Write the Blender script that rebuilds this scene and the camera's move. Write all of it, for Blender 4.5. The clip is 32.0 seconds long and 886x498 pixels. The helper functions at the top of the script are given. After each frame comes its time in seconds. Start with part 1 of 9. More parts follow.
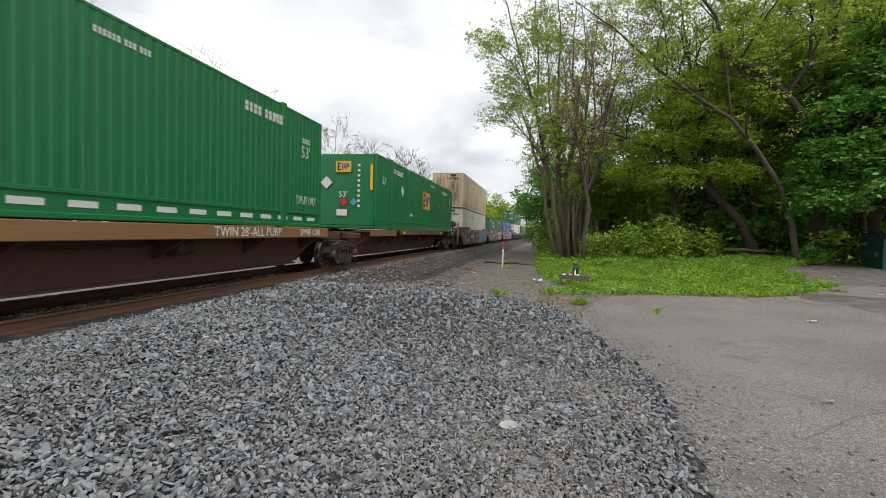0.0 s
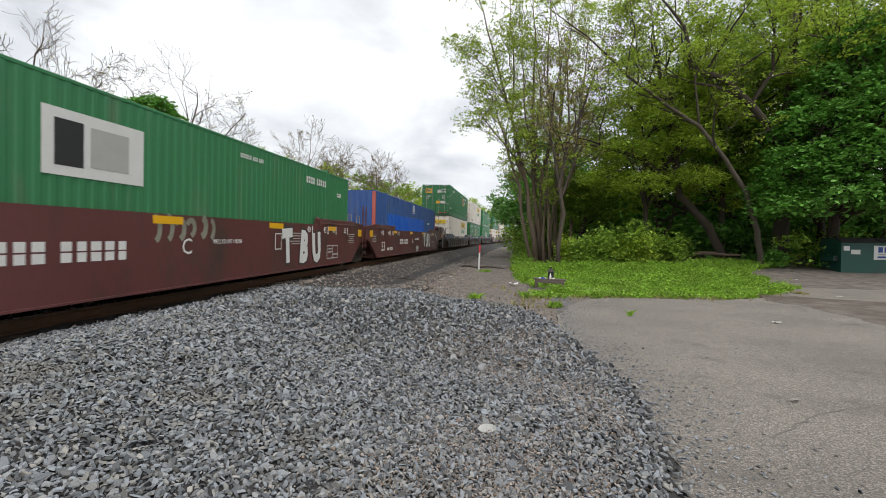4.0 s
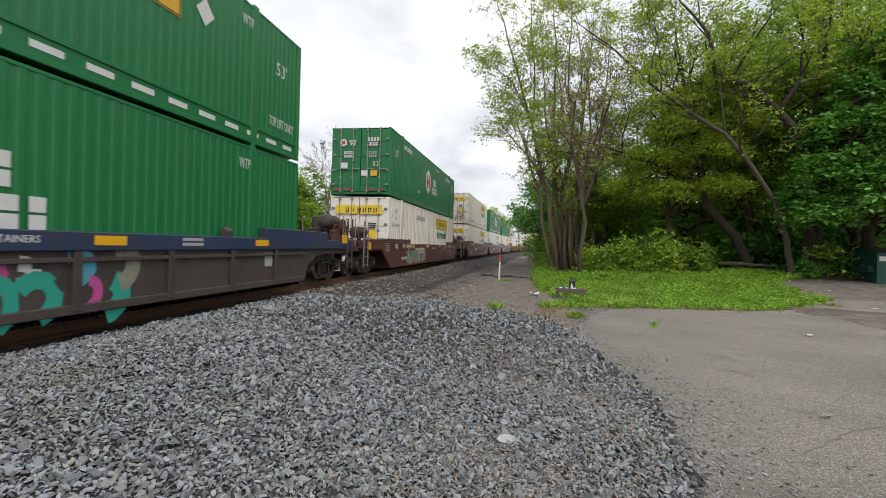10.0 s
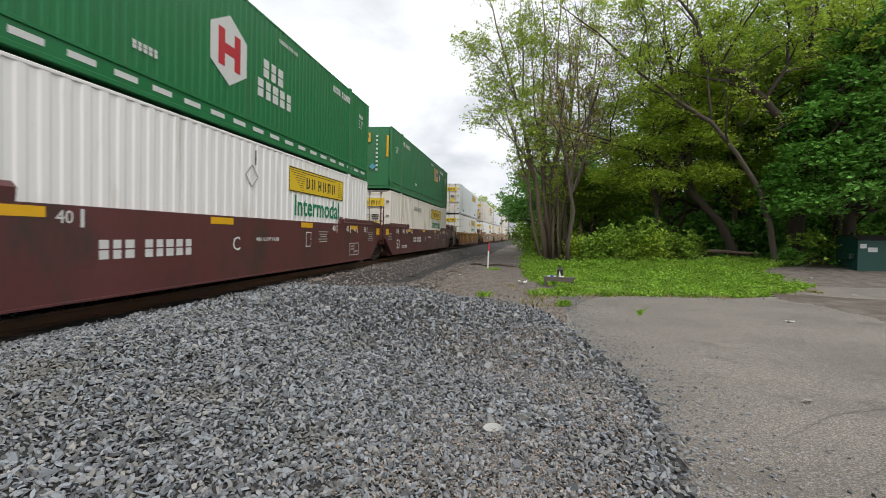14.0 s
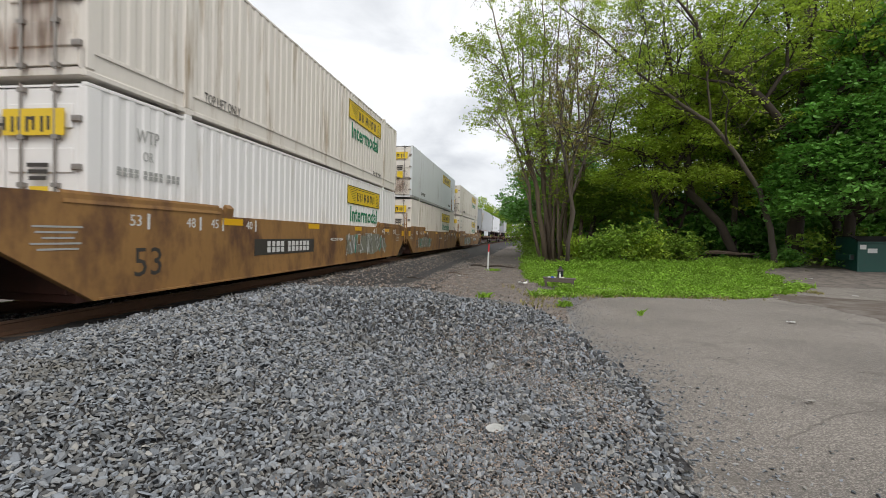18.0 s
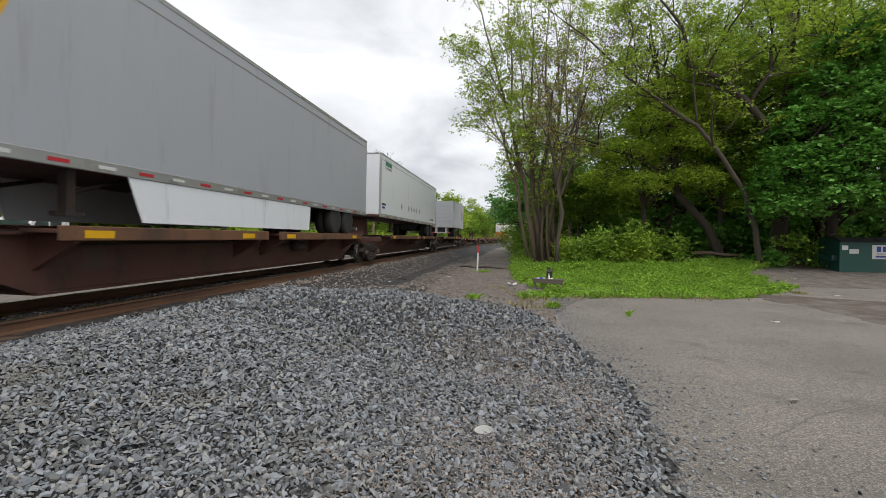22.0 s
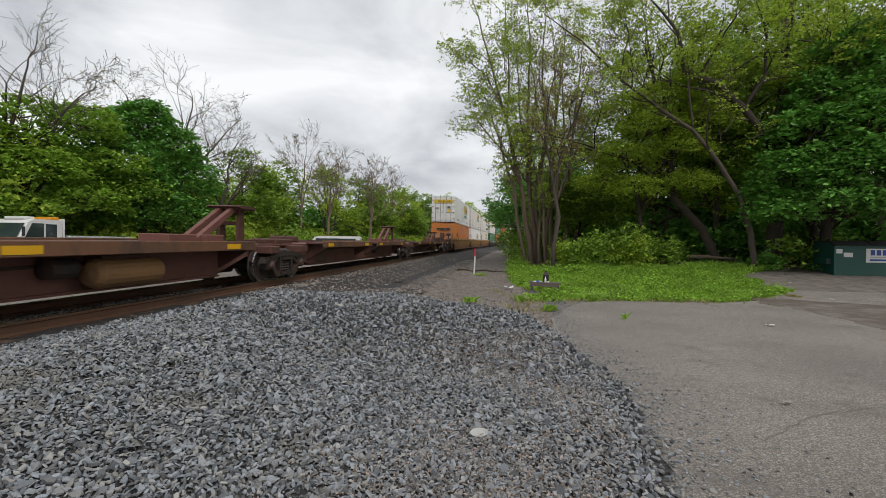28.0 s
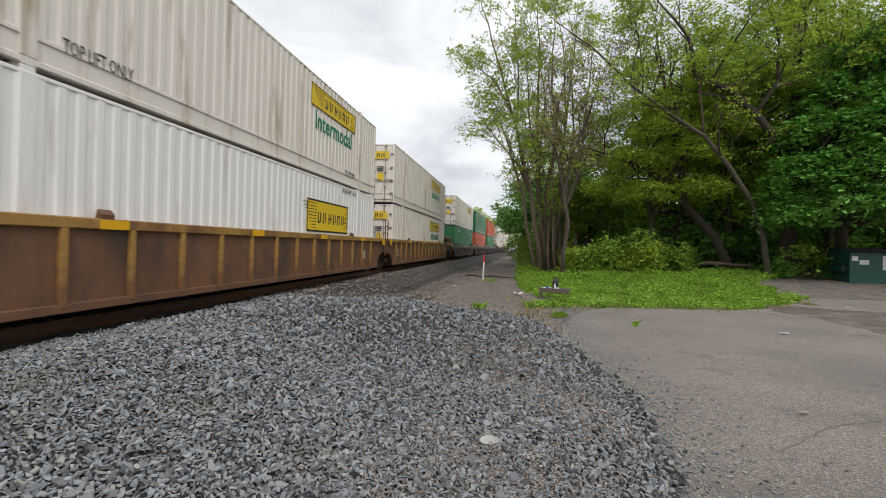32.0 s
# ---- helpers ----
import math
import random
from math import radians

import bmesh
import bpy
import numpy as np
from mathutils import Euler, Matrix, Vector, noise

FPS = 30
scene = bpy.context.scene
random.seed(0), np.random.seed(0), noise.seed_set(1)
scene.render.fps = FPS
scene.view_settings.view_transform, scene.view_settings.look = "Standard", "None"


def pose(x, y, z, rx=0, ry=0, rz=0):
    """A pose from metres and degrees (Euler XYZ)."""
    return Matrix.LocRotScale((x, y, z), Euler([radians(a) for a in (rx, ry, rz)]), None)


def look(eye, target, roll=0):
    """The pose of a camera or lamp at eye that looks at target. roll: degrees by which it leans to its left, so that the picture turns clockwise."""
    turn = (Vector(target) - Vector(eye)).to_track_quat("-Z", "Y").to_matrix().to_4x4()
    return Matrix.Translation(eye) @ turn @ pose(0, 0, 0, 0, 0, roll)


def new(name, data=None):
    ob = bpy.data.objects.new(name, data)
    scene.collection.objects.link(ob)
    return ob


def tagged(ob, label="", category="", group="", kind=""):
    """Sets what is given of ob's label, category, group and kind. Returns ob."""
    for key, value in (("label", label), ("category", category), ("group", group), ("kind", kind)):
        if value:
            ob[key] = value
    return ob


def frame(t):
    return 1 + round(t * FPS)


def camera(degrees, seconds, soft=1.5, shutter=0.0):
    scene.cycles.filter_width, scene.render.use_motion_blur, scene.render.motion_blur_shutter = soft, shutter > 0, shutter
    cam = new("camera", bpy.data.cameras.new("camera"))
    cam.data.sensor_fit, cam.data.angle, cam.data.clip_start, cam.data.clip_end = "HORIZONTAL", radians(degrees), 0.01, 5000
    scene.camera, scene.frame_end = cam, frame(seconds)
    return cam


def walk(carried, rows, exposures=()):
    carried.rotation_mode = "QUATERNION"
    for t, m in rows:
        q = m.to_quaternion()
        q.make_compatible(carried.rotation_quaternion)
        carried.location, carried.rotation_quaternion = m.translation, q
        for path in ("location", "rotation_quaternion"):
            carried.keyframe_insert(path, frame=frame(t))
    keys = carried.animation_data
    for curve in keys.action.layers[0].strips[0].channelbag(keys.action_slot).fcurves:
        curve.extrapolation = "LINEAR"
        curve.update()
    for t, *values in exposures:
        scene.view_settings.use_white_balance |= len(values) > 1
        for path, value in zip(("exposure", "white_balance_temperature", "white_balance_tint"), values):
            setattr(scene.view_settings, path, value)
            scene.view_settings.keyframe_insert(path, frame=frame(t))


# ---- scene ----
cam = camera(86.51, 32.0, soft=0.6, shutter=0.08)
walk(cam, [
    (0, look((0.001, -0.022, 1.604), (-0.358, 1.945, 1.553), 0.69)),
    (0.5, look((-0.005, -0.024, 1.603), (-0.363, 1.943, 1.549), 0.68)),
    (1, look((-0.001, 0.009, 1.600), (-0.365, 1.974, 1.532), 0.69)),
    (1.5, look((0.012, 0.061, 1.601), (-0.354, 2.026, 1.531), 0.68)),
    (2, look((-0.010, 0.039, 1.597), (-0.345, 2.010, 1.530), 0.73)),
    (2.5, look((-0.033, -0.026, 1.588), (-0.347, 1.949, 1.530), 0.61)),
    (3, look((-0.028, -0.025, 1.596), (-0.335, 1.951, 1.542), 0.62)),
    (3.5, look((-0.024, -0.013, 1.602), (-0.308, 1.966, 1.559), 0.69)),
    (5.5, look((-0.005, -0.037, 1.599), (-0.221, 1.951, 1.585), 0.65)),
    (6, look((-0.001, -0.045, 1.606), (-0.217, 1.943, 1.599), 0.52)),
    (6.5, look((-0.008, -0.040, 1.601), (-0.226, 1.949, 1.596), 0.69)),
    (7, look((-0.001, -0.035, 1.597), (-0.236, 1.951, 1.592), 0.79)),
    (7.5, look((0.001, -0.033, 1.597), (-0.260, 1.950, 1.594), 0.85)),
    (8, look((-0.004, -0.031, 1.598), (-0.289, 1.949, 1.597), 0.87)),
    (8.5, look((-0.009, -0.024, 1.603), (-0.312, 1.953, 1.604), 0.81)),
    (9, look((-0.007, -0.036, 1.618), (-0.327, 1.938, 1.621), 0.68)),
    (9.5, look((-0.012, -0.026, 1.603), (-0.345, 1.946, 1.607), 0.92)),
    (10, look((-0.011, -0.038, 1.603), (-0.356, 1.932, 1.607), 0.90)),
    (10.5, look((-0.014, -0.030, 1.605), (-0.373, 1.938, 1.609), 0.86)),
    (11, look((-0.013, -0.031, 1.607), (-0.410, 1.929, 1.620), 0.81)),
    (11.5, look((-0.009, -0.017, 1.608), (-0.435, 1.937, 1.619), 0.98)),
    (12, look((0.006, -0.006, 1.608), (-0.414, 1.950, 1.610), 0.94)),
    (12.5, look((0.007, 0.022, 1.603), (-0.386, 1.983, 1.596), 0.91)),
    (13, look((0.014, 0.028, 1.599), (-0.341, 1.996, 1.574), 0.83)),
    (13.5, look((0.022, 0.017, 1.601), (-0.299, 1.991, 1.566), 0.73)),
    (14, look((0.016, 0.011, 1.603), (-0.284, 1.988, 1.561), 0.69)),
    (14.5, look((0.003, 0.018, 1.595), (-0.287, 1.996, 1.548), 0.75)),
    (16.5, look((0.012, 0.004, 1.603), (-0.274, 1.983, 1.558), 0.67)),
    (17, look((0.006, 0.015, 1.596), (-0.282, 1.994, 1.552), 0.74)),
    (17.5, look((-0.004, 0.008, 1.602), (-0.296, 1.987, 1.561), 0.68)),
    (18, look((-0.009, 0.011, 1.595), (-0.307, 1.988, 1.558), 0.69)),
    (18.5, look((-0.012, 0.014, 1.597), (-0.312, 1.991, 1.563), 0.71)),
    (19, look((-0.010, 0.013, 1.598), (-0.310, 1.990, 1.565), 0.73)),
    (19.5, look((-0.010, 0.001, 1.602), (-0.298, 1.980, 1.569), 0.66)),
    (20, look((0.006, 0.019, 1.602), (-0.266, 2.000, 1.566), 0.64)),
    (20.5, look((0.004, 0.029, 1.597), (-0.257, 2.012, 1.561), 0.63)),
    (21, look((-0.001, 0.033, 1.589), (-0.256, 2.016, 1.554), 0.67)),
    (21.5, look((-0.002, 0.034, 1.592), (-0.256, 2.017, 1.558), 0.62)),
    (22, look((0.003, 0.026, 1.596), (-0.252, 2.009, 1.565), 0.61)),
    (22.5, look((0.004, 0.018, 1.602), (-0.249, 2.001, 1.571), 0.59)),
    (23, look((0.011, 0.014, 1.599), (-0.235, 1.999, 1.564), 0.66)),
    (23.5, look((0.014, 0.003, 1.601), (-0.232, 1.987, 1.566), 0.62)),
    (24, look((0.005, 0.004, 1.602), (-0.240, 1.989, 1.568), 0.63)),
    (24.5, look((0.007, 0.003, 1.601), (-0.236, 1.988, 1.569), 0.61)),
    (25, look((0.010, -0.009, 1.605), (-0.237, 1.975, 1.573), 0.60)),
    (25.5, look((0.006, -0.004, 1.602), (-0.247, 1.980, 1.571), 0.67)),
    (27.5, look((0.011, -0.004, 1.605), (-0.237, 1.980, 1.584), 0.67)),
    (28, look((0.015, 0.002, 1.597), (-0.228, 1.987, 1.580), 0.65)),
    (28.5, look((0.013, -0.003, 1.600), (-0.225, 1.983, 1.589), 0.68)),
    (29, look((0.012, 0.003, 1.599), (-0.228, 1.988, 1.599), 0.76)),
    (29.5, look((0.010, 0.007, 1.598), (-0.236, 1.992, 1.602), 0.79)),
    (30, look((0.000, 0.017, 1.589), (-0.246, 2.001, 1.588), 0.93)),
    (30.5, look((0.002, 0.019, 1.597), (-0.247, 2.004, 1.593), 0.79)),
    (31, look((0.002, 0.026, 1.593), (-0.249, 2.010, 1.589), 0.78)),
    (31.5, look((0.004, 0.020, 1.595), (-0.259, 2.002, 1.594), 0.84)),
    (32, look((0.002, 0.013, 1.597), (-0.278, 1.993, 1.603), 0.89)),
], exposures=((0, 0.15), (1, 0.03), (2, 0.2), (3, 0.26), (6, 0.0), (7, 0.06), (9, 0.18), (11, 0.2), (13, 0.03), (14, 0.2), (17, 0.18), (19, 0.07), (20, 0.06), (22, 0.05), (23, 0.08), (25, 0.0), (28, -0.18), (31, -0.14), (32, 0.05)))

# ---------------------------------------------------------------- sky, sun
SUN_UP, SUN_TURN = radians(50), radians(148)


def make_world():
    w = bpy.data.worlds.new("overcast_sky")
    scene.world = w
    w.use_nodes = True
    nt = w.node_tree
    nt.nodes.clear()
    out = nt.nodes.new("ShaderNodeOutputWorld")
    bg = nt.nodes.new("ShaderNodeBackground")
    sky = nt.nodes.new("ShaderNodeTexSky")
    sky.sky_type = "NISHITA"
    sky.sun_disc = False
    sky.sun_elevation, sky.sun_rotation = SUN_UP, SUN_TURN
    sky.altitude = 200
    sky.dust_density = 3.0
    tc = nt.nodes.new("ShaderNodeTexCoord")
    mp = nt.nodes.new("ShaderNodeMapping")
    mp.inputs["Scale"].default_value = (1.0, 1.0, 2.6)
    mp.inputs["Location"].default_value = CLOUD_SHIFT
    n1 = nt.nodes.new("ShaderNodeTexNoise")
    n1.inputs["Scale"].default_value = 2.1
    n1.inputs["Detail"].default_value = 7
    n1.inputs["Roughness"].default_value = 0.52
    n1.inputs["Distortion"].default_value = 0.35
    ramp = nt.nodes.new("ShaderNodeValToRGB")
    e = ramp.color_ramp.elements
    e[0].position, e[0].color = 0.36, (5.9, 6.15, 6.6, 1)
    e[1].position, e[1].color = 0.64, (11.6, 11.7, 11.9, 1)
    mid = ramp.color_ramp.elements.new(0.5)
    mid.color = (8.8, 9.0, 9.3, 1)
    mix = nt.nodes.new("ShaderNodeMix")
    mix.data_type = "RGBA"
    mix.inputs["Factor"].default_value = 0.93
    nt.links.new(tc.outputs["Generated"], mp.inputs["Vector"])
    nt.links.new(mp.outputs["Vector"], n1.inputs["Vector"])
    nt.links.new(n1.outputs["Fac"], ramp.inputs["Fac"])
    nt.links.new(sky.outputs["Color"], mix.inputs["A"])
    nt.links.new(ramp.outputs["Color"], mix.inputs["B"])
    nt.links.new(mix.outputs["Result"], bg.inputs["Color"])
    bg.inputs["Strength"].default_value = 0.1
    nt.links.new(bg.outputs["Background"], out.inputs["Surface"])


CLOUD_SHIFT = (0.4, 0.2, 0.0)
make_world()
sun = new("sun", bpy.data.lights.new("sun", "SUN"))
sun.data.energy, sun.data.angle, sun.data.color = 1.6, radians(30), (1.0, 0.96, 0.9)
sun.matrix_world = look((0, 0, 60), Vector((0, 0, 60)) - Vector((
    math.sin(SUN_TURN) * math.cos(SUN_UP), math.cos(SUN_TURN) * math.cos(SUN_UP), math.sin(SUN_UP))))
scene.view_settings.exposure = 0.0


# ---------------------------------------------------------------- materials
def material(name, base, rough=0.6, vary=0.25, scale=3.0, fine=40.0, bump=0.15, metal=0.0, dirt=None, dirt_amount=0.35,
             stretch=(1, 1, 1), dirt_scale=1.2, island=0.0, obj_random=0.0, spec=0.5, soft_leaf=0.0, grit=0.0, tint=None):
    """A surface with two scales of tone, an optional second colour of dirt or rust, and fine relief."""
    m = bpy.data.materials.new(name)
    m.use_nodes = True
    nt = m.node_tree
    b = nt.nodes["Principled BSDF"]
    b.inputs["Roughness"].default_value = rough
    b.inputs["Metallic"].default_value = metal
    b.inputs["Specular IOR Level"].default_value = spec
    tc = nt.nodes.new("ShaderNodeTexCoord")
    mp = nt.nodes.new("ShaderNodeMapping")
    mp.inputs["Scale"].default_value = stretch
    nt.links.new(tc.outputs["Object"], mp.inputs["Vector"])

    def noise_at(s, detail):
        n = nt.nodes.new("ShaderNodeTexNoise")
        n.inputs["Scale"].default_value = s
        n.inputs["Detail"].default_value = detail
        nt.links.new(mp.outputs["Vector"], n.inputs["Vector"])
        return n

    def maths(op, a, c):
        n = nt.nodes.new("ShaderNodeMath")
        n.operation = op
        for i, v in enumerate((a, c)):
            if isinstance(v, (int, float)):
                n.inputs[i].default_value = v
            else:
                nt.links.new(v, n.inputs[i])
        return n.outputs[0]

    big, small = noise_at(scale, 4), noise_at(fine, 3)
    tone = maths("ADD", maths("MULTIPLY", big.outputs["Fac"], 0.6), maths("MULTIPLY", small.outputs["Fac"], 0.4))
    tone = maths("ADD", maths("MULTIPLY", maths("SUBTRACT", tone, 0.5), 2.6 * vary), 1.0)
    if island:
        g = nt.nodes.new("ShaderNodeNewGeometry")
        tone = maths("MULTIPLY", tone, maths("ADD", maths("MULTIPLY", g.outputs["Random Per Island"], 2 * island), 1 - island))
    if grit:
        vo = nt.nodes.new("ShaderNodeTexVoronoi")
        vo.inputs["Scale"].default_value = 95.0
        nt.links.new(mp.outputs["Vector"], vo.inputs["Vector"])
        sp = nt.nodes.new("ShaderNodeSeparateColor")
        nt.links.new(vo.outputs["Color"], sp.inputs[0])
        tone = maths("MULTIPLY", tone, maths("ADD", maths("MULTIPLY", maths("POWER", sp.outputs[0], 2.0), 3.0 * grit), 1 - grit))
    if obj_random:
        oi = nt.nodes.new("ShaderNodeObjectInfo")
        tone = maths("MULTIPLY", tone, maths("ADD", maths("MULTIPLY", oi.outputs["Random"], 2 * obj_random), 1 - obj_random))
    colour = nt.nodes.new("ShaderNodeMix")
    colour.data_type, colour.blend_type = "RGBA", "MULTIPLY"
    colour.inputs["Factor"].default_value = 1.0
    colour.inputs["A"].default_value = (*base, 1)
    if tint:
        g2 = nt.nodes.new("ShaderNodeNewGeometry")
        two = nt.nodes.new("ShaderNodeMix")
        two.data_type = "RGBA"
        two.inputs["A"].default_value, two.inputs["B"].default_value = (*base, 1), (*tint, 1)
        nt.links.new(maths("POWER", maths("FRACT", maths("MULTIPLY", g2.outputs["Random Per Island"], 37.7), 0.0), 2.5), two.inputs["Factor"])
        nt.links.new(two.outputs["Result"], colour.inputs["A"])
    grey = nt.nodes.new("ShaderNodeCombineColor")
    for k in range(3):
        nt.links.new(tone, grey.inputs[k])
    nt.links.new(grey.outputs[0], colour.inputs["B"])
    result = colour.outputs["Result"]
    if dirt:
        d = noise_at(dirt_scale, 8)
        d.inputs["Roughness"].default_value = 0.68
        r = nt.nodes.new("ShaderNodeMapRange")
        r.inputs["From Min"].default_value = 0.68 - dirt_amount * 0.5
        r.inputs["From Max"].default_value = 0.86 - dirt_amount * 0.5
        nt.links.new(d.outputs["Fac"], r.inputs["Value"])
        over = nt.nodes.new("ShaderNodeMix")
        over.data_type = "RGBA"
        nt.links.new(r.outputs["Result"], over.inputs["Factor"])
        nt.links.new(result, over.inputs["A"])
        over.inputs["B"].default_value = (*dirt, 1)
        result = over.outputs["Result"]
    nt.links.new(result, b.inputs["Base Color"])
    rr = maths("ADD", maths("MULTIPLY", maths("SUBTRACT", big.outputs["Fac"], 0.5), 0.3), rough)
    nt.links.new(rr, b.inputs["Roughness"])
    if bump:
        bp = nt.nodes.new("ShaderNodeBump")
        bp.inputs["Strength"].default_value = bump
        bp.inputs["Distance"].default_value = 0.02
        nt.links.new(small.outputs["Fac"], bp.inputs["Height"])
        nt.links.new(bp.outputs["Normal"], b.inputs["Normal"])
    if soft_leaf:
        b.inputs["Subsurface Weight"].default_value = 0.0
        tr = nt.nodes.new("ShaderNodeBsdfTranslucent")
        nt.links.new(result, tr.inputs["Color"])
        ms = nt.nodes.new("ShaderNodeMixShader")
        ms.inputs[0].default_value = soft_leaf
        out = nt.nodes["Material Output"]
        nt.links.new(b.outputs[0], ms.inputs[1])
        nt.links.new(tr.outputs[0], ms.inputs[2])
        nt.links.new(ms.outputs[0], out.inputs["Surface"])
    return m


STREAK = (1.0, 2.2, 0.25)
M = {}
M["green"] = material("green_paint", (0.008, 0.15, 0.043), 0.42, 0.16, 0.8, 9, 0.05, dirt=(0.035, 0.12, 0.05), dirt_amount=0.2, stretch=STREAK)
M["green_old"] = material("faded_green_paint", (0.028, 0.165, 0.062), 0.55, 0.2, 0.8, 9, 0.05, dirt=(0.09, 0.16, 0.085), dirt_amount=0.24, stretch=STREAK)
M["white"] = material("white_paint", (0.72, 0.675, 0.61), 0.5, 0.1, 0.9, 12, 0.04, dirt=(0.36, 0.28, 0.19), dirt_amount=0.27, stretch=STREAK)
M["bright"] = material("clean_white_paint", (0.79, 0.775, 0.755), 0.4, 0.05, 0.9, 12, 0.03, dirt=(0.5, 0.46, 0.4), dirt_amount=0.2, stretch=STREAK)
M["beige"] = material("weathered_beige_paint", (0.62, 0.5, 0.345), 0.6, 0.16, 0.9, 10, 0.06, dirt=(0.19, 0.085, 0.035), dirt_amount=0.3, stretch=STREAK)
M["cream"] = material("cream_paint", (0.66, 0.63, 0.55), 0.55, 0.12, 0.9, 10, 0.05, dirt=(0.33, 0.27, 0.2), dirt_amount=0.28, stretch=STREAK)
M["silver"] = material("grey_white_plate", (0.66, 0.69, 0.70), 0.38, 0.08, 0.7, 14, 0.03, dirt=(0.27, 0.24, 0.2), dirt_amount=0.2, stretch=STREAK)
M["blue"] = material("blue_paint", (0.035, 0.09, 0.27), 0.5, 0.2, 0.8, 9, 0.05, dirt=(0.09, 0.12, 0.2), dirt_amount=0.3, stretch=STREAK)
M["blue_new"] = material("bright_blue_paint", (0.01, 0.1, 0.5), 0.4, 0.1, 0.8, 9, 0.03)
M["orange"] = material("orange_paint", (0.60, 0.20, 0.035), 0.5, 0.12, 0.8, 9, 0.05, dirt=(0.36, 0.15, 0.05), dirt_amount=0.22, stretch=STREAK)
M["redorange"] = material("red_orange_paint", (0.50, 0.09, 0.03), 0.5, 0.15, 0.8, 9, 0.05, dirt=(0.3, 0.1, 0.05), dirt_amount=0.2, stretch=STREAK)
M["pink"] = material("faded_red_paint", (0.42, 0.10, 0.08), 0.6, 0.2, 0.9, 10, 0.05)
M["maroon"] = material("maroon_car_paint", (0.098, 0.029, 0.028), 0.5, 0.22, 0.7, 11, 0.08, dirt=(0.05, 0.03, 0.024), dirt_amount=0.36, stretch=(1, 1, 0.5))
M["ochre"] = material("rusty_ochre_car_paint", (0.270, 0.140, 0.043), 0.65, 0.25, 0.8, 11, 0.1, dirt=(0.10, 0.045, 0.022), dirt_amount=0.42, stretch=(1, 1, 0.5))
M["rust"] = material("rusty_brown_car_paint", (0.15, 0.07, 0.035), 0.7, 0.3, 0.9, 12, 0.12, dirt=(0.07, 0.04, 0.026), dirt_amount=0.42, stretch=(1, 1, 0.5))
M["brown"] = material("dark_brown_steel", (0.085, 0.034, 0.024), 0.65, 0.25, 0.9, 12, 0.1, dirt=(0.045, 0.025, 0.018), dirt_amount=0.3)
M["greyribs"] = material("grimy_grey_steel", (0.062, 0.048, 0.043), 0.6, 0.25, 0.8, 12, 0.1, dirt=(0.045, 0.033, 0.028), dirt_amount=0.4, stretch=(1, 1, 0.5))
M["navy"] = material("navy_car_paint", (0.022, 0.035, 0.085), 0.5, 0.25, 0.9, 12, 0.08, dirt=(0.045, 0.04, 0.045), dirt_amount=0.38)
M["yellow"] = material("yellow_panel", (0.72, 0.50, 0.02), 0.5, 0.1, 3, 30, 0.03)
M["reflector"] = material("yellow_reflector", (0.70, 0.38, 0.012), 0.4, 0.12, 4, 40, 0.03)
M["chord"] = material("faded_yellow_chord", (0.34, 0.19, 0.045), 0.65, 0.3, 1.1, 12, 0.1, dirt=(0.16, 0.075, 0.03), dirt_amount=0.45)
M["timber"] = material("weathered_timber", (0.22, 0.115, 0.042), 0.8, 0.3, 1.6, 26, 0.2, dirt=(0.14, 0.08, 0.04), dirt_amount=0.4, stretch=(1, 0.2, 1))
M["black"] = material("black_marking", (0.02, 0.02, 0.022), 0.5, 0.15, 3, 30, 0.02)
M["ink"] = material("dark_brown_marking", (0.04, 0.035, 0.03), 0.55, 0.15, 3, 30, 0.02)
M["marking"] = material("white_marking", (0.60, 0.60, 0.58), 0.6, 0.12, 4, 30, 0.02)
M["pale"] = material("pale_grey_marking", (0.36, 0.36, 0.34), 0.6, 0.15, 4, 30, 0.02)
M["jgreen"] = material("teal_green_marking", (0.0, 0.19, 0.085), 0.5, 0.1, 3, 30, 0.02)
M["red"] = material("red_marking", (0.45, 0.02, 0.03), 0.5, 0.1, 3, 30, 0.02)
M["logo_blue"] = material("logo_blue", (0.02, 0.06, 0.26), 0.5, 0.1, 3, 30, 0.02)
M["gold"] = material("gold_marking", (0.62, 0.36, 0.02), 0.45, 0.1, 3, 30, 0.02)
M["shield"] = material("dark_brown_emblem", (0.045, 0.02, 0.008), 0.5, 0.1, 3, 30, 0.02)
M["cyan"] = material("cyan_spray_paint", (0.07, 0.30, 0.40), 0.6, 0.15, 3, 30, 0.02)
M["teal"] = material("teal_spray_paint", (0.02, 0.30, 0.22), 0.6, 0.15, 3, 30, 0.02)
M["magenta"] = material("magenta_spray_paint", (0.45, 0.07, 0.25), 0.6, 0.15, 3, 30, 0.02)
M["spray"] = material("grey_green_spray_paint", (0.2, 0.2, 0.155), 0.6, 0.5, 2.5, 12, 0.02)
M["spraywhite"] = material("white_spray_paint", (0.55, 0.56, 0.56), 0.6, 0.15, 2, 30, 0.02)
M["steel"] = material("dark_cast_steel", (0.04, 0.031, 0.027), 0.55, 0.35, 4, 30, 0.2, metal=0.1, dirt=(0.065, 0.034, 0.022), dirt_amount=0.35)
M["tread"] = material("polished_steel_tread", (0.45, 0.44, 0.43), 0.28, 0.1, 5, 60, 0.03, metal=1.0)
M["railhead"] = material("polished_rail_head", (0.50, 0.49, 0.48), 0.25, 0.1, 2, 50, 0.03, metal=1.0, stretch=(1, 0.05, 1))
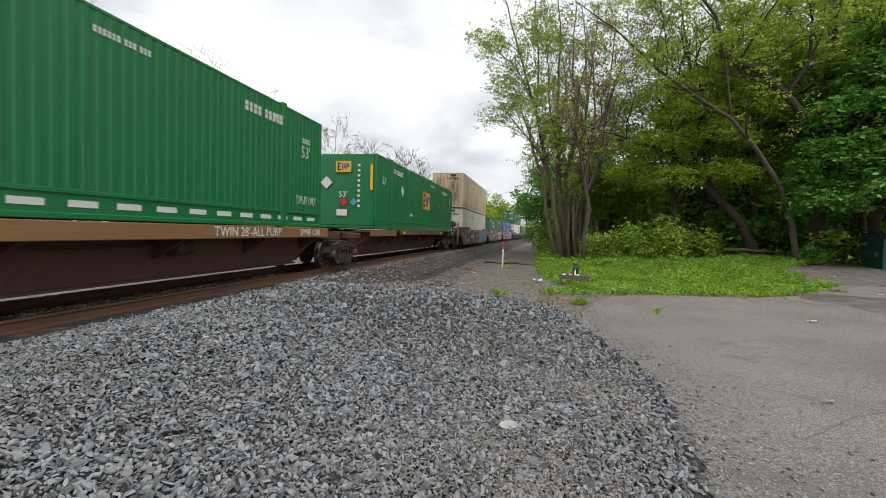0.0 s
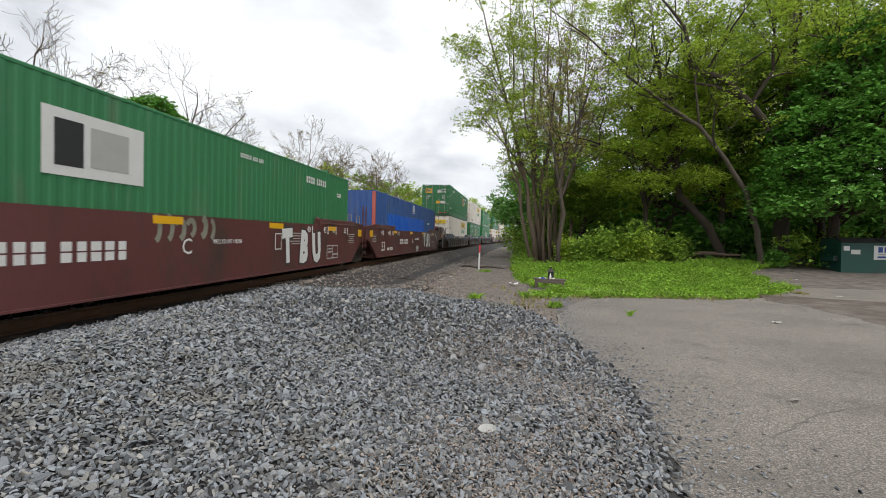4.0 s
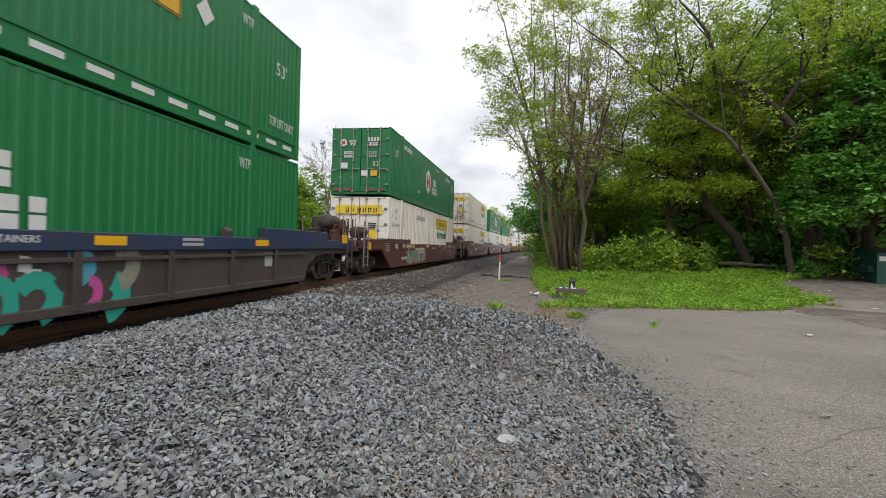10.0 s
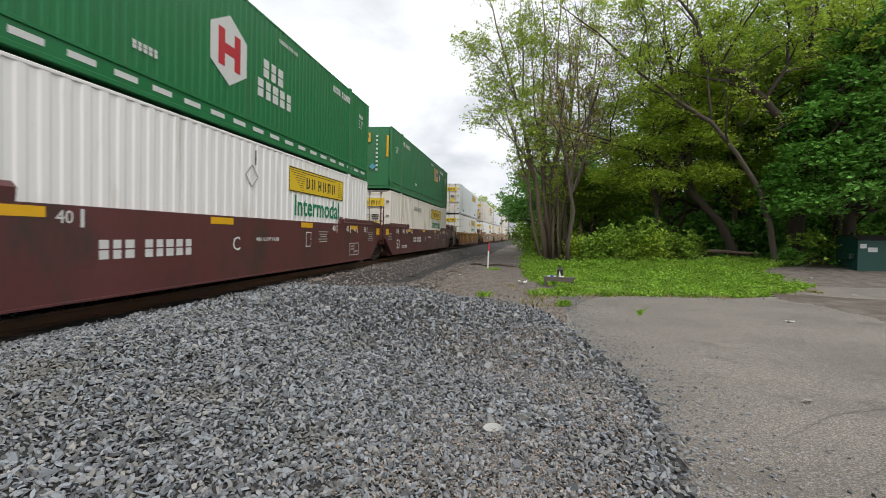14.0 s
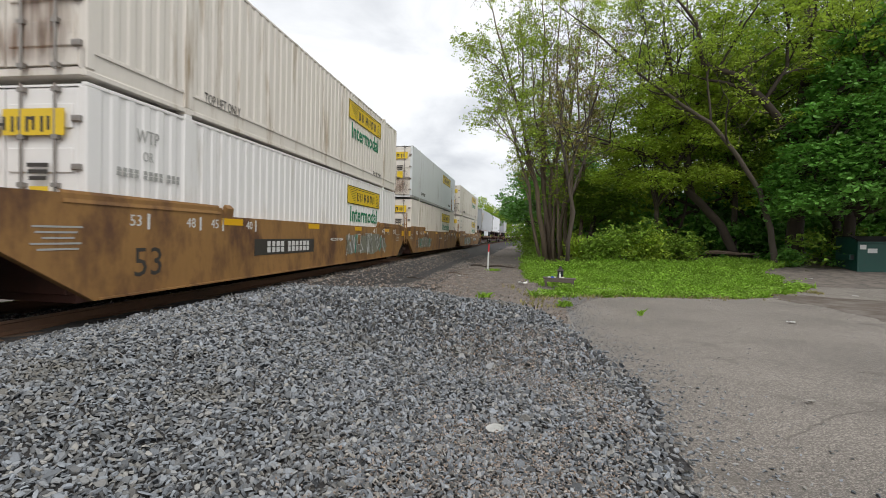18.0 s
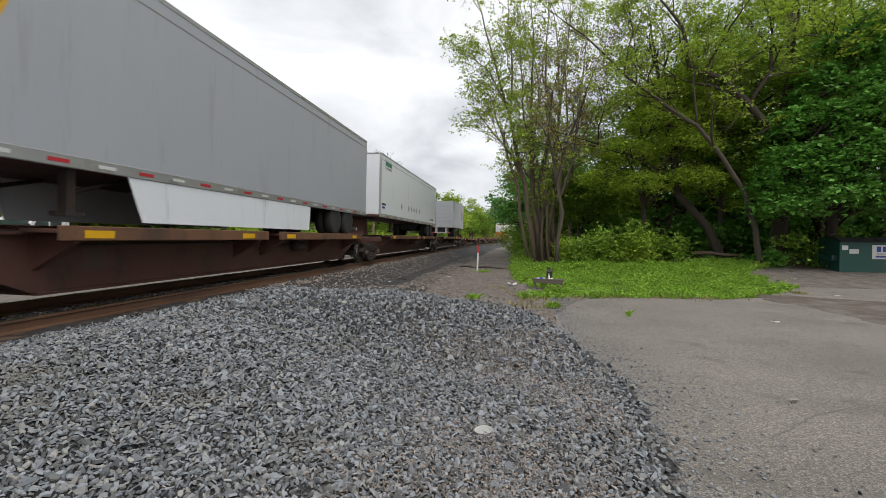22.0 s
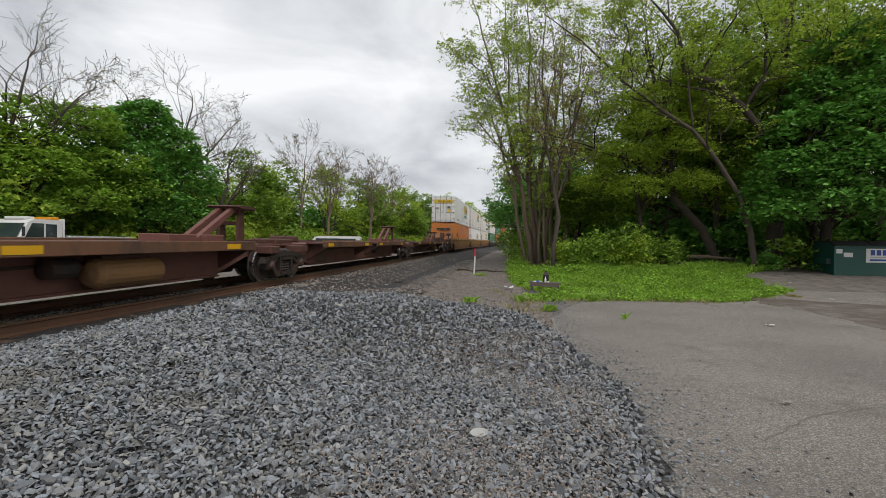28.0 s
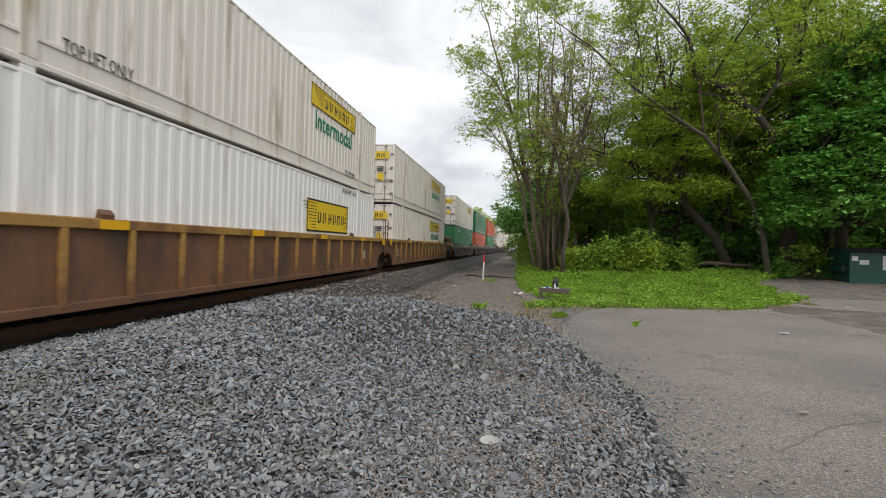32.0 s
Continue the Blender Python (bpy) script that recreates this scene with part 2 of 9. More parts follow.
M["railside"] = material("rusty_rail", (0.13, 0.065, 0.035), 0.8, 0.3, 3, 40, 0.2, dirt=(0.07, 0.045, 0.03), dirt_amount=0.4, stretch=(1, 0.3, 1))
M["tie"] = material("creosoted_tie", (0.085, 0.063, 0.048), 0.9, 0.4, 2.5, 30, 0.4, dirt=(0.11, 0.095, 0.08), dirt_amount=0.4, stretch=(0.3, 1, 1), obj_random=0.3)
M["rod"] = material("galvanised_rod", (0.27, 0.25, 0.23), 0.45, 0.2, 4, 40, 0.05, metal=0.5, dirt=(0.2, 0.12, 0.07), dirt_amount=0.3)
M["rubber"] = material("tyre_rubber", (0.022, 0.021, 0.02), 0.85, 0.3, 4, 40, 0.15)
M["hub"] = material("rusty_wheel_disc", (0.075, 0.042, 0.032), 0.6, 0.3, 4, 40, 0.1)
M["hubwhite"] = material("white_wheel_disc", (0.5, 0.49, 0.46), 0.5, 0.2, 4, 40, 0.05)
M["trailer"] = material("grey_trailer_skin", (0.37, 0.39, 0.42), 0.42, 0.06, 0.7, 10, 0.02, dirt=(0.29, 0.29, 0.29), dirt_amount=0.2, stretch=STREAK)
M["trailerwhite"] = material("white_trailer_skin", (0.74, 0.77, 0.80), 0.35, 0.05, 0.7, 10, 0.02, dirt=(0.45, 0.45, 0.45), dirt_amount=0.16, stretch=STREAK)
M["alu"] = material("dull_aluminium", (0.42, 0.42, 0.41), 0.45, 0.15, 2, 30, 0.05, metal=0.6, dirt=(0.2, 0.17, 0.14), dirt_amount=0.25)
M["asphalt"] = material("worn_asphalt", (0.222, 0.199, 0.175), 0.92, 0.5, 0.5, 60, 1.0, dirt=(0.13, 0.115, 0.10), dirt_amount=0.26, dirt_scale=0.9, grit=0.35)
M["dirt"] = material("gravelly_dirt", (0.19, 0.16, 0.137), 0.95, 0.4, 0.7, 22, 0.9, dirt=(0.105, 0.092, 0.084), dirt_amount=0.5, dirt_scale=2.5)
M["soil"] = material("leaf_litter_soil", (0.075, 0.055, 0.035), 0.95, 0.4, 0.8, 20, 0.8, dirt=(0.045, 0.06, 0.02), dirt_amount=0.5, dirt_scale=1.0)
# near-black base colour stands in for the shade in the gaps between stones
M["ballastbed_shade"] = material("shade_dark_ballast_bed", (0.03, 0.028, 0.027), 0.95, 0.4, 3, 26, 1.0, dirt=(0.05, 0.048, 0.048), dirt_amount=0.5, dirt_scale=12)
M["stone"] = material("crushed_stone", (0.180, 0.196, 0.215), 0.75, 0.3, 0.9, 70, 0.3, island=0.62, tint=(0.225, 0.215, 0.195), dirt=(0.17, 0.155, 0.125), dirt_amount=0.25, dirt_scale=1.1)
M["stonefar"] = material("dusty_crushed_stone", (0.25, 0.228, 0.21), 0.9, 0.2, 6, 60, 0.25, island=0.6, tint=(0.24, 0.17, 0.12))
M["rustfines"] = material("rust_stained_fines", (0.135, 0.085, 0.055), 0.95, 0.45, 2.0, 45, 0.8, dirt=(0.06, 0.045, 0.036), dirt_amount=0.4, dirt_scale=3.0)
M["bark"] = material("grey_brown_bark", (0.165, 0.125, 0.088), 0.92, 0.35, 3, 22, 0.6, stretch=(1, 1, 0.25))
M["barkmid"] = material("brown_bark", (0.075, 0.06, 0.046), 0.92, 0.35, 3, 22, 0.6, stretch=(1, 1, 0.25))
M["offwhite"] = material("off_white_card", (0.4, 0.4, 0.38), 0.85, 0.15, 8, 40, 0.1)
M["barkdark"] = material("dark_bark", (0.055, 0.042, 0.032), 0.92, 0.35, 3, 22, 0.6, stretch=(1, 1, 0.25))
M["leaf_spring"] = material("spring_leaves", (0.36, 0.48, 0.06), 0.6, 0.2, 0.5, 5, 0.0, island=0.35, soft_leaf=0.5, spec=0.3)
M["crack"] = material("crack_filler", (0.16, 0.143, 0.126), 0.9, 0.2, 3, 30, 0.1)
M["mud"] = material("damp_dark_earth", (0.105, 0.081, 0.065), 0.75, 0.4, 0.7, 24, 0.6, dirt=(0.19, 0.168, 0.147), dirt_amount=0.45, dirt_scale=1.2)
M["leaf_bronze"] = material("bronze_young_leaves", (0.30, 0.26, 0.08), 0.7, 0.3, 0.5, 5, 0.0, island=0.4, soft_leaf=0.4, spec=0.2)
M["leaf_fresh"] = material("fresh_green_leaves", (0.25, 0.41, 0.05), 0.6, 0.3, 0.4, 5, 0.0, island=0.4, soft_leaf=0.4, spec=0.3)
M["leaf_mid"] = material("mid_green_leaves", (0.215, 0.345, 0.043), 0.6, 0.35, 0.4, 5, 0.0, island=0.45, soft_leaf=0.3, spec=0.3)
M["leaf_dark"] = material("dark_maple_leaves", (0.13, 0.31, 0.05), 0.5, 0.2, 0.5, 5, 0.0, island=0.35, soft_leaf=0.3, spec=0.4)
M["grass"] = material("fresh_grass", (0.235, 0.40, 0.045), 0.6, 0.7, 0.9, 5, 0.0, island=0.4, soft_leaf=0.3, spec=0.3)
M["drygrass"] = material("dry_grass", (0.30, 0.27, 0.11), 0.8, 0.25, 0.8, 6, 0.0, island=0.35, soft_leaf=0.2)
M["dumpgreen"] = material("dumpster_green_paint", (0.010, 0.066, 0.052), 0.5, 0.15, 1.2, 16, 0.06, dirt=(0.03, 0.05, 0.045), dirt_amount=0.3)
M["truckwhite"] = material("white_truck_paint", (0.72, 0.72, 0.7), 0.3, 0.05, 1, 10, 0.0)
M["ruststreak"] = material("brown_rust_streak", (0.17, 0.085, 0.04), 0.85, 0.5, 5, 40, 0.2, dirt=(0.42, 0.30, 0.17), dirt_amount=0.45, dirt_scale=5, stretch=(1, 1, 1))
M["amber"] = material("amber_lens", (0.7, 0.28, 0.02), 0.3, 0.05, 1, 10, 0.0)
M["wood"] = material("grey_weathered_wood", (0.115, 0.095, 0.08), 0.85, 0.3, 3, 30, 0.3, stretch=(0.3, 1, 1))
M["deadwood"] = material("dead_branch", (0.16, 0.115, 0.085), 0.9, 0.3, 3, 24, 0.4)
M["bluefoil"] = material("blue_glossy_ribbon", (0.02, 0.06, 0.5), 0.25, 0.1, 6, 40, 0.05)
M["whitelitter"] = material("white_paper_litter", (0.70, 0.70, 0.68), 0.8, 0.08, 6, 40, 0.1)
M["concrete"] = material("pale_concrete", (0.33, 0.31, 0.28), 0.9, 0.2, 3, 30, 0.3)
M["roofing"] = material("grey_roofing", (0.2, 0.2, 0.2), 0.9, 0.2, 2, 20, 0.1)


def stain_material(name, colour, scale, strength):
    """A thin run of rust or dirt that breaks up and fades towards the edges of its patch."""
    m = bpy.data.materials.new(name)
    m.use_nodes = True
    nt = m.node_tree
    b = nt.nodes["Principled BSDF"]
    b.inputs["Base Color"].default_value = (*colour, 1)
    b.inputs["Roughness"].default_value = 0.85
    tc = nt.nodes.new("ShaderNodeTexCoord")
    mp = nt.nodes.new("ShaderNodeMapping")
    mp.inputs["Scale"].default_value = (4.0, 0.3, 1)
    nz = nt.nodes.new("ShaderNodeTexNoise")
    nz.inputs["Scale"].default_value, nz.inputs["Detail"].default_value = scale, 6
    nt.links.new(tc.outputs["Object"], mp.inputs["Vector"])
    nt.links.new(mp.outputs["Vector"], nz.inputs["Vector"])
    sp = nt.nodes.new("ShaderNodeSeparateXYZ")
    nt.links.new(tc.outputs["Generated"], sp.inputs[0])
    ramp = nt.nodes.new("ShaderNodeMapRange")
    ramp.inputs["From Min"].default_value, ramp.inputs["From Max"].default_value, ramp.inputs["To Max"].default_value = 0.36, 0.72, strength
    nt.links.new(nz.outputs["Fac"], ramp.inputs["Value"])
    value = ramp.outputs["Result"]
    for k in (0, 1):
        fade = nt.nodes.new("ShaderNodeMath")
        fade.operation = "PINGPONG"
        fade.inputs[1].default_value = 0.5
        nt.links.new(sp.outputs[k], fade.inputs[0])
        mul = nt.nodes.new("ShaderNodeMath")
        mul.operation, mul.use_clamp = "MULTIPLY", True
        mul.inputs[1].default_value = 2.6
        nt.links.new(fade.outputs[0], mul.inputs[0])
        both = nt.nodes.new("ShaderNodeMath")
        both.operation = "MULTIPLY"
        nt.links.new(value, both.inputs[0])
        nt.links.new(mul.outputs[0], both.inputs[1])
        value = both.outputs[0]
    nt.links.new(value, b.inputs["Alpha"])
    return m


M["stain"] = stain_material("rust_run", (0.20, 0.085, 0.03), 2.2, 0.5)


def glass_material():
    m = bpy.data.materials.new("tinted_glass")
    m.use_nodes = True
    b = m.node_tree.nodes["Principled BSDF"]
    b.inputs["Base Color"].default_value = (0.03, 0.045, 0.045, 1)
    b.inputs["Roughness"].default_value = 0.06
    b.inputs["Specular IOR Level"].default_value = 0.8
    return m


M["glass"] = glass_material()


# ---------------------------------------------------------------- mesh helpers
class Shape:
    """Collects vertices and faces of one mesh."""

    def __init__(self):
        self.v, self.f = [], []

    def poly(self, pts):
        n = len(self.v)
        self.v += [tuple(p) for p in pts]
        self.f.append(tuple(range(n, n + len(pts))))
        return self

    def box(self, x0, x1, y0, y1, z0, z1, c=0.0):
        """A box, with its edges cut back by c."""
        if c <= 0:
            n = len(self.v)
            self.v += [(x, y, z) for z in (z0, z1) for y in (y0, y1) for x in (x0, x1)]
            self.f += [tuple(n + i for i in q) for q in ((0, 2, 3, 1), (4, 5, 7, 6), (0, 1, 5, 4), (2, 6, 7, 3), (0, 4, 6, 2), (1, 3, 7, 5))]
            return self
        bm = bmesh.new()
        bmesh.ops.create_cube(bm, size=1.0)
        for v in bm.verts:
            v.co = ((x0 + x1) / 2 + v.co.x * (x1 - x0), (y0 + y1) / 2 + v.co.y * (y1 - y0), (z0 + z1) / 2 + v.co.z * (z1 - z0))
        bmesh.ops.bevel(bm, geom=bm.edges[:], offset=c, segments=1, affect="EDGES")
        return self.take(bm)

    def take(self, bm):
        n = len(self.v)
        bm.verts.index_update()
        self.v += [v.co[:] for v in bm.verts]
        self.f += [tuple(n + v.index for v in f.verts) for f in bm.faces]
        bm.free()
        return self

    def prism(self, profile, a, b, axis="y"):
        """A closed profile of (p, q) drawn from a to b along an axis: y: (x, z), x: (y, z), z: (x, y)."""
        n, k = len(self.v), len(profile)
        for w in (a, b):
            for p, q in profile:
                self.v.append({"y": (p, w, q), "x": (w, p, q), "z": (p, q, w)}[axis])
        self.f.append(tuple(range(n, n + k)))
        self.f.append(tuple(range(n + 2 * k - 1, n + k - 1, -1)))
        for i in range(k):
            j = (i + 1) % k
            self.f.append((n + i, n + k + i, n + k + j, n + j))
        return self

    def tube(self, pts, radii, sides=8, caps=True):
        """A round tube through points."""
        n0, pts = len(self.v), [Vector(p) for p in pts]
        if isinstance(radii, (int, float)):
            radii = [radii] * len(pts)
        ref = None
        for i, p in enumerate(pts):
            d = (pts[min(i + 1, len(pts) - 1)] - pts[max(i - 1, 0)]).normalized()
            if ref is None:
                ref = d.orthogonal().normalized()
            ref = (ref - d * ref.dot(d)).normalized()
            side = d.cross(ref)
            for k in range(sides):
                a = 2 * math.pi * k / sides
                self.v.append((p + (ref * math.cos(a) + side * math.sin(a)) * radii[i])[:])
        for i in range(len(pts) - 1):
            for k in range(sides):
                a, b = n0 + i * sides + k, n0 + i * sides + (k + 1) % sides
                self.f.append((a, b, b + sides, a + sides))
        if caps:
            self.f.append(tuple(range(n0 + sides - 1, n0 - 1, -1)))
            e = n0 + (len(pts) - 1) * sides
            self.f.append(tuple(range(e, e + sides)))
        return self

    def lathe(self, profile, axis="x", centre=(0, 0, 0), sides=24, caps=True):
        """Turns (along, radius) pairs round an axis."""
        n0 = len(self.v)
        for h, r in profile:
            for k in range(sides):
                a = 2 * math.pi * k / sides
                p, q = r * math.cos(a), r * math.sin(a)
                o = {"x": (h, p, q), "y": (p, h, q), "z": (p, q, h)}[axis]
                self.v.append((o[0] + centre[0], o[1] + centre[1], o[2] + centre[2]))
        for i in range(len(profile) - 1):
            for k in range(sides):
                a, b = n0 + i * sides + k, n0 + i * sides + (k + 1) % sides
                self.f.append((a, b, b + sides, a + sides))
        if caps:
            self.f.append(tuple(range(n0, n0 + sides)))
            e = n0 + (len(profile) - 1) * sides
            self.f.append(tuple(range(e, e + sides)))
        return self

    def mesh(self, name, mat, smooth=False):
        me = bpy.data.meshes.new(name)
        me.from_pydata(self.v, [], self.f)
        me.materials.append(mat)
        bm = bmesh.new()
        bm.from_mesh(me)
        bmesh.ops.recalc_face_normals(bm, faces=bm.faces)
        bm.to_mesh(me)
        bm.free()
        if smooth:
            for p in me.polygons:
                p.use_smooth = True
        return me


KEPT = {}


def kept(key, maker):
    """The mesh of this key, made once."""
    if key not in KEPT:
        KEPT[key] = maker()
    return KEPT[key]


def part(name, me, parent, m=None, label=""):
    ob = new(name, me)
    ob.parent = parent
    if m is not None:
        ob.matrix_basis = m
    return tagged(ob, label)


def thing(name, label, category, group="", kind="", me=None, m=None):
    ob = new(name, me)
    if me is None:
        ob.empty_display_size = 0.3
    if m is not None:
        ob.matrix_basis = m
    return tagged(ob, label, category, group, kind)


def words(text, size, mat, narrow=1.0, fat=0.0):
    """Lettering as a flat mesh, centred, of capital height about 0.7 of size."""
    def build():
        cu = bpy.data.curves.new("words", "FONT")
        cu.body, cu.size, cu.align_x, cu.align_y = text, size, "CENTER", "CENTER"
        cu.extrude, cu.offset = 0.002, fat
        cu.resolution_u = 2
        ob = bpy.data.objects.new("words", cu)
        scene.collection.objects.link(ob)
        bpy.context.view_layer.update()
        me = bpy.data.meshes.new_from_object(ob.evaluated_get(bpy.context.evaluated_depsgraph_get()))
        bpy.data.objects.remove(ob)
        me.transform(Matrix.Diagonal((narrow, 1, 1, 1)))
        me.materials.clear()
        me.materials.append(mat)
        return me
    return kept(("words", text, size, mat.name, narrow, fat), build)


def plate(w, h, mat, t=0.004):
    """A thin panel in the x-y plane of its own, facing +z."""
    return kept(("plate", w, h, mat.name, t), lambda: Shape().box(-w / 2, w / 2, -h / 2, h / 2, 0, t).mesh("plate", mat))


def on_side(x, y, z):
    """Pose of a flat marking on a flank that faces +x."""
    return pose(x, y, z, 90, 0, 90)


def on_front(x, y, z):
    """Pose of a flat marking on an end that faces -y."""
    return pose(x, y, z, 90, 0, 0)


# ---------------------------------------------------------------- line of the track
BEND, RISE, LEAN = 0.000507, 0.00825, 0.868
TRACK_X, RAIL_Z = -7.04, 0.497


def track_at(y, up=0.0, across=0.0):
    """The pose of something that stands on the rails y metres along the line."""
    yc = min(max(y, 0.0), 300.0)
    x = TRACK_X + 0.5 * BEND * yc * yc + (y - yc if y > yc else 0.0) * BEND * yc
    z = RAIL_Z + RISE * yc
    m = pose(x, y, z, math.degrees(math.atan(RISE)) if 0 < y < 300 else 0, LEAN, -math.degrees(math.atan(BEND * yc)))
    return m @ pose(across, 0, up)


def gone(t):
    """How far the train has come after t seconds."""
    return 14.1 * t + 0.0475 * t * t


TRAIN = []   # (thing, place in the train, height over the rails)


def ride(ob, u, up=0.0):
    TRAIN.append((ob, u, up))
    ob.matrix_basis = track_at(u, up)
    return ob


# ---------------------------------------------------------------- containers
CW, CH, CL = 1.295, 2.896, 16.15


def corrugated(y0, y1, z0, z1, x, depth, pitch, mat):
    """A pressed steel flank from y0 to y1, ribs upright, outer face at x."""
    def build():
        s = Shape()
        n = max(1, round((y1 - y0) / pitch))
        p, sg = (y1 - y0) / n, 1 if x > 0 else -1
        pts = [(x, y0)]
        for i in range(n):
            a = y0 + i * p
            pts += [(x, a + 0.36 * p), (x - sg * depth, a + 0.5 * p), (x - sg * depth, a + 0.86 * p), (x, a + p)]
        for (xa, ya), (xb, yb) in zip(pts, pts[1:]):
            s.poly([(xa, ya, z0), (xb, yb, z0), (xb, yb, z1), (xa, ya, z1)])
        return s.mesh("side_panel", mat)
    return kept(("flank", y0, y1, z0, z1, x, depth, pitch, mat.name), build)


def end_wall(kind, mat):
    def build():
        s = Shape()
        y = -CL / 2
        if kind == "ribs":
            n, p = 5, 0.42
            s.poly([(-1.2, y, 0.2), (1.2, y, 0.2), (1.2, y, 2.75), (-1.2, y, 2.75)])
            for i in range(n):
                z = 0.35 + i * p
                s.prism([(y - 0.03, z), (y - 0.03, z + 0.22), (y, z + 0.28), (y, z - 0.06)], -1.15, 1.15, "x")
        elif kind == "upright":
            n = 9
            p = 2.4 / n
            pts = []
            for i in range(n):
                a = -1.2 + i * p
                pts += [(a, y), (a + 0.36 * p, y), (a + 0.5 * p, y + 0.035), (a + 0.86 * p, y + 0.035)]
            pts.append((1.2, y))
            for (xa, ya), (xb, yb) in zip(pts, pts[1:]):
                s.poly([(xa, ya, 0.16), (xb, yb, 0.16), (xb, yb, 2.79), (xa, ya, 2.79)])
        else:
            s.box(-1.2, 1.2, y, y + 0.05, 0.16, 2.79)
        return s.mesh("front_wall", mat)
    return kept(("end", kind, mat.name), build)


def container(u, up, look_name, end="doors", pitch=0.285, depth=0.018, marks="", label="", frame_mat=None, smooth=False, post_mat=None):
    """A 53 foot container whose leading end lies at u. Origin under its middle."""
    mat = M[look_name]
    fm = M[frame_mat] if frame_mat else mat
    dm = M["white"] if look_name == "silver" else mat
    pm = M[post_mat] if post_mat else fm
    if look_name.startswith("green"):
        pitch, depth = 0.205, 0.010
    c = thing("shipping_container", label, "container", "containers on the train")
    h = CL / 2
    segs = ((-h + 0.13, -6.2), (-5.98, 5.98), (6.2, h - 0.13))
    for sx in (1, -1):
        for a, b in segs:
            if smooth:
                me = kept(("flat", a, b, sx, mat.name), lambda: Shape().box(min(sx * CW, sx * (CW - 0.03)), max(sx * CW, sx * (CW - 0.03)), a, b, 0.16, 2.8).mesh("side_panel", mat))
            else:
                me = corrugated(a, b, 0.39, 2.8, sx * (CW - 0.004), depth, pitch, mat)
            part("side_panel", me, c)
        x0, x1 = sorted((sx * CW, sx * (CW - 0.09)))
        part("top_rail", kept(("toprail", sx, fm.name), lambda: Shape().box(x0, x1, -h, h, 2.79, CH - 0.05, 0.01).mesh("top_rail", fm)), c)
        if smooth:
            part("bottom_rail", kept(("botrail", sx, fm.name), lambda: Shape().box(x0, x1, -h, h, 0.02, 0.17, 0.01).mesh("bottom_rail", M["alu"])), c)
        else:
            i0, i1 = sorted((sx * (CW - 0.022), sx * (CW - 0.09)))
            part("bottom_rail", kept(("botrail2", sx, fm.name), lambda: Shape().box(x0, x1, -h, h, 0.02, 0.10, 0.01).box(i0, i1, -h, h, 0.09, 0.36).box(x0, x1, -h, h, 0.34, 0.40, 0.008).mesh("bottom_rail", fm)), c)
        for sy in (-1, 1):
            ya, yb = sorted((sy * h, sy * (h - 0.14)))
            part("corner_post", kept(("post", sx, sy, pm.name), lambda: Shape().box(sx * CW - 0.07 - 0.068 * sx, sx * CW + 0.07 - 0.068 * sx, ya, yb, 0.12, CH - 0.1, 0.015).mesh("corner_post", pm)), c)
            part("lifting_post", kept(("lift", sx, fm.name), lambda: Shape().box(sx * CW - 0.03 - 0.02 * sx, sx * CW + 0.03 - 0.02 * sx, -0.11, 0.11, 0.1, CH - 0.06, 0.01).mesh("lifting_post", fm)), c, pose(0, sy * 6.09, 0))
            for zc, top in ((0.0, 0), (CH - 0.118, 1)):
                part("corner_casting", kept(("cast", fm.name), lambda: Shape().box(-0.09, 0.09, -0.09, 0.09, 0, 0.122, 0.012).mesh("corner_casting", fm)), c,
                     pose(sx * (CW - 0.086), sy * 6.09, zc + (0.004 if top else -0.004)))
    part("roof", kept(("roof", mat.name), lambda: Shape().box(-CW + 0.08, CW - 0.08, -h + 0.05, h - 0.05, CH - 0.09, CH - 0.06).mesh("roof", mat)), c)
    part("underframe", kept(("floor", mat.name), lambda: Shape().box(-CW + 0.09, CW - 0.09, -h + 0.02, h - 0.02, 0.05, 0.15).mesh("underframe", fm)), c)
    part("rear_wall", kept(("rear", mat.name), lambda: Shape().box(-1.2, 1.2, h - 0.06, h - 0.01, 0.15, 2.79).mesh("rear_wall", mat)), c)
    if end == "doors":
        for sx in (-1, 1):
            d = part("door", kept(("door", sx, dm.name), lambda: door_mesh(sx, dm)), c, pose(0, -h, 0))
            for rx in (0.32, 0.86):
                rod = part("lock_rod", kept(("rodm", ), lambda: rod_mesh()), d, pose(sx * rx, -0.055, 0))
            for hz in (0.45, 1.05, 1.7, 2.35):
                part("hinge", kept(("hinge", fm.name), lambda: Shape().box(-0.07, 0.07, -0.03, 0.02, -0.04, 0.04, 0.006).mesh("hinge", M["rod"])), d, pose(sx * 1.17, -0.02, hz))
    else:
        part("front_wall", end_wall(end, mat), c)
    for name, me, m, lab in markings(marks, h):
        part(name, me, c, m, lab)
    return ride(c, u + h, up)


def door_mesh(sx, mat):
    s = Shape()
    a, b = sorted((sx * 0.015, sx * 1.16))
    s.box(a, b, 0.0, 0.05, 0.17, 2.77, 0.008)
    for i in range(4):
        z = 0.42 + i * 0.6
        s.box(a + 0.06, b - 0.06, -0.022, 0.0, z, z + 0.34, 0.012)
    return s.mesh("door", mat)


def rod_mesh():
    s = Shape()
    s.tube([(0, 0, 0.1), (0, 0, 2.82)], 0.019, 6)
    for z in (0.16, 0.75, 1.45, 2.1, 2.74):
        s.box(-0.05, 0.05, -0.02, 0.05, z - 0.03, z + 0.03)
    s.box(-0.02, 0.32, -0.035, -0.02, 1.08, 1.12)
    return s.mesh("lock_rod", M["rod"])


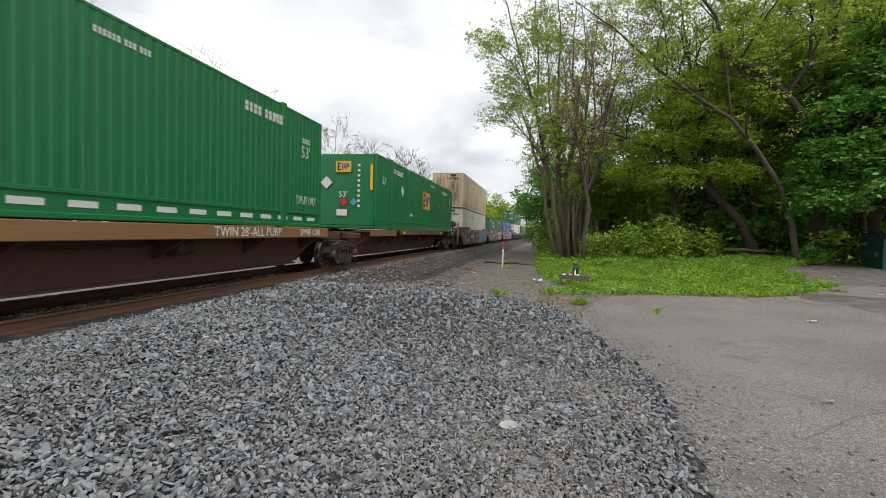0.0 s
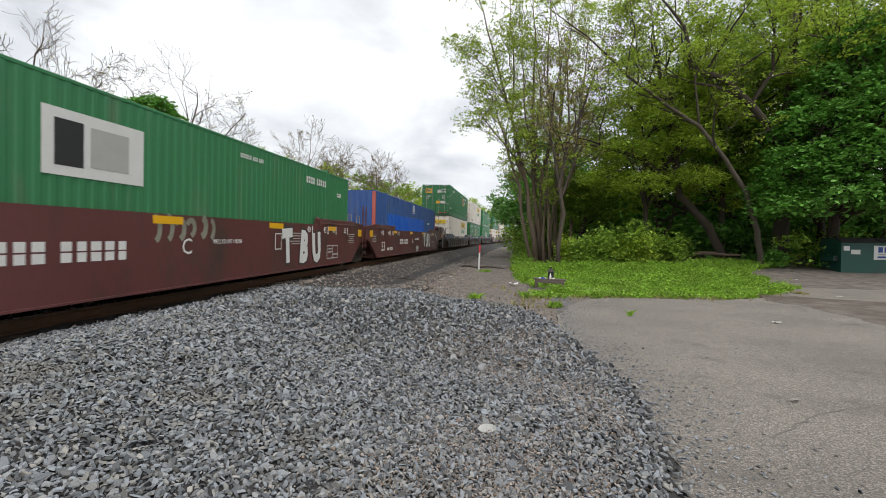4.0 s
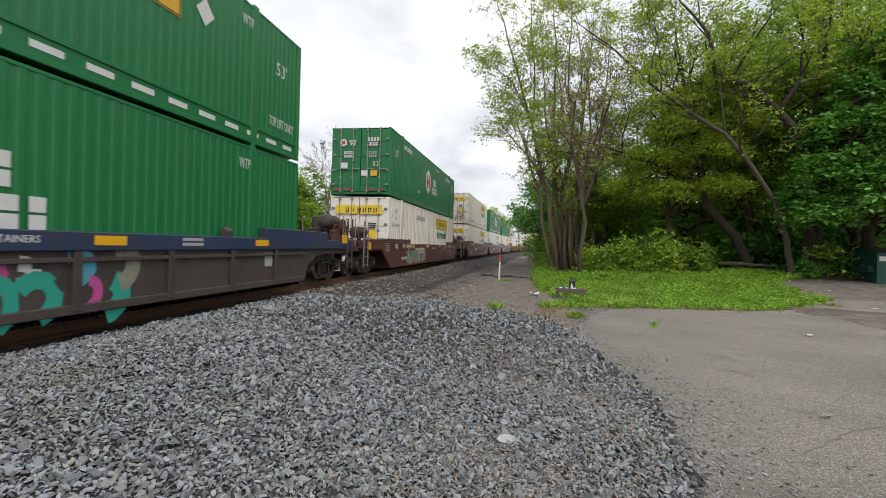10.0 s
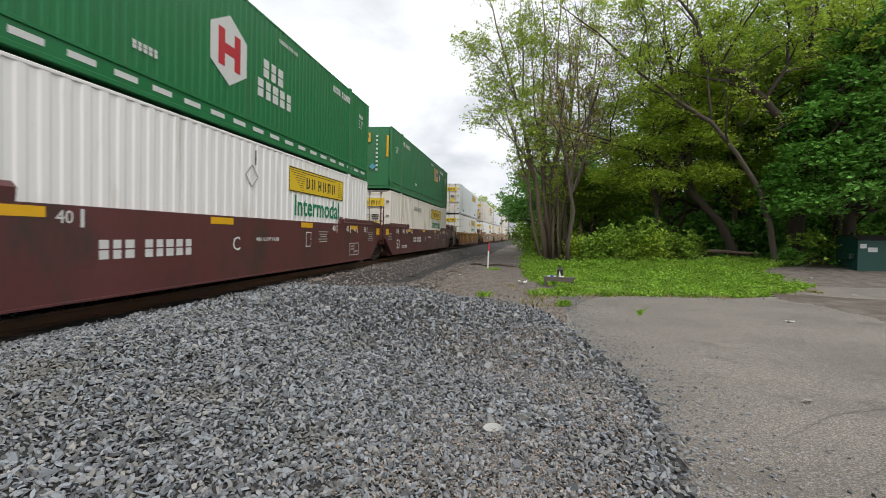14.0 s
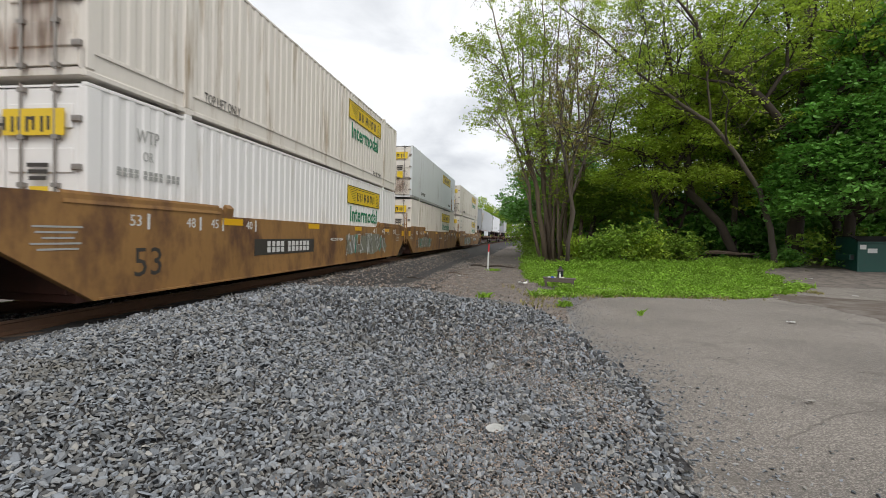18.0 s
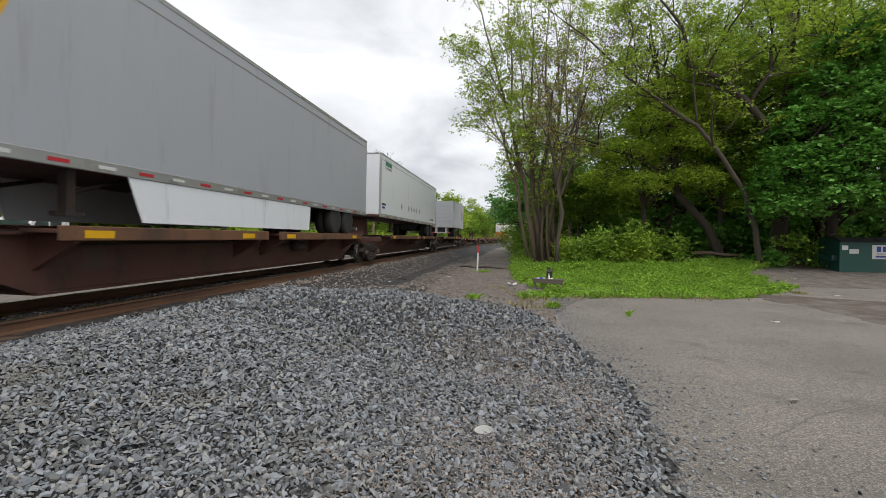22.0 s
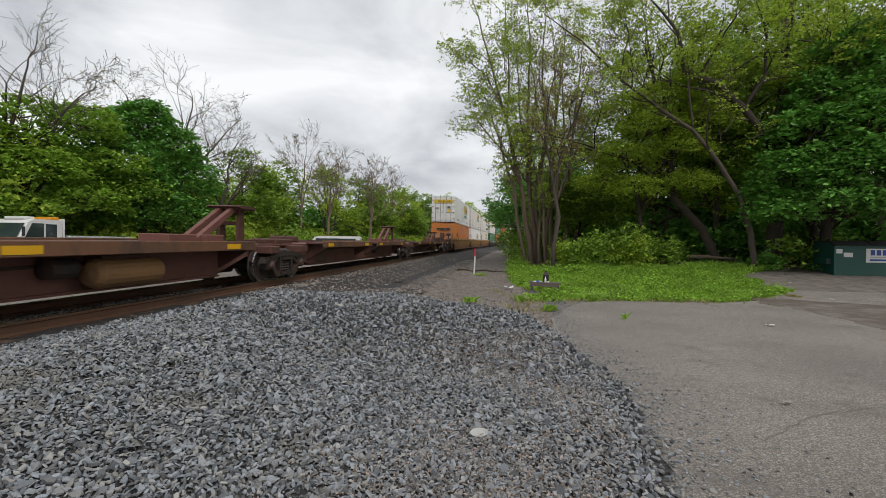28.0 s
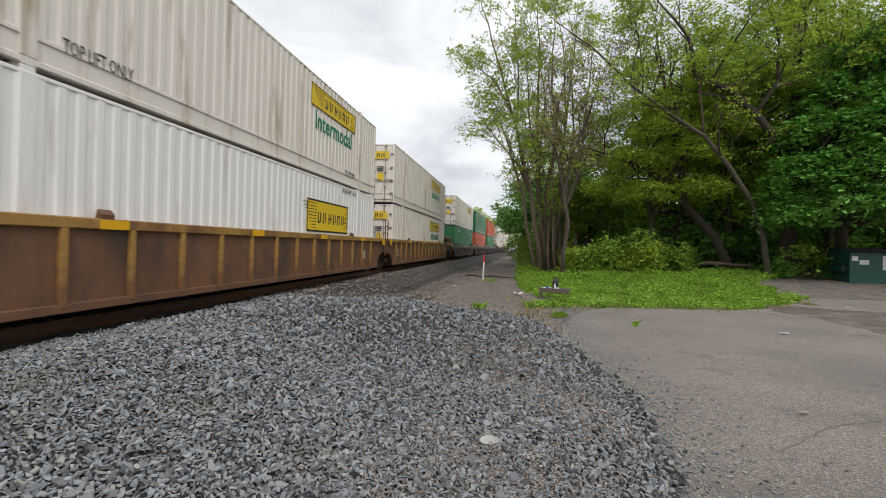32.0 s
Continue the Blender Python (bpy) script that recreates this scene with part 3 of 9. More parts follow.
def hexagon(r, mat):
    return kept(("hex", r, mat.name), lambda: Shape().prism([(r * math.cos(math.pi * (k + 0.5) / 3), r * math.sin(math.pi * (k + 0.5) / 3)) for k in range(6)], 0, 0.004, "z").mesh("emblem", mat))


def strokes(key, boxes, mat):
    """Flat bars (x, y, width, height) of one marking, in its own plane."""
    def build():
        s = Shape()
        for x, y, w, t in boxes:
            s.box(x - w / 2, x + w / 2, y - t / 2, y + t / 2, 0, 0.003)
        return s.mesh("marking", mat)
    return kept(("strokes", key, mat.name), build)


def code(n, size, mat, gaps=()):
    """A row of n upright bars in place of characters, with wider gaps before some."""
    boxes, x = [], 0.0
    for k in range(n):
        x += size * (1.35 if k in gaps else 0.82)
        wide = size * (0.56, 0.5, 0.6)[k % 3]
        boxes += [(x, size * 0.27, wide, size * 0.46), (x, -size * 0.27, wide, size * 0.46)]
    return strokes(("code", n, size, tuple(gaps)), [(a - x / 2, b, w, t) for a, b, w, t in boxes], mat)


def name_bars(key, size, mat):
    """Six bold marks in place of a name."""
    boxes = []
    for k in range(6):
        x = (k - 2.5) * size * 1.12 + (0.25 * size if k > 1 else 0)
        boxes += [(x - 0.24 * size, 0, size * 0.22, size), (x + 0.24 * size, 0.06 * size, size * 0.22, size * 0.88)]
        if k % 2 == 0:
            boxes.append((x, (-0.38, 0.0, 0.38)[k // 2] * size, size * 0.3, size * 0.2))
    return strokes(("name", key, size), boxes, mat)


def ragged_plate(w, h, mat, seed):
    """A thin patch with an uneven outline."""
    def build():
        r = random.Random(seed)
        n = 9
        left = [(-w / 2 * r.uniform(0.45, 1.1), -h / 2 + h * k / n) for k in range(n + 1)]
        right = [(w / 2 * r.uniform(0.45, 1.1), -h / 2 + h * k / n) for k in range(n + 1)]
        return Shape().prism(right + left[::-1], 0, 0.003, "z").mesh("patch", mat)
    return kept(("rag", w, h, mat.name, seed), build)


E_BARS = [(-0.21, 0, 0.06, 0.3), (-0.15, 0.12, 0.1, 0.05), (-0.16, 0, 0.08, 0.05), (-0.15, -0.12, 0.1, 0.05)]
M_BARS = [(-0.04, 0, 0.05, 0.24), (0.03, 0.02, 0.05, 0.16), (0.1, 0, 0.05, 0.24), (0.19, 0.05, 0.08, 0.13)]


def markings(marks, h):
    """Panels, placards and lettering of a container, by keyword."""
    out = []
    sx = CW + 0.002

    def side(name, me, y, z, lab="", dx=0.0):
        out.append((name, me, on_side(sx + dx, y, z), lab))

    def front(name, me, x, z, lab="", dy=0.0):
        out.append((name, me, on_front(x, -h - 0.062 - dy, z), lab))

    def bars(n, w, x, z, mat, gap=0.10, face="front", hgt=0.055):
        for i in range(n):
            ww = w * (0.75 + 0.25 * ((i * 7 + 3) % 4) / 3)
            if hgt >= 0.08:
                (front if face == "front" else side)("marking", code(max(3, round(ww / (hgt * 1.05))), round(hgt * 1.25, 3), mat), x, z - i * gap)
                continue
            (front if face == "front" else side)("marking", plate(round(ww, 2), hgt, mat), x, z - i * gap)

    for word in marks.split():
        if word == "y_side" or word == "y_side_low":
            z0, c0 = 2.24, 3.62
            side("logo_panel", plate(3.75, 0.64, M["yellow"]), c0, z0, "yellow logo panel with a thin dark frame")
            for k in (-0.3, 0.3):
                side("logo_border", plate(3.72, 0.025, M["black"]), c0, z0 + k, dx=0.004)
            for k in (-1.86, 1.86):
                side("logo_border", plate(0.025, 0.6, M["black"]), c0 + k, z0, dx=0.004)
            side("logo_mark", name_bars("y", 0.31, M["ink"]), c0 + 0.1, z0 - 0.03, dx=0.004)
            side("logo_scroll", strokes("scroll", [(-1.36 + 0.03 * i, 0.24 - i * 0.06, round(0.9 - 0.1 * i, 2), 0.014) for i in range(9)] + [(1.5 + 0.015 * i, 0.2 - i * 0.06, 0.1 + 0.05 * i, 0.014) for i in range(8)] + [(0.1, 0.23, 2.2, 0.02)], M["ink"]), c0, z0, dx=0.004)
        elif word == "intermodal":
            side("lettering", words("Intermodal", 0.76, M["jgreen"], 0.94, 0.012), 3.62, 1.55, "green lettering")
        elif word == "y_low" or word == "y_framed":
            c0, z0, w0, h0 = (3.1, 1.99, 3.9, 1.03) if word == "y_framed" else (3.3, 1.68, 3.3, 0.95)
            side("logo_panel", plate(w0, h0, M["yellow"]), c0, z0, "yellow logo panel with a dark frame")
            for zz in (0.5, -0.5):
                side("logo_border", plate(w0, 0.05, M["black"]), c0, z0 + zz * (h0 - 0.05), dx=0.004)
            for yy in (0.5, -0.5):
                side("logo_border", plate(0.05, h0, M["black"]), c0 + yy * (w0 - 0.05), z0, dx=0.004)
            side("logo_mark", name_bars("y", 0.33, M["ink"]), c0 + 0.15, z0 - 0.05, dx=0.004)
            side("logo_scroll", strokes("scroll2", [(-w0 * 0.37 + 0.04 * i, 0.36 - i * 0.09, round(0.95 - 0.09 * i, 2), 0.02) for i in range(9)] + [(w0 * 0.38, 0.25 - i * 0.09, 0.15 + 0.06 * i, 0.02) for i in range(7)], M["ink"]), c0, z0, dx=0.004)
            if word == "y_framed":
                side("lettering", words("Intermodal", 0.62, M["jgreen"], 0.98, 0.01), 3.05, 1.15, "dark lettering")
                for zz in (2.1, 0.75):
                    for k in range(4):
                        out.append(("placard_frame", plate(0.34, 0.02, M["pale"], 0.01), on_side(sx, -0.4, zz) @ pose(0, 0, 0, 0, 0, 45 + 90 * k) @ pose(0, 0.17, 0), ""))
        elif word == "y_front":
            for sxx in (-1, 1):
                front("logo_panel", plate(0.98, 0.36, M["yellow"]), sxx * 0.53, 2.3, "yellow logo panel")
            front("logo_mark", name_bars("yf", 0.21, M["ink"]), 0.08, 2.27, dy=0.004)
            front("warning_label", plate(0.3, 0.36, M["yellow"]), 0.62, 1.25, "yellow warning label")
            bars(3, 0.34, 0.6, 1.72, M["ink"], 0.09)
            front("warning_label", plate(0.42, 0.22, M["pale"]), -0.7, 1.5)
        elif word == "e_front":
            front("logo_panel", plate(0.62, 0.42, M["gold"]), -0.66, 2.25, "gold panel with a dark emblem")
            front("logo_bar", strokes("e_small", E_BARS, M["black"]), -0.66, 2.25, dy=0.004)
            front("logo_bar", strokes("m_small", M_BARS, M["logo_blue"]), -0.66, 2.25, dy=0.005)
            front("placard", plate(0.3, 0.3, M["marking"]), 0.32, 2.2, "white diamond placard")
            bars(2, 0.5, 0.68, 2.38, M["marking"], 0.2, hgt=0.12)
            front("lettering", words("53'", 0.3, M["marking"]), -0.6, 1.72)
            bars(4, 0.36, 0.74, 1.85, M["pale"], 0.1)
            bars(3, 0.34, -0.75, 1.75, M["pale"], 0.1)
            front("warning_label", plate(0.4, 0.26, M["gold"]), 0.25, 1.2, "orange warning label")
            front("warning_label", plate(0.46, 0.24, M["marking"]), 0.7, 1.2)
            for xx in (-1.0, -0.5, 0.45, 0.9):
                front("reflector", plate(0.26, 0.06, M["red"]), xx, 0.24)
            for xx in (-0.85, 0.85):
                front("reflector", plate(0.36, 0.06, M["marking"]), xx, 2.72)
        elif word == "e_nose":
            front("logo_panel", plate(0.62, 0.42, M["gold"]), 0.0, 2.35, "gold panel with a dark emblem")
            front("logo_bar", strokes("e_small", E_BARS, M["black"]), 0.0, 2.35, dy=0.004)
            front("logo_bar", strokes("m_small", M_BARS, M["logo_blue"]), 0.0, 2.35, dy=0.005)
            out.append(("placard", plate(0.34, 0.34, M["marking"]), on_front(-0.68, -h - 0.062, 1.75) @ pose(0, 0, 0, 0, 0, 45), "white diamond placard"))
            front("lettering", words("53'", 0.3, M["marking"]), 0.0, 1.3)
            out.append(("placard", plate(0.24, 0.24, M["red"]), on_front(0.02, -h - 0.062, 1.02) @ pose(0, 0, 0, 0, 0, 45), "red diamond placard"))
            out.append(("placard", plate(0.22, 0.22, M["cyan"]), on_front(0.42, -h - 0.062, 1.02) @ pose(0, 0, 0, 0, 0, 45), "teal diamond placard"))
            front("warning_label", plate(0.42, 0.24, M["marking"]), -0.05, 0.62)
            for i in range(9):
                front("marking", plate(0.1, 0.09, M["marking"]), 0.62, 2.4 - i * 0.19)
            for xx in (-1.12, 1.12):
                front("hazard_strip", plate(0.1, 0.95, M["reflector"]), xx, 1.95, "yellow hazard strip")
        elif word in ("e_side", "e_side_mid"):
            c0, z0, w0, h0 = (3.15, 2.03, 1.5, 0.84) if word == "e_side" else (0.15, 1.62, 1.75, 0.95)
            side("logo_panel", plate(w0, h0, M["gold"]), c0, z0, "gold panel with a dark emblem")
            side("logo_bar", strokes(("e", w0), [(-w0 * 0.35, 0, w0 * 0.1, h0 * 0.74), (-w0 * 0.24, h0 * 0.3, w0 * 0.16, h0 * 0.13), (-w0 * 0.26, 0, w0 * 0.12, h0 * 0.12), (-w0 * 0.24, -h0 * 0.3, w0 * 0.16, h0 * 0.13)], M["black"]), c0, z0, dx=0.004)
            side("logo_bar", strokes(("m", w0), [(-w0 * 0.07, -h0 * 0.02, w0 * 0.09, h0 * 0.56), (w0 * 0.05, h0 * 0.06, w0 * 0.08, h0 * 0.4), (w0 * 0.17, -h0 * 0.02, w0 * 0.09, h0 * 0.56), (w0 * 0.31, h0 * 0.12, w0 * 0.13, h0 * 0.3)], M["logo_blue"]), c0, z0, dx=0.005)
            side("logo_border", strokes(("eb", w0), [(0, h0 * 0.47, w0 * 0.98, 0.02), (0, -h0 * 0.47, w0 * 0.98, 0.02), (w0 * 0.48, 0, 0.02, h0 * 0.94), (-w0 * 0.48, 0, 0.02, h0 * 0.94)], M["black"]), c0, z0, dx=0.004)
            out.append(("placard", plate(0.34, 0.34, M["marking"]), on_side(sx, 4.5 if word == "e_side" else -4.55, 2.0 if word == "e_side" else 1.75) @ pose(0, 0, 0, 0, 0, 45), "white diamond placard"))
        elif word == "e_side_white":
            side("logo_panel", plate(1.65, 0.86, M["marking"]), -2.4, 2.0, "white panel with a dark emblem")
            side("logo_bar", plate(0.42, 0.6, M["black"]), -2.85, 2.0, dx=0.004)
            side("logo_bar", plate(0.66, 0.55, M["pale"]), -2.2, 2.0, dx=0.004)
            out.append(("placard", plate(0.34, 0.34, M["marking"]), on_side(sx, -4.0, 2.0) @ pose(0, 0, 0, 0, 0, 45), "white diamond placard"))
        elif word == "h_front":
            out.append(("emblem", hexagon(0.17, M["marking"]), on_front(-0.75, -h - 0.062, 2.2), "white hexagon emblem"))
            front("logo_bar", plate(0.13, 0.15, M["red"]), -0.75, 2.2, dy=0.005)
            bars(2, 0.3, -0.38, 2.25, M["marking"], 0.12, hgt=0.08)
            bars(2, 0.52, 0.5, 2.34, M["marking"], 0.2, hgt=0.13)
            bars(2, 0.5, -0.55, 1.78, M["marking"], 0.15, hgt=0.09)
            bars(2, 0.5, 0.45, 1.78, M["pale"], 0.15, hgt=0.09)
            front("lettering", words("53'", 0.28, M["marking"]), 0.72, 1.3)
            front("warning_label", plate(0.3, 0.22, M["marking"]), -0.7, 1.25)
            front("warning_label", plate(0.3, 0.24, M["gold"]), 0.62, 0.92)
            front("warning_label", plate(0.3, 0.22, M["marking"]), 0.2, 0.92)
            for xx in (-1.0, -0.5, 0.45, 0.9):
                front("reflector", plate(0.26, 0.06, M["red"]), xx, 0.24)
        elif word == "h_side" or word == "h_side_low":
            z0 = 1.55 if word == "h_side" else 1.5
            out.append(("emblem", hexagon(0.69, M["marking"]), on_side(sx, -0.8, z0), "white hexagon emblem"))
            for k in (-0.26, 0.26):
                side("logo_bar", plate(0.2, 0.72, M["red"]), -0.8 + k, z0, dx=0.005)
            side("logo_bar", plate(0.36, 0.2, M["red"]), -0.8, z0, dx=0.006)
            side("logo_mark", code(3, 0.4, M["marking"]), 0.75, z0 + 0.12)
            side("logo_mark", code(5, 0.4, M["marking"]), 0.85, z0 - 0.36)
        elif word == "side53":
            side("lettering", words("53'", 0.42, M["marking"]), -7.15, 1.9)
            side("lettering", words("53'", 0.42, M["marking"]), 7.15, 1.9)
        elif word == "side53_low":
            side("lettering", words("53", 0.42, M["marking"]), -7.1, 0.7)
        elif word == "toplift":
            side("lettering", words("TOP LIFT ONLY", 0.3, M["marking"], 0.52), -7.15, 0.68)
            side("lettering", words("TOP LIFT ONLY", 0.3, M["marking"], 0.52), 7.2, 0.68)
        elif word == "toplift_dark":
            side("lettering", words("TOP LIFT ONLY", 0.27, M["ink"], 0.6), -5.1, 0.42)
            side("lettering", words("TOP LIFT ONLY", 0.25, M["ink"], 0.6), 5.1, 0.4)
        elif word == "wtp":
            side("lettering", words("WTP", 0.3, M["marking"], 0.6), -5.8, 2.45)
            side("lettering", words("WTP", 0.3, M["marking"], 0.6), 5.8, 2.45)
        elif word == "wtp_dark":
            side("lettering", words("WTP", 0.3, M["pale"], 0.7), -7.0, 2.3)
            side("lettering", words("OR", 0.22, M["pale"], 0.7), -7.0, 2.0)
            side("marking", code(11, 0.13, M["pale"], (4, 8)), -7.0, 1.72)
        elif word == "stack":
            side("lettering", words("STACK LIMIT 3 HIGH", 0.2, M["ink"], 0.75), 5.1, 2.66)
        elif word == "highcube":
            side("lettering", words("HIGH CUBE", 0.3, M["marking"], 0.7), -0.6, 2.45)
        elif word == "codes":
            for y0 in (-5.75, 4.95):
                side("marking", code(10, 0.19, M["marking"], (4,)), y0 + 0.3, 2.45)
            side("marking", code(4, 0.13, M["marking"]), 7.1, 2.2)
            side("marking", code(12, 0.09, M["marking"], (6, 9)), 1.6, 2.55)
            side("marking", code(5, 0.13, M["marking"]), -3.0, 0.75)
        elif word == "codes_dark":
            side("marking", code(10, 0.22, M["pale"], (4,)), -2.4, 2.3)
            side("marking", plate(0.6, 0.06, M["ink"]), 6.5, 0.45)
        elif word == "rust_patch":
            side("rust_patch", ragged_plate(0.5, 0.95, M["ruststreak"], 3), 6.45, 0.6, "brown rusted-through patch")
            side("rust_patch", ragged_plate(0.16, 1.3, M["ruststreak"], 4), 6.4, 1.45, "brown rusted-through patch")
        elif word == "streaks":
            for x0, z0, w0, h0 in ((-0.72, 1.25, 1.0, 2.6), (0.6, 1.45, 1.1, 2.5), (-0.1, 0.75, 2.3, 1.2)):
                front("rust_stain", plate(w0, h0, M["stain"], 0.002), x0, z0, "brown rust stain", -0.055)
        elif word == "door_stains":
            for x0, z0, w0, h0 in ((-0.6, 0.95, 1.1, 1.7), (0.6, 0.85, 1.1, 1.5), (0.0, 0.5, 2.2, 0.7)):
                front("rust_stain", plate(w0, h0, M["stain"], 0.002), x0, z0, "brown rust stain on the door", -0.036)
        elif word == "reflect":
            for i in range(22):
                side("reflector_strip", plate(0.42, 0.09, M["marking"]), -7.6 + i * 0.72, 0.22, dx=-0.022)
        elif word == "diamond":
            for k in range(4):
                out.append(("placard_frame", plate(0.34, 0.025, M["pale"], 0.01), on_side(sx, 0.05, 2.08) @ pose(0, 0, 0, 0, 0, 45 + 90 * k) @ pose(0, 0.17, 0), ""))
            side("marking", plate(0.04, 0.32, M["hub"]), 0.2, 2.5)
        elif word == "diamonds2":
            out.append(("placard", plate(0.3, 0.3, M["red"]), on_side(sx, 3.4, 1.5) @ pose(0, 0, 0, 0, 0, 45), "red diamond placard"))
            out.append(("placard", plate(0.28, 0.28, M["cyan"]), on_side(sx, 4.2, 1.45) @ pose(0, 0, 0, 0, 0, 45), "teal diamond placard"))
        elif word == "s_front":
            front("logo_bar", plate(1.45, 0.22, M["ink"]), 0.05, 2.15, "dark logo strip")
            front("logo_bar", plate(1.2, 0.05, M["ink"]), 0.15, 1.95)
            bars(2, 0.55, -0.5, 1.5, M["pale"], 0.16, hgt=0.1)
            bars(2, 0.5, 0.6, 1.35, M["marking"], 0.16, hgt=0.1)
        elif word == "s_side":
            side("logo_bar", plate(1.6, 0.3, M["ink"]), -5.2, 1.62, "dark logo strip")
            side("logo_bar", plate(1.3, 0.07, M["ink"]), -5.1, 1.38)
            out.append(("placard", plate(0.3, 0.3, M["alu"]), on_side(sx, -0.43, 2.0) @ pose(0, 0, 0, 0, 0, 45), "grey metal diamond placard holder"))
            for y0, n0 in ((-1.43, 4), (-1.2, 6)):
                for i in range(n0):
                    side("marking", plate(0.09, 0.1, M["ink"]), y0, 2.62 - i * 0.14)
        elif word == "blue_patch":
            out.append(("paint_patch", corrugated(-5.98, 3.417, 0.45, 1.95, CW - 0.001, 0.018, 0.28476, M["blue_new"]), pose(0, 0, 0), "brighter blue repainted patch"))
            side("marking", plate(0.62, 0.5, M["marking"]), 0.08, 2.46, "white reporting panel")
            side("lettering", words("110'", 0.34, M["blue_new"], 0.7), 0.08, 2.52, dx=0.005)
            side("marking", plate(0.5, 0.07, M["blue_new"]), 0.08, 2.3, dx=0.004)
            side("marking", plate(0.75, 0.12, M["marking"]), 5.2, 1.75)
        elif word == "c_front":
            front("vent_cap", plate(0.42, 0.14, M["steel"], 0.05), 0.45, 2.66, dy=-0.06)
            front("marking", code(9, 0.13, M["ink"], (4,)), 0.4, 2.38, dy=-0.058)
            out.append(("placard_frame", plate(0.3, 0.3, M["pale"], 0.006), on_front(-0.6, -h - 0.01, 0.75) @ pose(0, 0, 0, 0, 0, 45), ""))
    return out


# ---------------------------------------------------------------- bogies and railcars
WHEEL_R, BASE = 0.44, 1.78


def wheel_mesh():
    s = Shape()
    r = WHEEL_R
    s.lathe([(-0.09, 0.04), (-0.09, 0.13), (-0.035, 0.16), (-0.02, 0.26), (-0.035, 0.35), (-0.055, 0.37), (-0.055, r), (0.06, r - 0.006), (0.075, r + 0.028), (0.1, r + 0.022), (0.1, 0.37), (0.03, 0.33), (0.03, 0.12)], "x", sides=22)
    return s.mesh("wheel", M["steel"])


def side_frame_mesh():
    s = Shape()
    # upper chord, lower chord, pillars
    s.prism([(-1.24, 0.50), (-1.2, 0.64), (-0.7, 0.72), (-0.4, 0.80), (0.4, 0.80), (0.7, 0.72), (1.2, 0.64), (1.24, 0.50), (1.0, 0.50), (0.7, 0.60), (0.38, 0.66), (-0.38, 0.66), (-0.7, 0.60), (-1.0, 0.50)], -0.08, 0.08, "x")
    s.prism([(-1.0, 0.50), (-0.82, 0.50), (-0.46, 0.24), (0.46, 0.24), (0.82, 0.50), (1.0, 0.50), (0.56, 0.12), (-0.56, 0.12)], -0.075, 0.075, "x")
    for y in (-0.34, 0.34):
        s.box(-0.07, 0.07, y - 0.05, y + 0.05, 0.2, 0.7)
        s.prism([(y * 1.2, 0.62), (y * 1.5, 0.64), (y * 2.35, 0.46), (y * 2.2, 0.40)], -0.05, 0.05, "x")
    s.box(-0.1, 0.1, -0.36, 0.36, 0.16, 0.235)
    s.box(-0.1, 0.1, -0.3, 0.3, 0.56, 0.64)
    for y in (-0.89, 0.89):
        s.box(-0.1, 0.1, y - 0.17, y + 0.17, 0.52, 0.60)
        s.box(-0.085, 0.085, y - 0.2, y - 0.13, 0.34, 0.55)
        s.box(-0.085, 0.085, y + 0.13, y + 0.2, 0.34, 0.55)
    return s.mesh("side_frame", M["steel"])


def bogie(u):
    b = thing("rail_bogie", "dark rust-stained freight bogie rolling on the rails", "bogie", "bogies of the train")
    for sx in (-1, 1):
        f = part("side_frame", kept("sideframe", side_frame_mesh), b, pose(sx * 0.99, 0, 0))
        for i, y in enumerate((-0.16, 0.0, 0.16)):
            part("coil_spring", kept("spring", lambda: Shape().lathe([(0.24 + 0.0 * k, 0) if k < 0 else (0.25 + k * 0.034, 0.072 if k % 2 else 0.05) for k in range(9)], "z", sides=7).mesh("coil_spring", M["steel"])), f, pose(0, y, 0))
        for sy in (-1, 1):
            part("bearing_cap", kept("cap", lambda: Shape().lathe([(-0.06, 0.12), (0.05, 0.12), (0.09, 0.085), (0.1, 0.03)], "x", sides=14).mesh("bearing_cap", M["hub"])), f, pose(sx * 0.07, sy * BASE / 2, WHEEL_R, 0, 0, 0 if sx > 0 else 180))
    for sy in (-1, 1):
        part("brake_beam", kept("beam", lambda: Shape().box(-0.85, 0.85, -0.05, 0.05, 0.3, 0.4, 0.01).box(-0.8, -0.7, -0.1, 0.1, 0.28, 0.52).box(0.7, 0.8, -0.1, 0.1, 0.28, 0.52).mesh("brake_beam", M["steel"])), b, pose(0, sy * 0.40, 0))
    part("bolster", kept("bolster", lambda: Shape().box(-1.0, 1.0, -0.2, 0.2, 0.52, 0.86, 0.03).mesh("bolster", M["steel"])), b)
    for sy in (-1, 1):
        part("axle", kept("axle", lambda: Shape().tube([(-0.95, 0, 0), (0.95, 0, 0)], 0.085, 10).mesh("axle", M["steel"])), b, pose(0, sy * BASE / 2, WHEEL_R))
        for sx in (-1, 1):
            w = part("wheel", kept("wheel", wheel_mesh), b, pose(sx * 0.755, sy * BASE / 2, WHEEL_R, 0, 0, 180 if sx > 0 else 0))
            part("tread", kept("tread", lambda: Shape().lathe([(-0.0565, WHEEL_R - 0.022), (-0.0575, WHEEL_R - 0.004), (-0.03, WHEEL_R + 0.003), (0.05, WHEEL_R - 0.002)], "x", sides=28, caps=False).mesh("tread", M["tread"])), w)
    return ride(b, u, 0.0)


WELL = 8.25   # half the length of a well


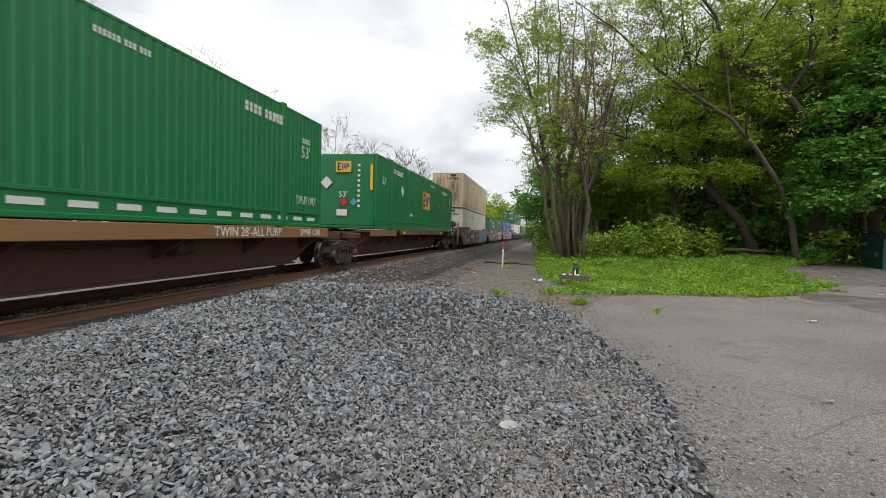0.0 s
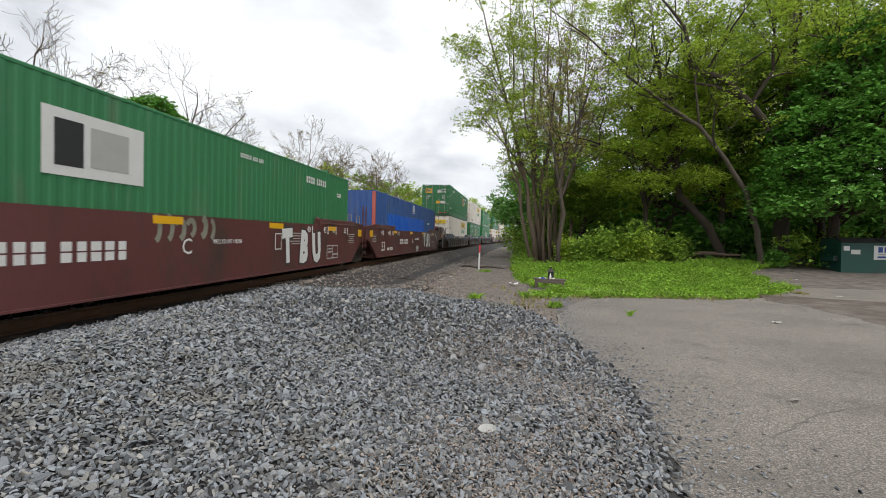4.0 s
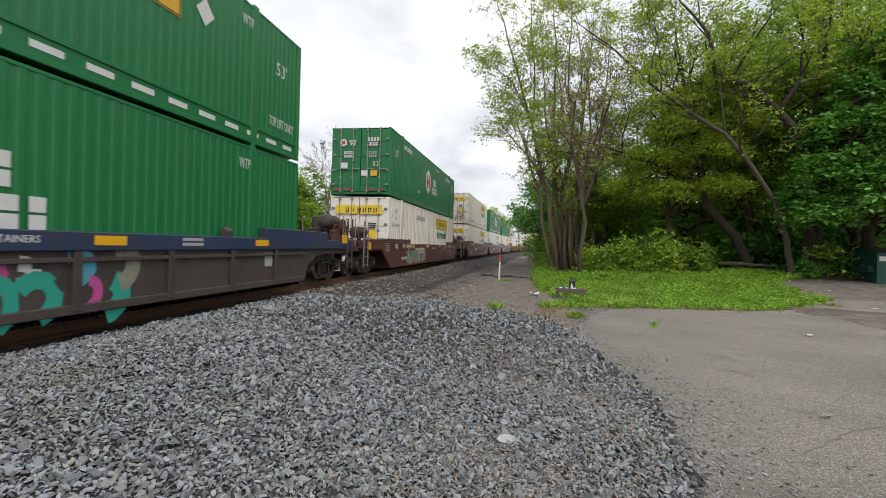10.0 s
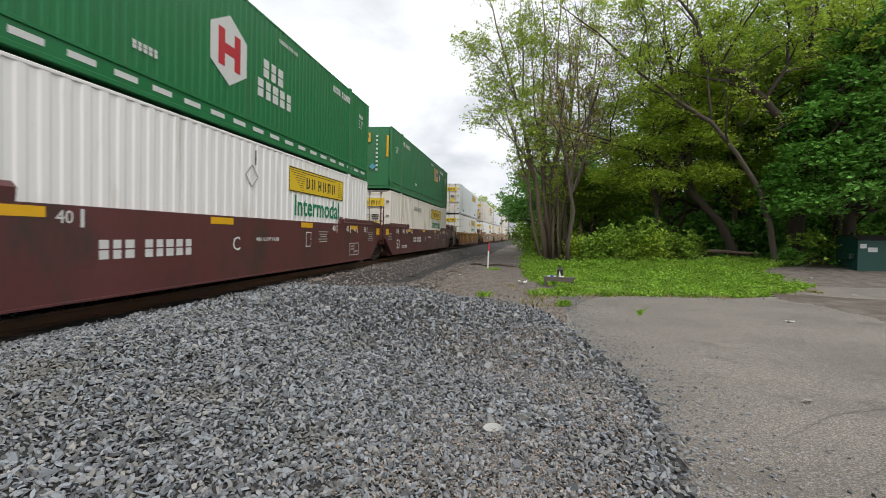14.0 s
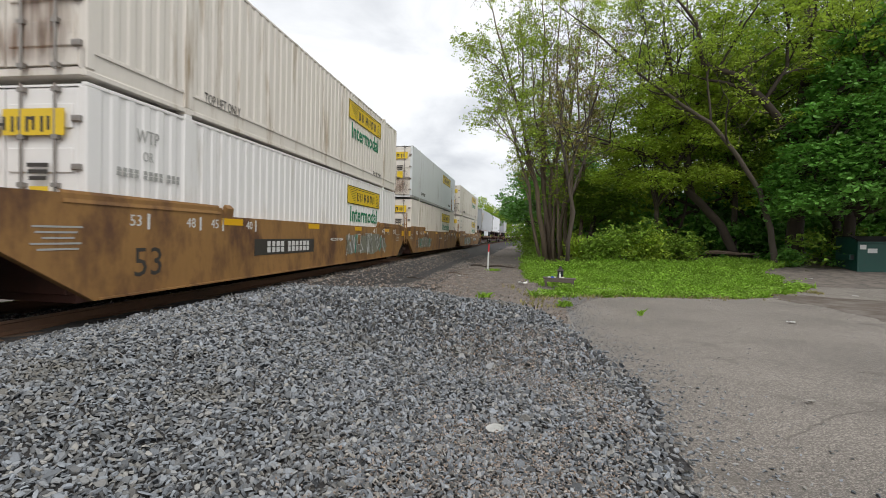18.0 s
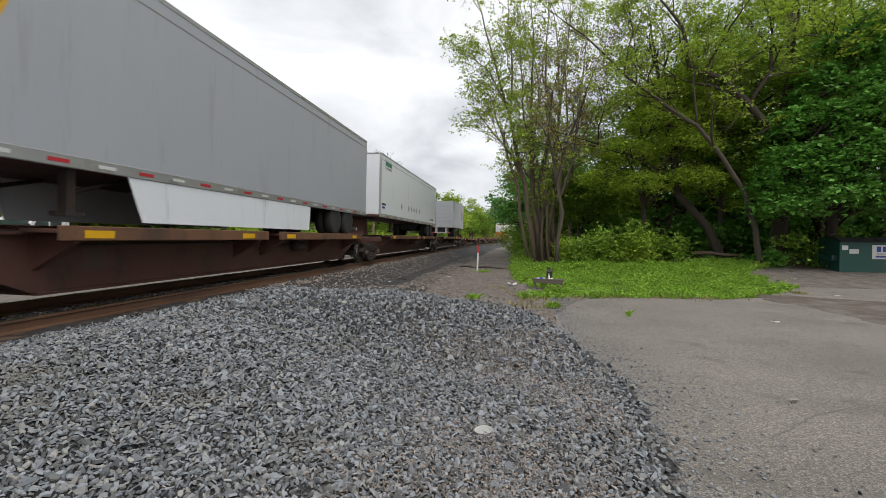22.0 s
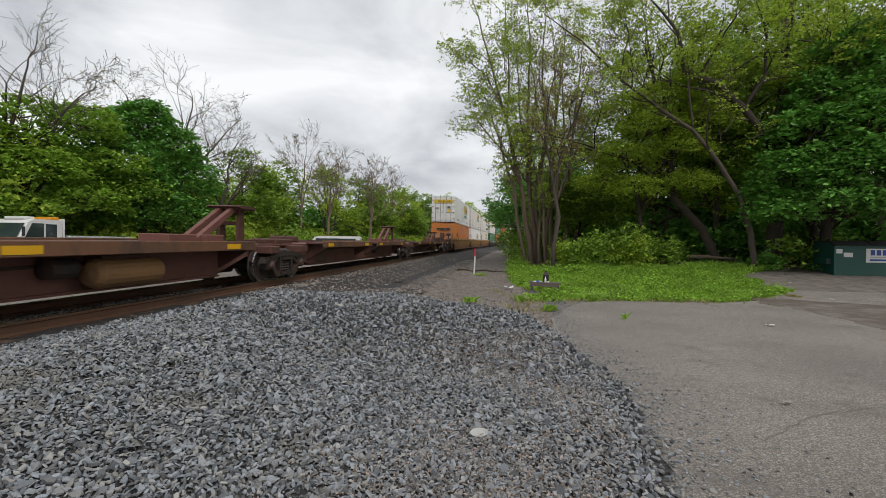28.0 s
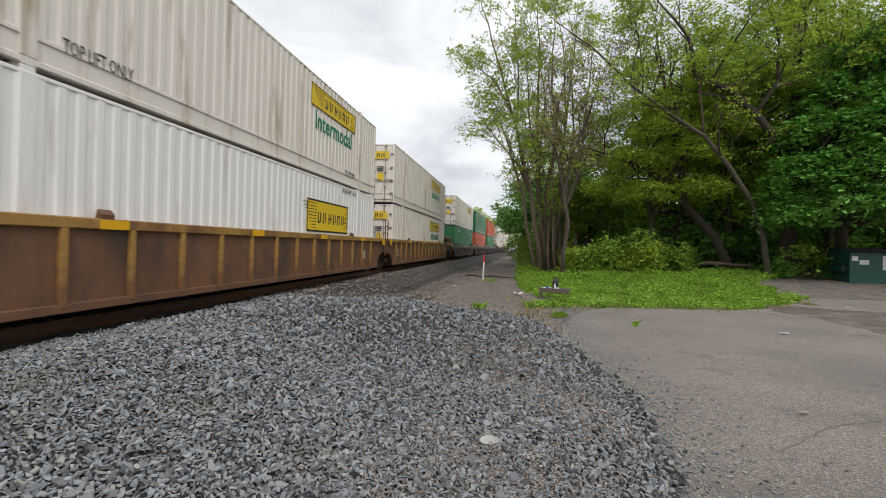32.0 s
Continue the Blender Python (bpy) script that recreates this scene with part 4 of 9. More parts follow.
def well_side(style, lead, trail, low=0.0):
    """Flank of a well car. lead, trail: how far the car's ends reach past the well."""
    a, b = -WELL - lead, WELL + trail
    s = Shape()
    if style == "smooth":
        prof = [(a, 1.02), (a, 1.5), (a + 0.5, 1.58), (-WELL - 0.3, 1.62), (-WELL + 2.9, 1.62), (-WELL + 3.0, 1.46), (WELL - 3.0, 1.46), (WELL - 2.9, 1.62), (WELL + 0.3, 1.62), (b - 0.5, 1.58), (b, 1.5), (b, 1.02),
                (WELL + 1.1, 0.95), (WELL - 0.15, 0.2), (-WELL + 0.15, 0.2), (-WELL - 1.1, 0.95)]
        prof = [(p, q - low if q > 1.2 else q) for p, q in prof]
        x0, x1 = 1.33, 1.45
    else:
        tall = 1.36 if style == "ribs" else 1.2
        prof = [(a, 0.86), (a, tall), (b, tall), (b, 0.86), (WELL + 1.35, 0.86), (WELL + 0.75, 0.80), (WELL + 0.3, 0.6), (WELL + 0.1, 0.22), (-WELL - 0.1, 0.22), (-WELL - 0.3, 0.6), (-WELL - 0.75, 0.80), (-WELL - 1.35, 0.86)]
        x0, x1 = 1.33, 1.40
    return s, prof, x0, x1


def well_car(u, style, mat_name, lead="art", trail="art", marks="", label="", chord=None, letter="", number="53", low=0.0):
    """A well car unit; u is the leading end of the container in it. art: shared bogie; end: a bogie and coupler of its own."""
    mat = M[mat_name]
    ch = M[chord] if chord else mat
    car = thing("well_car", label, "railcar", "well cars of the train")
    reach = {"art": 1.55, "end": 3.3}
    la, tr = reach[lead], reach[trail]
    for sx in (1, -1):
        def flank(sx=sx):
            s, prof, x0, x1 = well_side(style, la, tr, low)
            a, b = sorted((sx * x0, sx * x1))
            s.prism(prof, a, b, "x")
            return s.mesh("side_sill", mat)
        side = part("side_sill", kept(("sill", style, la, tr, sx, mat.name, low), flank), car)
        if style == "ribs":
            part("top_chord", kept(("chord", la, tr, sx, ch.name), lambda: Shape().box(*sorted((sx * 1.31, sx * 1.47)), -WELL - la, WELL + tr, 1.29, 1.44, 0.015).mesh("top_chord", ch)), car)
            part("bottom_chord", kept(("bchord", sx, mat.name), lambda: Shape().box(*sorted((sx * 1.38, sx * 1.46)), -WELL, WELL, 0.2, 0.32, 0.01).mesh("bottom_chord", mat)), car)
            for i in range(15):
                y = -7.91 + 1.09 * i
                part("rib", kept(("rib", sx, mat.name), lambda: Shape().box(*sorted((sx * 1.395, sx * 1.47)), -0.05, 0.05, 0.26, 1.30, 0.01).mesh("rib", ch if chord == "chord" else mat)), car, pose(0, y, 0))
        elif style == "greyribs":
            part("top_chord", kept(("chordg", la, tr, sx, ch.name), lambda: Shape().box(*sorted((sx * 1.31, sx * 1.48)), -WELL - la + 0.1, WELL + tr - 0.1, 1.0, 1.25, 0.015).mesh("top_chord", ch)), car)
            for sy in (-1, 1):
                part("end_chord", kept(("endg", sy, sx, ch.name), lambda: Shape().box(*sorted((sx * 1.31, sx * 1.484)), *sorted((sy * (WELL - 1.9), sy * (WELL + 1.3))), 1.02, 1.47, 0.015).mesh("end_chord", ch)), car)
            part("stringer", kept(("strg", sx, mat.name), lambda: Shape().box(*sorted((sx * 1.39, sx * 1.46)), -WELL, WELL, 0.86, 0.92, 0.008).mesh("stringer", mat)), car)
            for i in range(10):
                y = -7.55 + 1.6 * i
                part("rib", kept(("ribg", sx, mat.name), lambda: Shape().box(*sorted((sx * 1.395, sx * 1.475)), -0.06, 0.06, 0.24, 1.0, 0.01).mesh("rib", mat)), car, pose(0, y, 0))
            part("bottom_chord", kept(("bchord", sx, mat.name), lambda: Shape().box(*sorted((sx * 1.38, sx * 1.46)), -WELL, WELL, 0.2, 0.32, 0.01).mesh("bottom_chord", mat)), car)
        # guides over the well's ends
        for sy in (-1, 1):
            part("corner_guide", kept(("guide", sx, mat.name), lambda: Shape().prism([(sx * 1.33, 1.44), (sx * 1.45, 1.44), (sx * 1.47, 1.62), (sx * 1.40, 1.69)], -0.11, 0.11, "y").mesh("corner_guide", mat)), car, pose(0, sy * 5.1, -low if style == "smooth" else -0.12 if style == "ribs" else -0.26))
    for sy, r, kind in ((-1, la, lead), (1, tr, trail)):
        e = WELL + r
        y0, y1 = sorted((sy * (WELL - 0.05), sy * e))
        part("end_platform", kept(("plat", sy, r, mat.name), lambda: Shape().box(-1.32, 1.32, y0, y1, 0.9, 1.06, 0.01).mesh("end_platform", mat)), car)
        part("end_bulkhead", kept(("bulk", sy, mat.name), lambda: Shape().box(-1.3, 1.3, *sorted((sy * (WELL - 0.02), sy * (WELL + 0.12))), 0.3, 1.3, 0.01).mesh("end_bulkhead", M["brown"])), car)
        part("draft_sill", kept(("draft", sy, r), lambda: Shape().box(-0.3, 0.3, *sorted((sy * WELL, sy * (e + 0.15))), 0.72, 1.0, 0.02).mesh("draft_sill", M["brown"])), car)
        # ladder with grab irons
        if kind == "end":
            lad = part("ladder", kept(("ladder", mat.name), lambda: ladder_mesh(M["rod"] if mat_name == "maroon" else mat)), car, pose(1.49, sy * (e - 0.32), 0))
            part("hand_brake", kept("brake", lambda: Shape().lathe([(-0.03, 0.05), (-0.02, 0.27), (0.02, 0.27), (0.03, 0.05)], "x", sides=16).mesh("hand_brake", M["brown"])), car, pose(0.62, sy * (e - 0.3), 1.75))
            part("brake_stand", kept(("stand", mat.name), lambda: Shape().box(-0.18, 0.18, -0.12, 0.12, 1.06, 2.0, 0.02).mesh("brake_stand", mat)), car, pose(0.4, sy * (e - 0.3), 0))
            part("brake_valve", kept(("valve",), lambda: Shape().box(-0.3, 0.3, -0.28, 0.28, 1.06, 1.42, 0.06).mesh("brake_valve", M["steel"])), car, pose(-0.1, sy * (e - 0.9), 0))
            part("coupler", kept(("coupler", sy), lambda: Shape().prism([(-0.13, sy * e), (0.13, sy * e), (0.13, sy * (e + 0.5)), (0.2, sy * (e + 0.7)), (-0.05, sy * (e + 0.72)), (-0.16, sy * (e + 0.5))], 0.72, 0.98, "z").mesh("coupler", M["steel"])), car)
            for xx in (-0.9, 0.9):
                part("grab_iron", kept(("grab", sy), lambda: Shape().tube([(0, 0, 1.06), (0, 0, 2.05), (0.35, 0, 2.05), (0.35, 0, 1.06)], 0.02, 6).mesh("grab_iron", M["rod"])), car, pose(xx * 1.1 - (0.17 if xx > 0 else 0.17), sy * (e - 0.1), 0))
            part("platform_rail", kept(("prail", sy), lambda: Shape().tube([(1.28, sy * (e - 0.1), 1.06), (1.28, sy * (e - 0.1), 1.72), (1.28, sy * (e - 1.1), 1.72), (1.28, sy * (e - 1.1), 1.06)], 0.022, 6).tube([(1.28, sy * (e - 0.1), 1.4), (1.28, sy * (e - 1.1), 1.4)], 0.018, 6).mesh("platform_rail", mat)), car)
            part("air_reservoir", kept(("res", mat.name), lambda: Shape().lathe([(-0.5, 0.04), (-0.46, 0.16), (-0.38, 0.21), (0.38, 0.21), (0.46, 0.16), (0.5, 0.04)], "y", sides=16).mesh("air_reservoir", mat)), car, pose(1.0, sy * (e - 0.85), 1.82 - low))
            part("reservoir_strap", kept(("strap", mat.name), lambda: Shape().lathe([(-0.04, 0.22), (0.04, 0.22)], "y", sides=16).box(-0.05, 0.05, -0.04, 0.04, -0.8, -0.2).mesh("reservoir_strap", M["steel"])), car, pose(1.0, sy * (e - 0.85), 1.82 - low))
            part("air_pipe", kept(("apipe", sy), lambda: Shape().tube([(0.2, sy * (e - 1.5), 1.3), (0.2, sy * (e - 0.9), 1.55), (0.6, sy * (e - 0.7), 1.62), (1.1, sy * (e - 0.7), 1.5), (1.15, sy * (e - 0.7), 1.06)], 0.024, 6).tube([(-0.6, sy * (e - 1.2), 1.06), (-0.6, sy * (e - 1.2), 1.5), (0.4, sy * (e - 1.2), 1.5)], 0.02, 6).mesh("air_pipe", M["steel"])), car)
            part("walkway", kept(("walkw", sy, mat.name), lambda: Shape().box(-1.3, 1.3, *sorted((sy * (e - 0.42), sy * (e + 0.05))), 1.10, 1.14, 0.006).mesh("walkway", M["steel"])), car)
            part("control_box", kept(("cbox", mat.name), lambda: Shape().box(-0.22, 0.22, -0.16, 0.16, 1.06, 1.62, 0.03).mesh("control_box", mat)), car, pose(-0.75, sy * (e - 1.3), 0))
            part("air_hose", kept(("hose", sy), lambda: Shape().tube([(0.45, sy * e, 0.8), (0.45, sy * (e + 0.25), 0.5), (0.3, sy * (e + 0.55), 0.38)], 0.03, 6).mesh("air_hose", M["rubber"])), car)
        else:
            for xx in (-0.95, 0.95):
                if xx > 0 and sy > 0:
                    part("ladder", kept(("ladder2", mat.name), lambda: ladder_mesh(mat)), car, pose(1.49, sy * (e - 0.3), 0.35))
                part("grab_iron", kept(("grabart", ), lambda: Shape().tube([(0, -0.2, 1.05), (0, -0.2, 1.95), (0, 0.2, 1.95), (0, 0.2, 1.05)], 0.02, 6).mesh("grab_iron", M["rod"])), car, pose(xx, sy * (e - 0.5), 0))
        part("reflector_panel", plate(0.42, 0.26, M["reflector"]), car, on_side(1.455 if style == "smooth" else 1.485, sy * (e - 0.75), 1.25 - 0.6 * low if style == "smooth" else 1.3), "yellow reflector panel")
    if style == "smooth":
        part("sill_lip", kept(("lip", mat.name), lambda: Shape().box(1.44, 1.475, -WELL + 0.2, WELL - 0.2, 0.2, 0.235, 0.004).mesh("sill_lip", mat)), car)
        for sy in (-1, 1):
            y0, y1 = sorted((sy * (WELL - 2.85), sy * (WELL + 0.3)))
            part("upper_strake", kept(("strake", sy, mat.name), lambda: Shape().prism([(1.45, 1.5), (1.465, 1.5), (1.42, 1.66), (1.40, 1.66)], y0, y1, "y").mesh("upper_strake", mat)), car, pose(0, 0, -low))
    part("well_floor", kept(("floorw", mat.name), lambda: Shape().box(-1.32, 1.32, -WELL, WELL, 0.18, 0.3).mesh("well_floor", M["brown"])), car)
    fx = 1.452 if style == "smooth" else 1.402
    for y in (-5.0, -1.2, 2.5, 6.2):
        part("reflector_panel", plate(0.7 if style == "smooth" else 0.5, 0.13, M["reflector"]), car, on_side(fx if style == "smooth" else 1.484, y, 1.36 - low if style == "smooth" else 1.36 if style == "ribs" else 1.14), "yellow reflector panel")
    if style == "smooth":
        if number:
            part("lettering", words(number, 0.62, M["marking"] if mat_name == "maroon" else M["ink"]), car, on_side(fx, -7.15, 0.66))
        for y, tx in ((-7.4, "53"), (-6.2, "48"), (-5.55, "45"), (-4.4, "40"), (4.4, "40"), (5.6, "45"), (6.3, "48"), (7.4, "53")):
            part("lettering", words(tx, 0.24, M["marking"]), car, on_side(fx, y, 1.3 - 0.8 * low))
            part("marking", plate(0.05, 0.24, M["marking"]), car, on_side(fx, y + 0.24, 1.3 - 0.8 * low))
        for y in (-8.6, 8.1, 3.6):
            part("marking", strokes("lines", [(-0.02 * (i % 2), 0.14 - 0.07 * i, 0.66 - 0.12 * (i % 3), 0.025) for i in range(5)], M["pale"]), car, on_side(fx, y, 1.05))
        if mat_name == "maroon":
            part("marking", code(8, 0.27, M["marking"], (3,)), car, on_side(fx, -3.1, 0.88))
            part("marking", code(9, 0.13, M["marking"], (4,)), car, on_side(fx, -6.0, 0.55))
            part("capacity_panel", strokes("cap", [(0, 0.2, 0.95, 0.03), (0, -0.2, 0.95, 0.03), (-0.46, 0, 0.03, 0.4), (0.46, 0, 0.03, 0.4), (0, 0, 0.03, 0.4), (-0.2, 0, 0.3, 0.04), (-0.2, 0.1, 0.3, 0.04), (0.2, -0.08, 0.36, 0.04)], M["pale"]), car, on_side(fx, 6.25, 0.62))
        part("lettering", words("WELL LD LMT 118,300", 0.12, M["marking"], 0.85), car, on_side(fx, 0.5, 0.99))
        if letter:
            part("lettering", words(letter, 0.4, M["marking"]), car, on_side(fx, -0.73, 0.9))
        part("marking", plate(0.32, 0.4, M["marking"]), car, on_side(fx, 2.6, 0.98))
        part("marking", plate(0.27, 0.35, mat), car, on_side(fx + 0.003, 2.6, 0.98))
    else:
        wm = M["marking"]
        part("lettering", words("53", 0.46, M["pale"]), car, on_side(1.402, -7.3, 0.75))
        if letter:
            part("marking", code(10, 0.12, M["pale"], (4,)), car, on_side(1.474, -2.4, 1.365))
            part("marking", code(5, 0.22, M["pale"]), car, on_side(1.402, 1.4, 0.8))
            part("lettering", words(letter, 0.4, wm), car, on_side(1.402, -5.1, 0.8))
            part("graffiti_panel", plate(0.95, 0.85, M["ink"]), car, on_side(1.402, 2.93, 0.7), "black and white tag")
            for i, w in enumerate((4, 3, 4)):
                part("graffiti_stroke", code(w, 0.22, M["spraywhite"]), car, on_side(1.407, 2.93, 0.95 - 0.25 * i) @ pose(0, 0, 0, 0, 0, 4 - 5 * i))
        part("marking", plate(0.3, 0.3, M["pale"]), car, on_side(1.402, 6.6, 0.78))
        if style == "greyribs":
            part("lettering", words("MAX. GROSS WT. FOR 20 FT. CONTAINERS", 0.12, M["marking"]), car, on_side(1.482, 0.4, 1.14))
            for i in range(2):
                part("marking", plate(0.5, 0.05, M["pale"]), car, on_side(1.482, 4.1, 1.18 - 0.08 * i))
    for word in marks.split():
        kind, y, z, size = word.split(":")
        y, z, size = float(y), float(z), float(size)
        if kind == "strip":
            part("number_panel", plate(size, 0.36, M["ink"]), car, on_side(fx, y, z), "dark number panel")
            part("marking", code(10, round(size * 0.085, 3), M["marking"], (4,)), car, on_side(fx + 0.005, y, z))
            continue
        if kind in ("cyan", "tbu"):
            # fat outlined letters
            random.seed(5)
            text, col, step, lab = ("GRAPHIKS", "cyan", 0.63, "cyan bubble letter") if kind == "cyan" else ("TBU", "marking", 0.88, "white block letter")
            for i, a in enumerate(text):
                w, hh, turn = 0.9 + 0.12 * random.random(), 1.2 + 0.2 * random.random(), random.uniform(-7, 7)
                if i == 0 and kind == "cyan":
                    w, hh = 1.1, 1.42
                m = on_side(fx + 0.001, y + step * i + (0.1 if i else 0.0), z + random.uniform(-0.05, 0.05)) @ pose(0, 0, 0, 0, 0, turn)
                part("graffiti_outline", words(a, hh * size, M["ink"], w * 0.76, 0.135), car, m, "dark spray outline")
                part("graffiti_letter", words(a, hh * size, M[col], w * 0.76, 0.075), car, m @ pose(0, 0, 0.004), lab)
            continue
        if kind == "many":
            random.seed(9)
            for i, col in enumerate(("spraywhite", "magenta", "teal", "spraywhite", "teal", "ink", "cyan", "magenta", "teal", "spray")):
                w, hh = size * random.uniform(0.3, 0.8), size * random.uniform(0.25, 0.6)
                part("graffiti_stroke", kept(("many", word, i), lambda: blob_letter(w, hh, M[col])), car, on_side(fx + 0.001 + 0.001 * i, y + size * 0.2 * i, z + random.uniform(-0.28, 0.25)), "bright spray-painted scrawl")
            continue
        gm = {"cyan": M["cyan"], "white": M["spraywhite"], "grey": M["spray"]}[kind]
        random.seed(int(y * 10) + 7)
        n = {"white": 3, "grey": 6}[kind]
        if kind == "grey" and size > 0.4:
            def backing():
                ring, m = [], 46
                for k in range(m):
                    a = 2 * math.pi * k / m
                    r = 1 + 0.13 * math.sin(5 * a + y) + 0.08 * math.sin(11 * a + 2 * y)
                    ring.append((r * n * size * 0.52 * math.cos(a), r * size * 0.5 * math.copysign(abs(math.sin(a)) ** 0.5, math.sin(a))))
                return Shape().prism(ring, 0, 0.002, "z").mesh("graffiti_fill", gm)
            part("graffiti_fill", kept(("fill", word), backing), car, on_side(fx - 0.001, y + (n - 1) * size * 0.475, z), "faded spray-painted patch")
            gm = M["ink"]
        if gm is M["ink"]:
            for i in range(n + 2):
                at = y + (i - 0.6) * size * 0.84
                for col, w, hh, th, lift in (("spraywhite", 0.95, 1.0, 0.10, 0.001), ("teal" if i % 5 == 1 else "spray", 0.75, 0.8, 0.16, 0.002), ("ink", 0.9, 0.95, 0.035, 0.003), ("spray", 0.8, 0.9, 0.05, 0.004)):
                    part("graffiti_stroke", kept(("zig", word, i, col, th), lambda: zigzag(size * w, size * hh, size * th, M[col])), car, on_side(fx + lift, at + random.uniform(-0.15, 0.15) * size, z + random.uniform(-0.08, 0.08) * size), "spray-painted scrawl")
            continue
        for i in range(n):
            w = size * (0.75 + 0.4 * random.random())
            hh = size * (1.1 + 0.5 * random.random())
            sh = kept(("tag", kind, word, i), lambda: blob_letter(w, hh, gm))
            part("graffiti_stroke", sh, car, on_side(fx + 0.001, y + i * size * 0.95, z + 0.1 * size * random.uniform(-1, 1)), "spray-painted scrawl")
    # the cars' middles ride at the middle of the container
    ride(car, u + CL / 2, 0.0)
    if lead == "end":
        bogie(u + CL / 2 - WELL - 2.0)
    if trail == "end":
        bogie(u + CL / 2 + WELL + 2.0)
    else:
        bogie(u + CL / 2 + WELL + 1.62)
    return car


def blob_letter(w, h, mat):
    """A fat scrawled stroke: a bent band with round ends."""
    s = Shape()
    a = random.uniform(0.3, 1.2) * random.choice((-1, 1))
    pts, th = [], 0.2 * w
    for k in range(9):
        t = k / 8
        ang = -1.4 + t * (3.6 + a)
        pts.append((0.42 * w * math.cos(ang), 0.45 * h * math.sin(ang) * (1 - 0.2 * t)))
    left, right = [], []
    for k, (x, y) in enumerate(pts):
        xa, ya = pts[max(k - 1, 0)]
        xb, yb = pts[min(k + 1, 8)]
        d = Vector((xb - xa, yb - ya)).normalized()
        left.append((x - d.y * th, y + d.x * th))
        right.append((x + d.y * th, y - d.x * th))
    for k in range(8):
        s.poly([(*left[k], 0.002), (*right[k], 0.002), (*right[k + 1], 0.002), (*left[k + 1], 0.002)])
    return s.mesh("graffiti_stroke", mat)


def zigzag(w, h, th, mat):
    """A jagged spray stroke of four or five legs with sharp turns."""
    n = random.choice((4, 5, 6))
    pts = [Vector((random.uniform(-0.5, 0.5) * w, (0.5 if k % 2 else -0.5) * h * random.uniform(0.5, 1.0))) for k in range(n)]
    s = Shape()
    for a, b in zip(pts, pts[1:]):
        d = (b - a).normalized() * th / 2
        a, b = a - d, b + d
        s.poly([(a.x - d.y, a.y + d.x, 0.001), (a.x + d.y, a.y - d.x, 0.001), (b.x + d.y * 0.5, b.y - d.x * 0.5, 0.001), (b.x - d.y * 0.5, b.y + d.x * 0.5, 0.001)])
    return s.mesh("graffiti_stroke", mat)


def ladder_mesh(mat):
    s = Shape()
    for y in (-0.2, 0.2):
        s.box(-0.02, 0.02, y - 0.02, y + 0.02, 0.35, 1.95)
    for i in range(5):
        s.box(-0.012, 0.012, -0.2, 0.2, 0.42 + i * 0.3, 0.45 + i * 0.3)
    return s.mesh("ladder", mat)


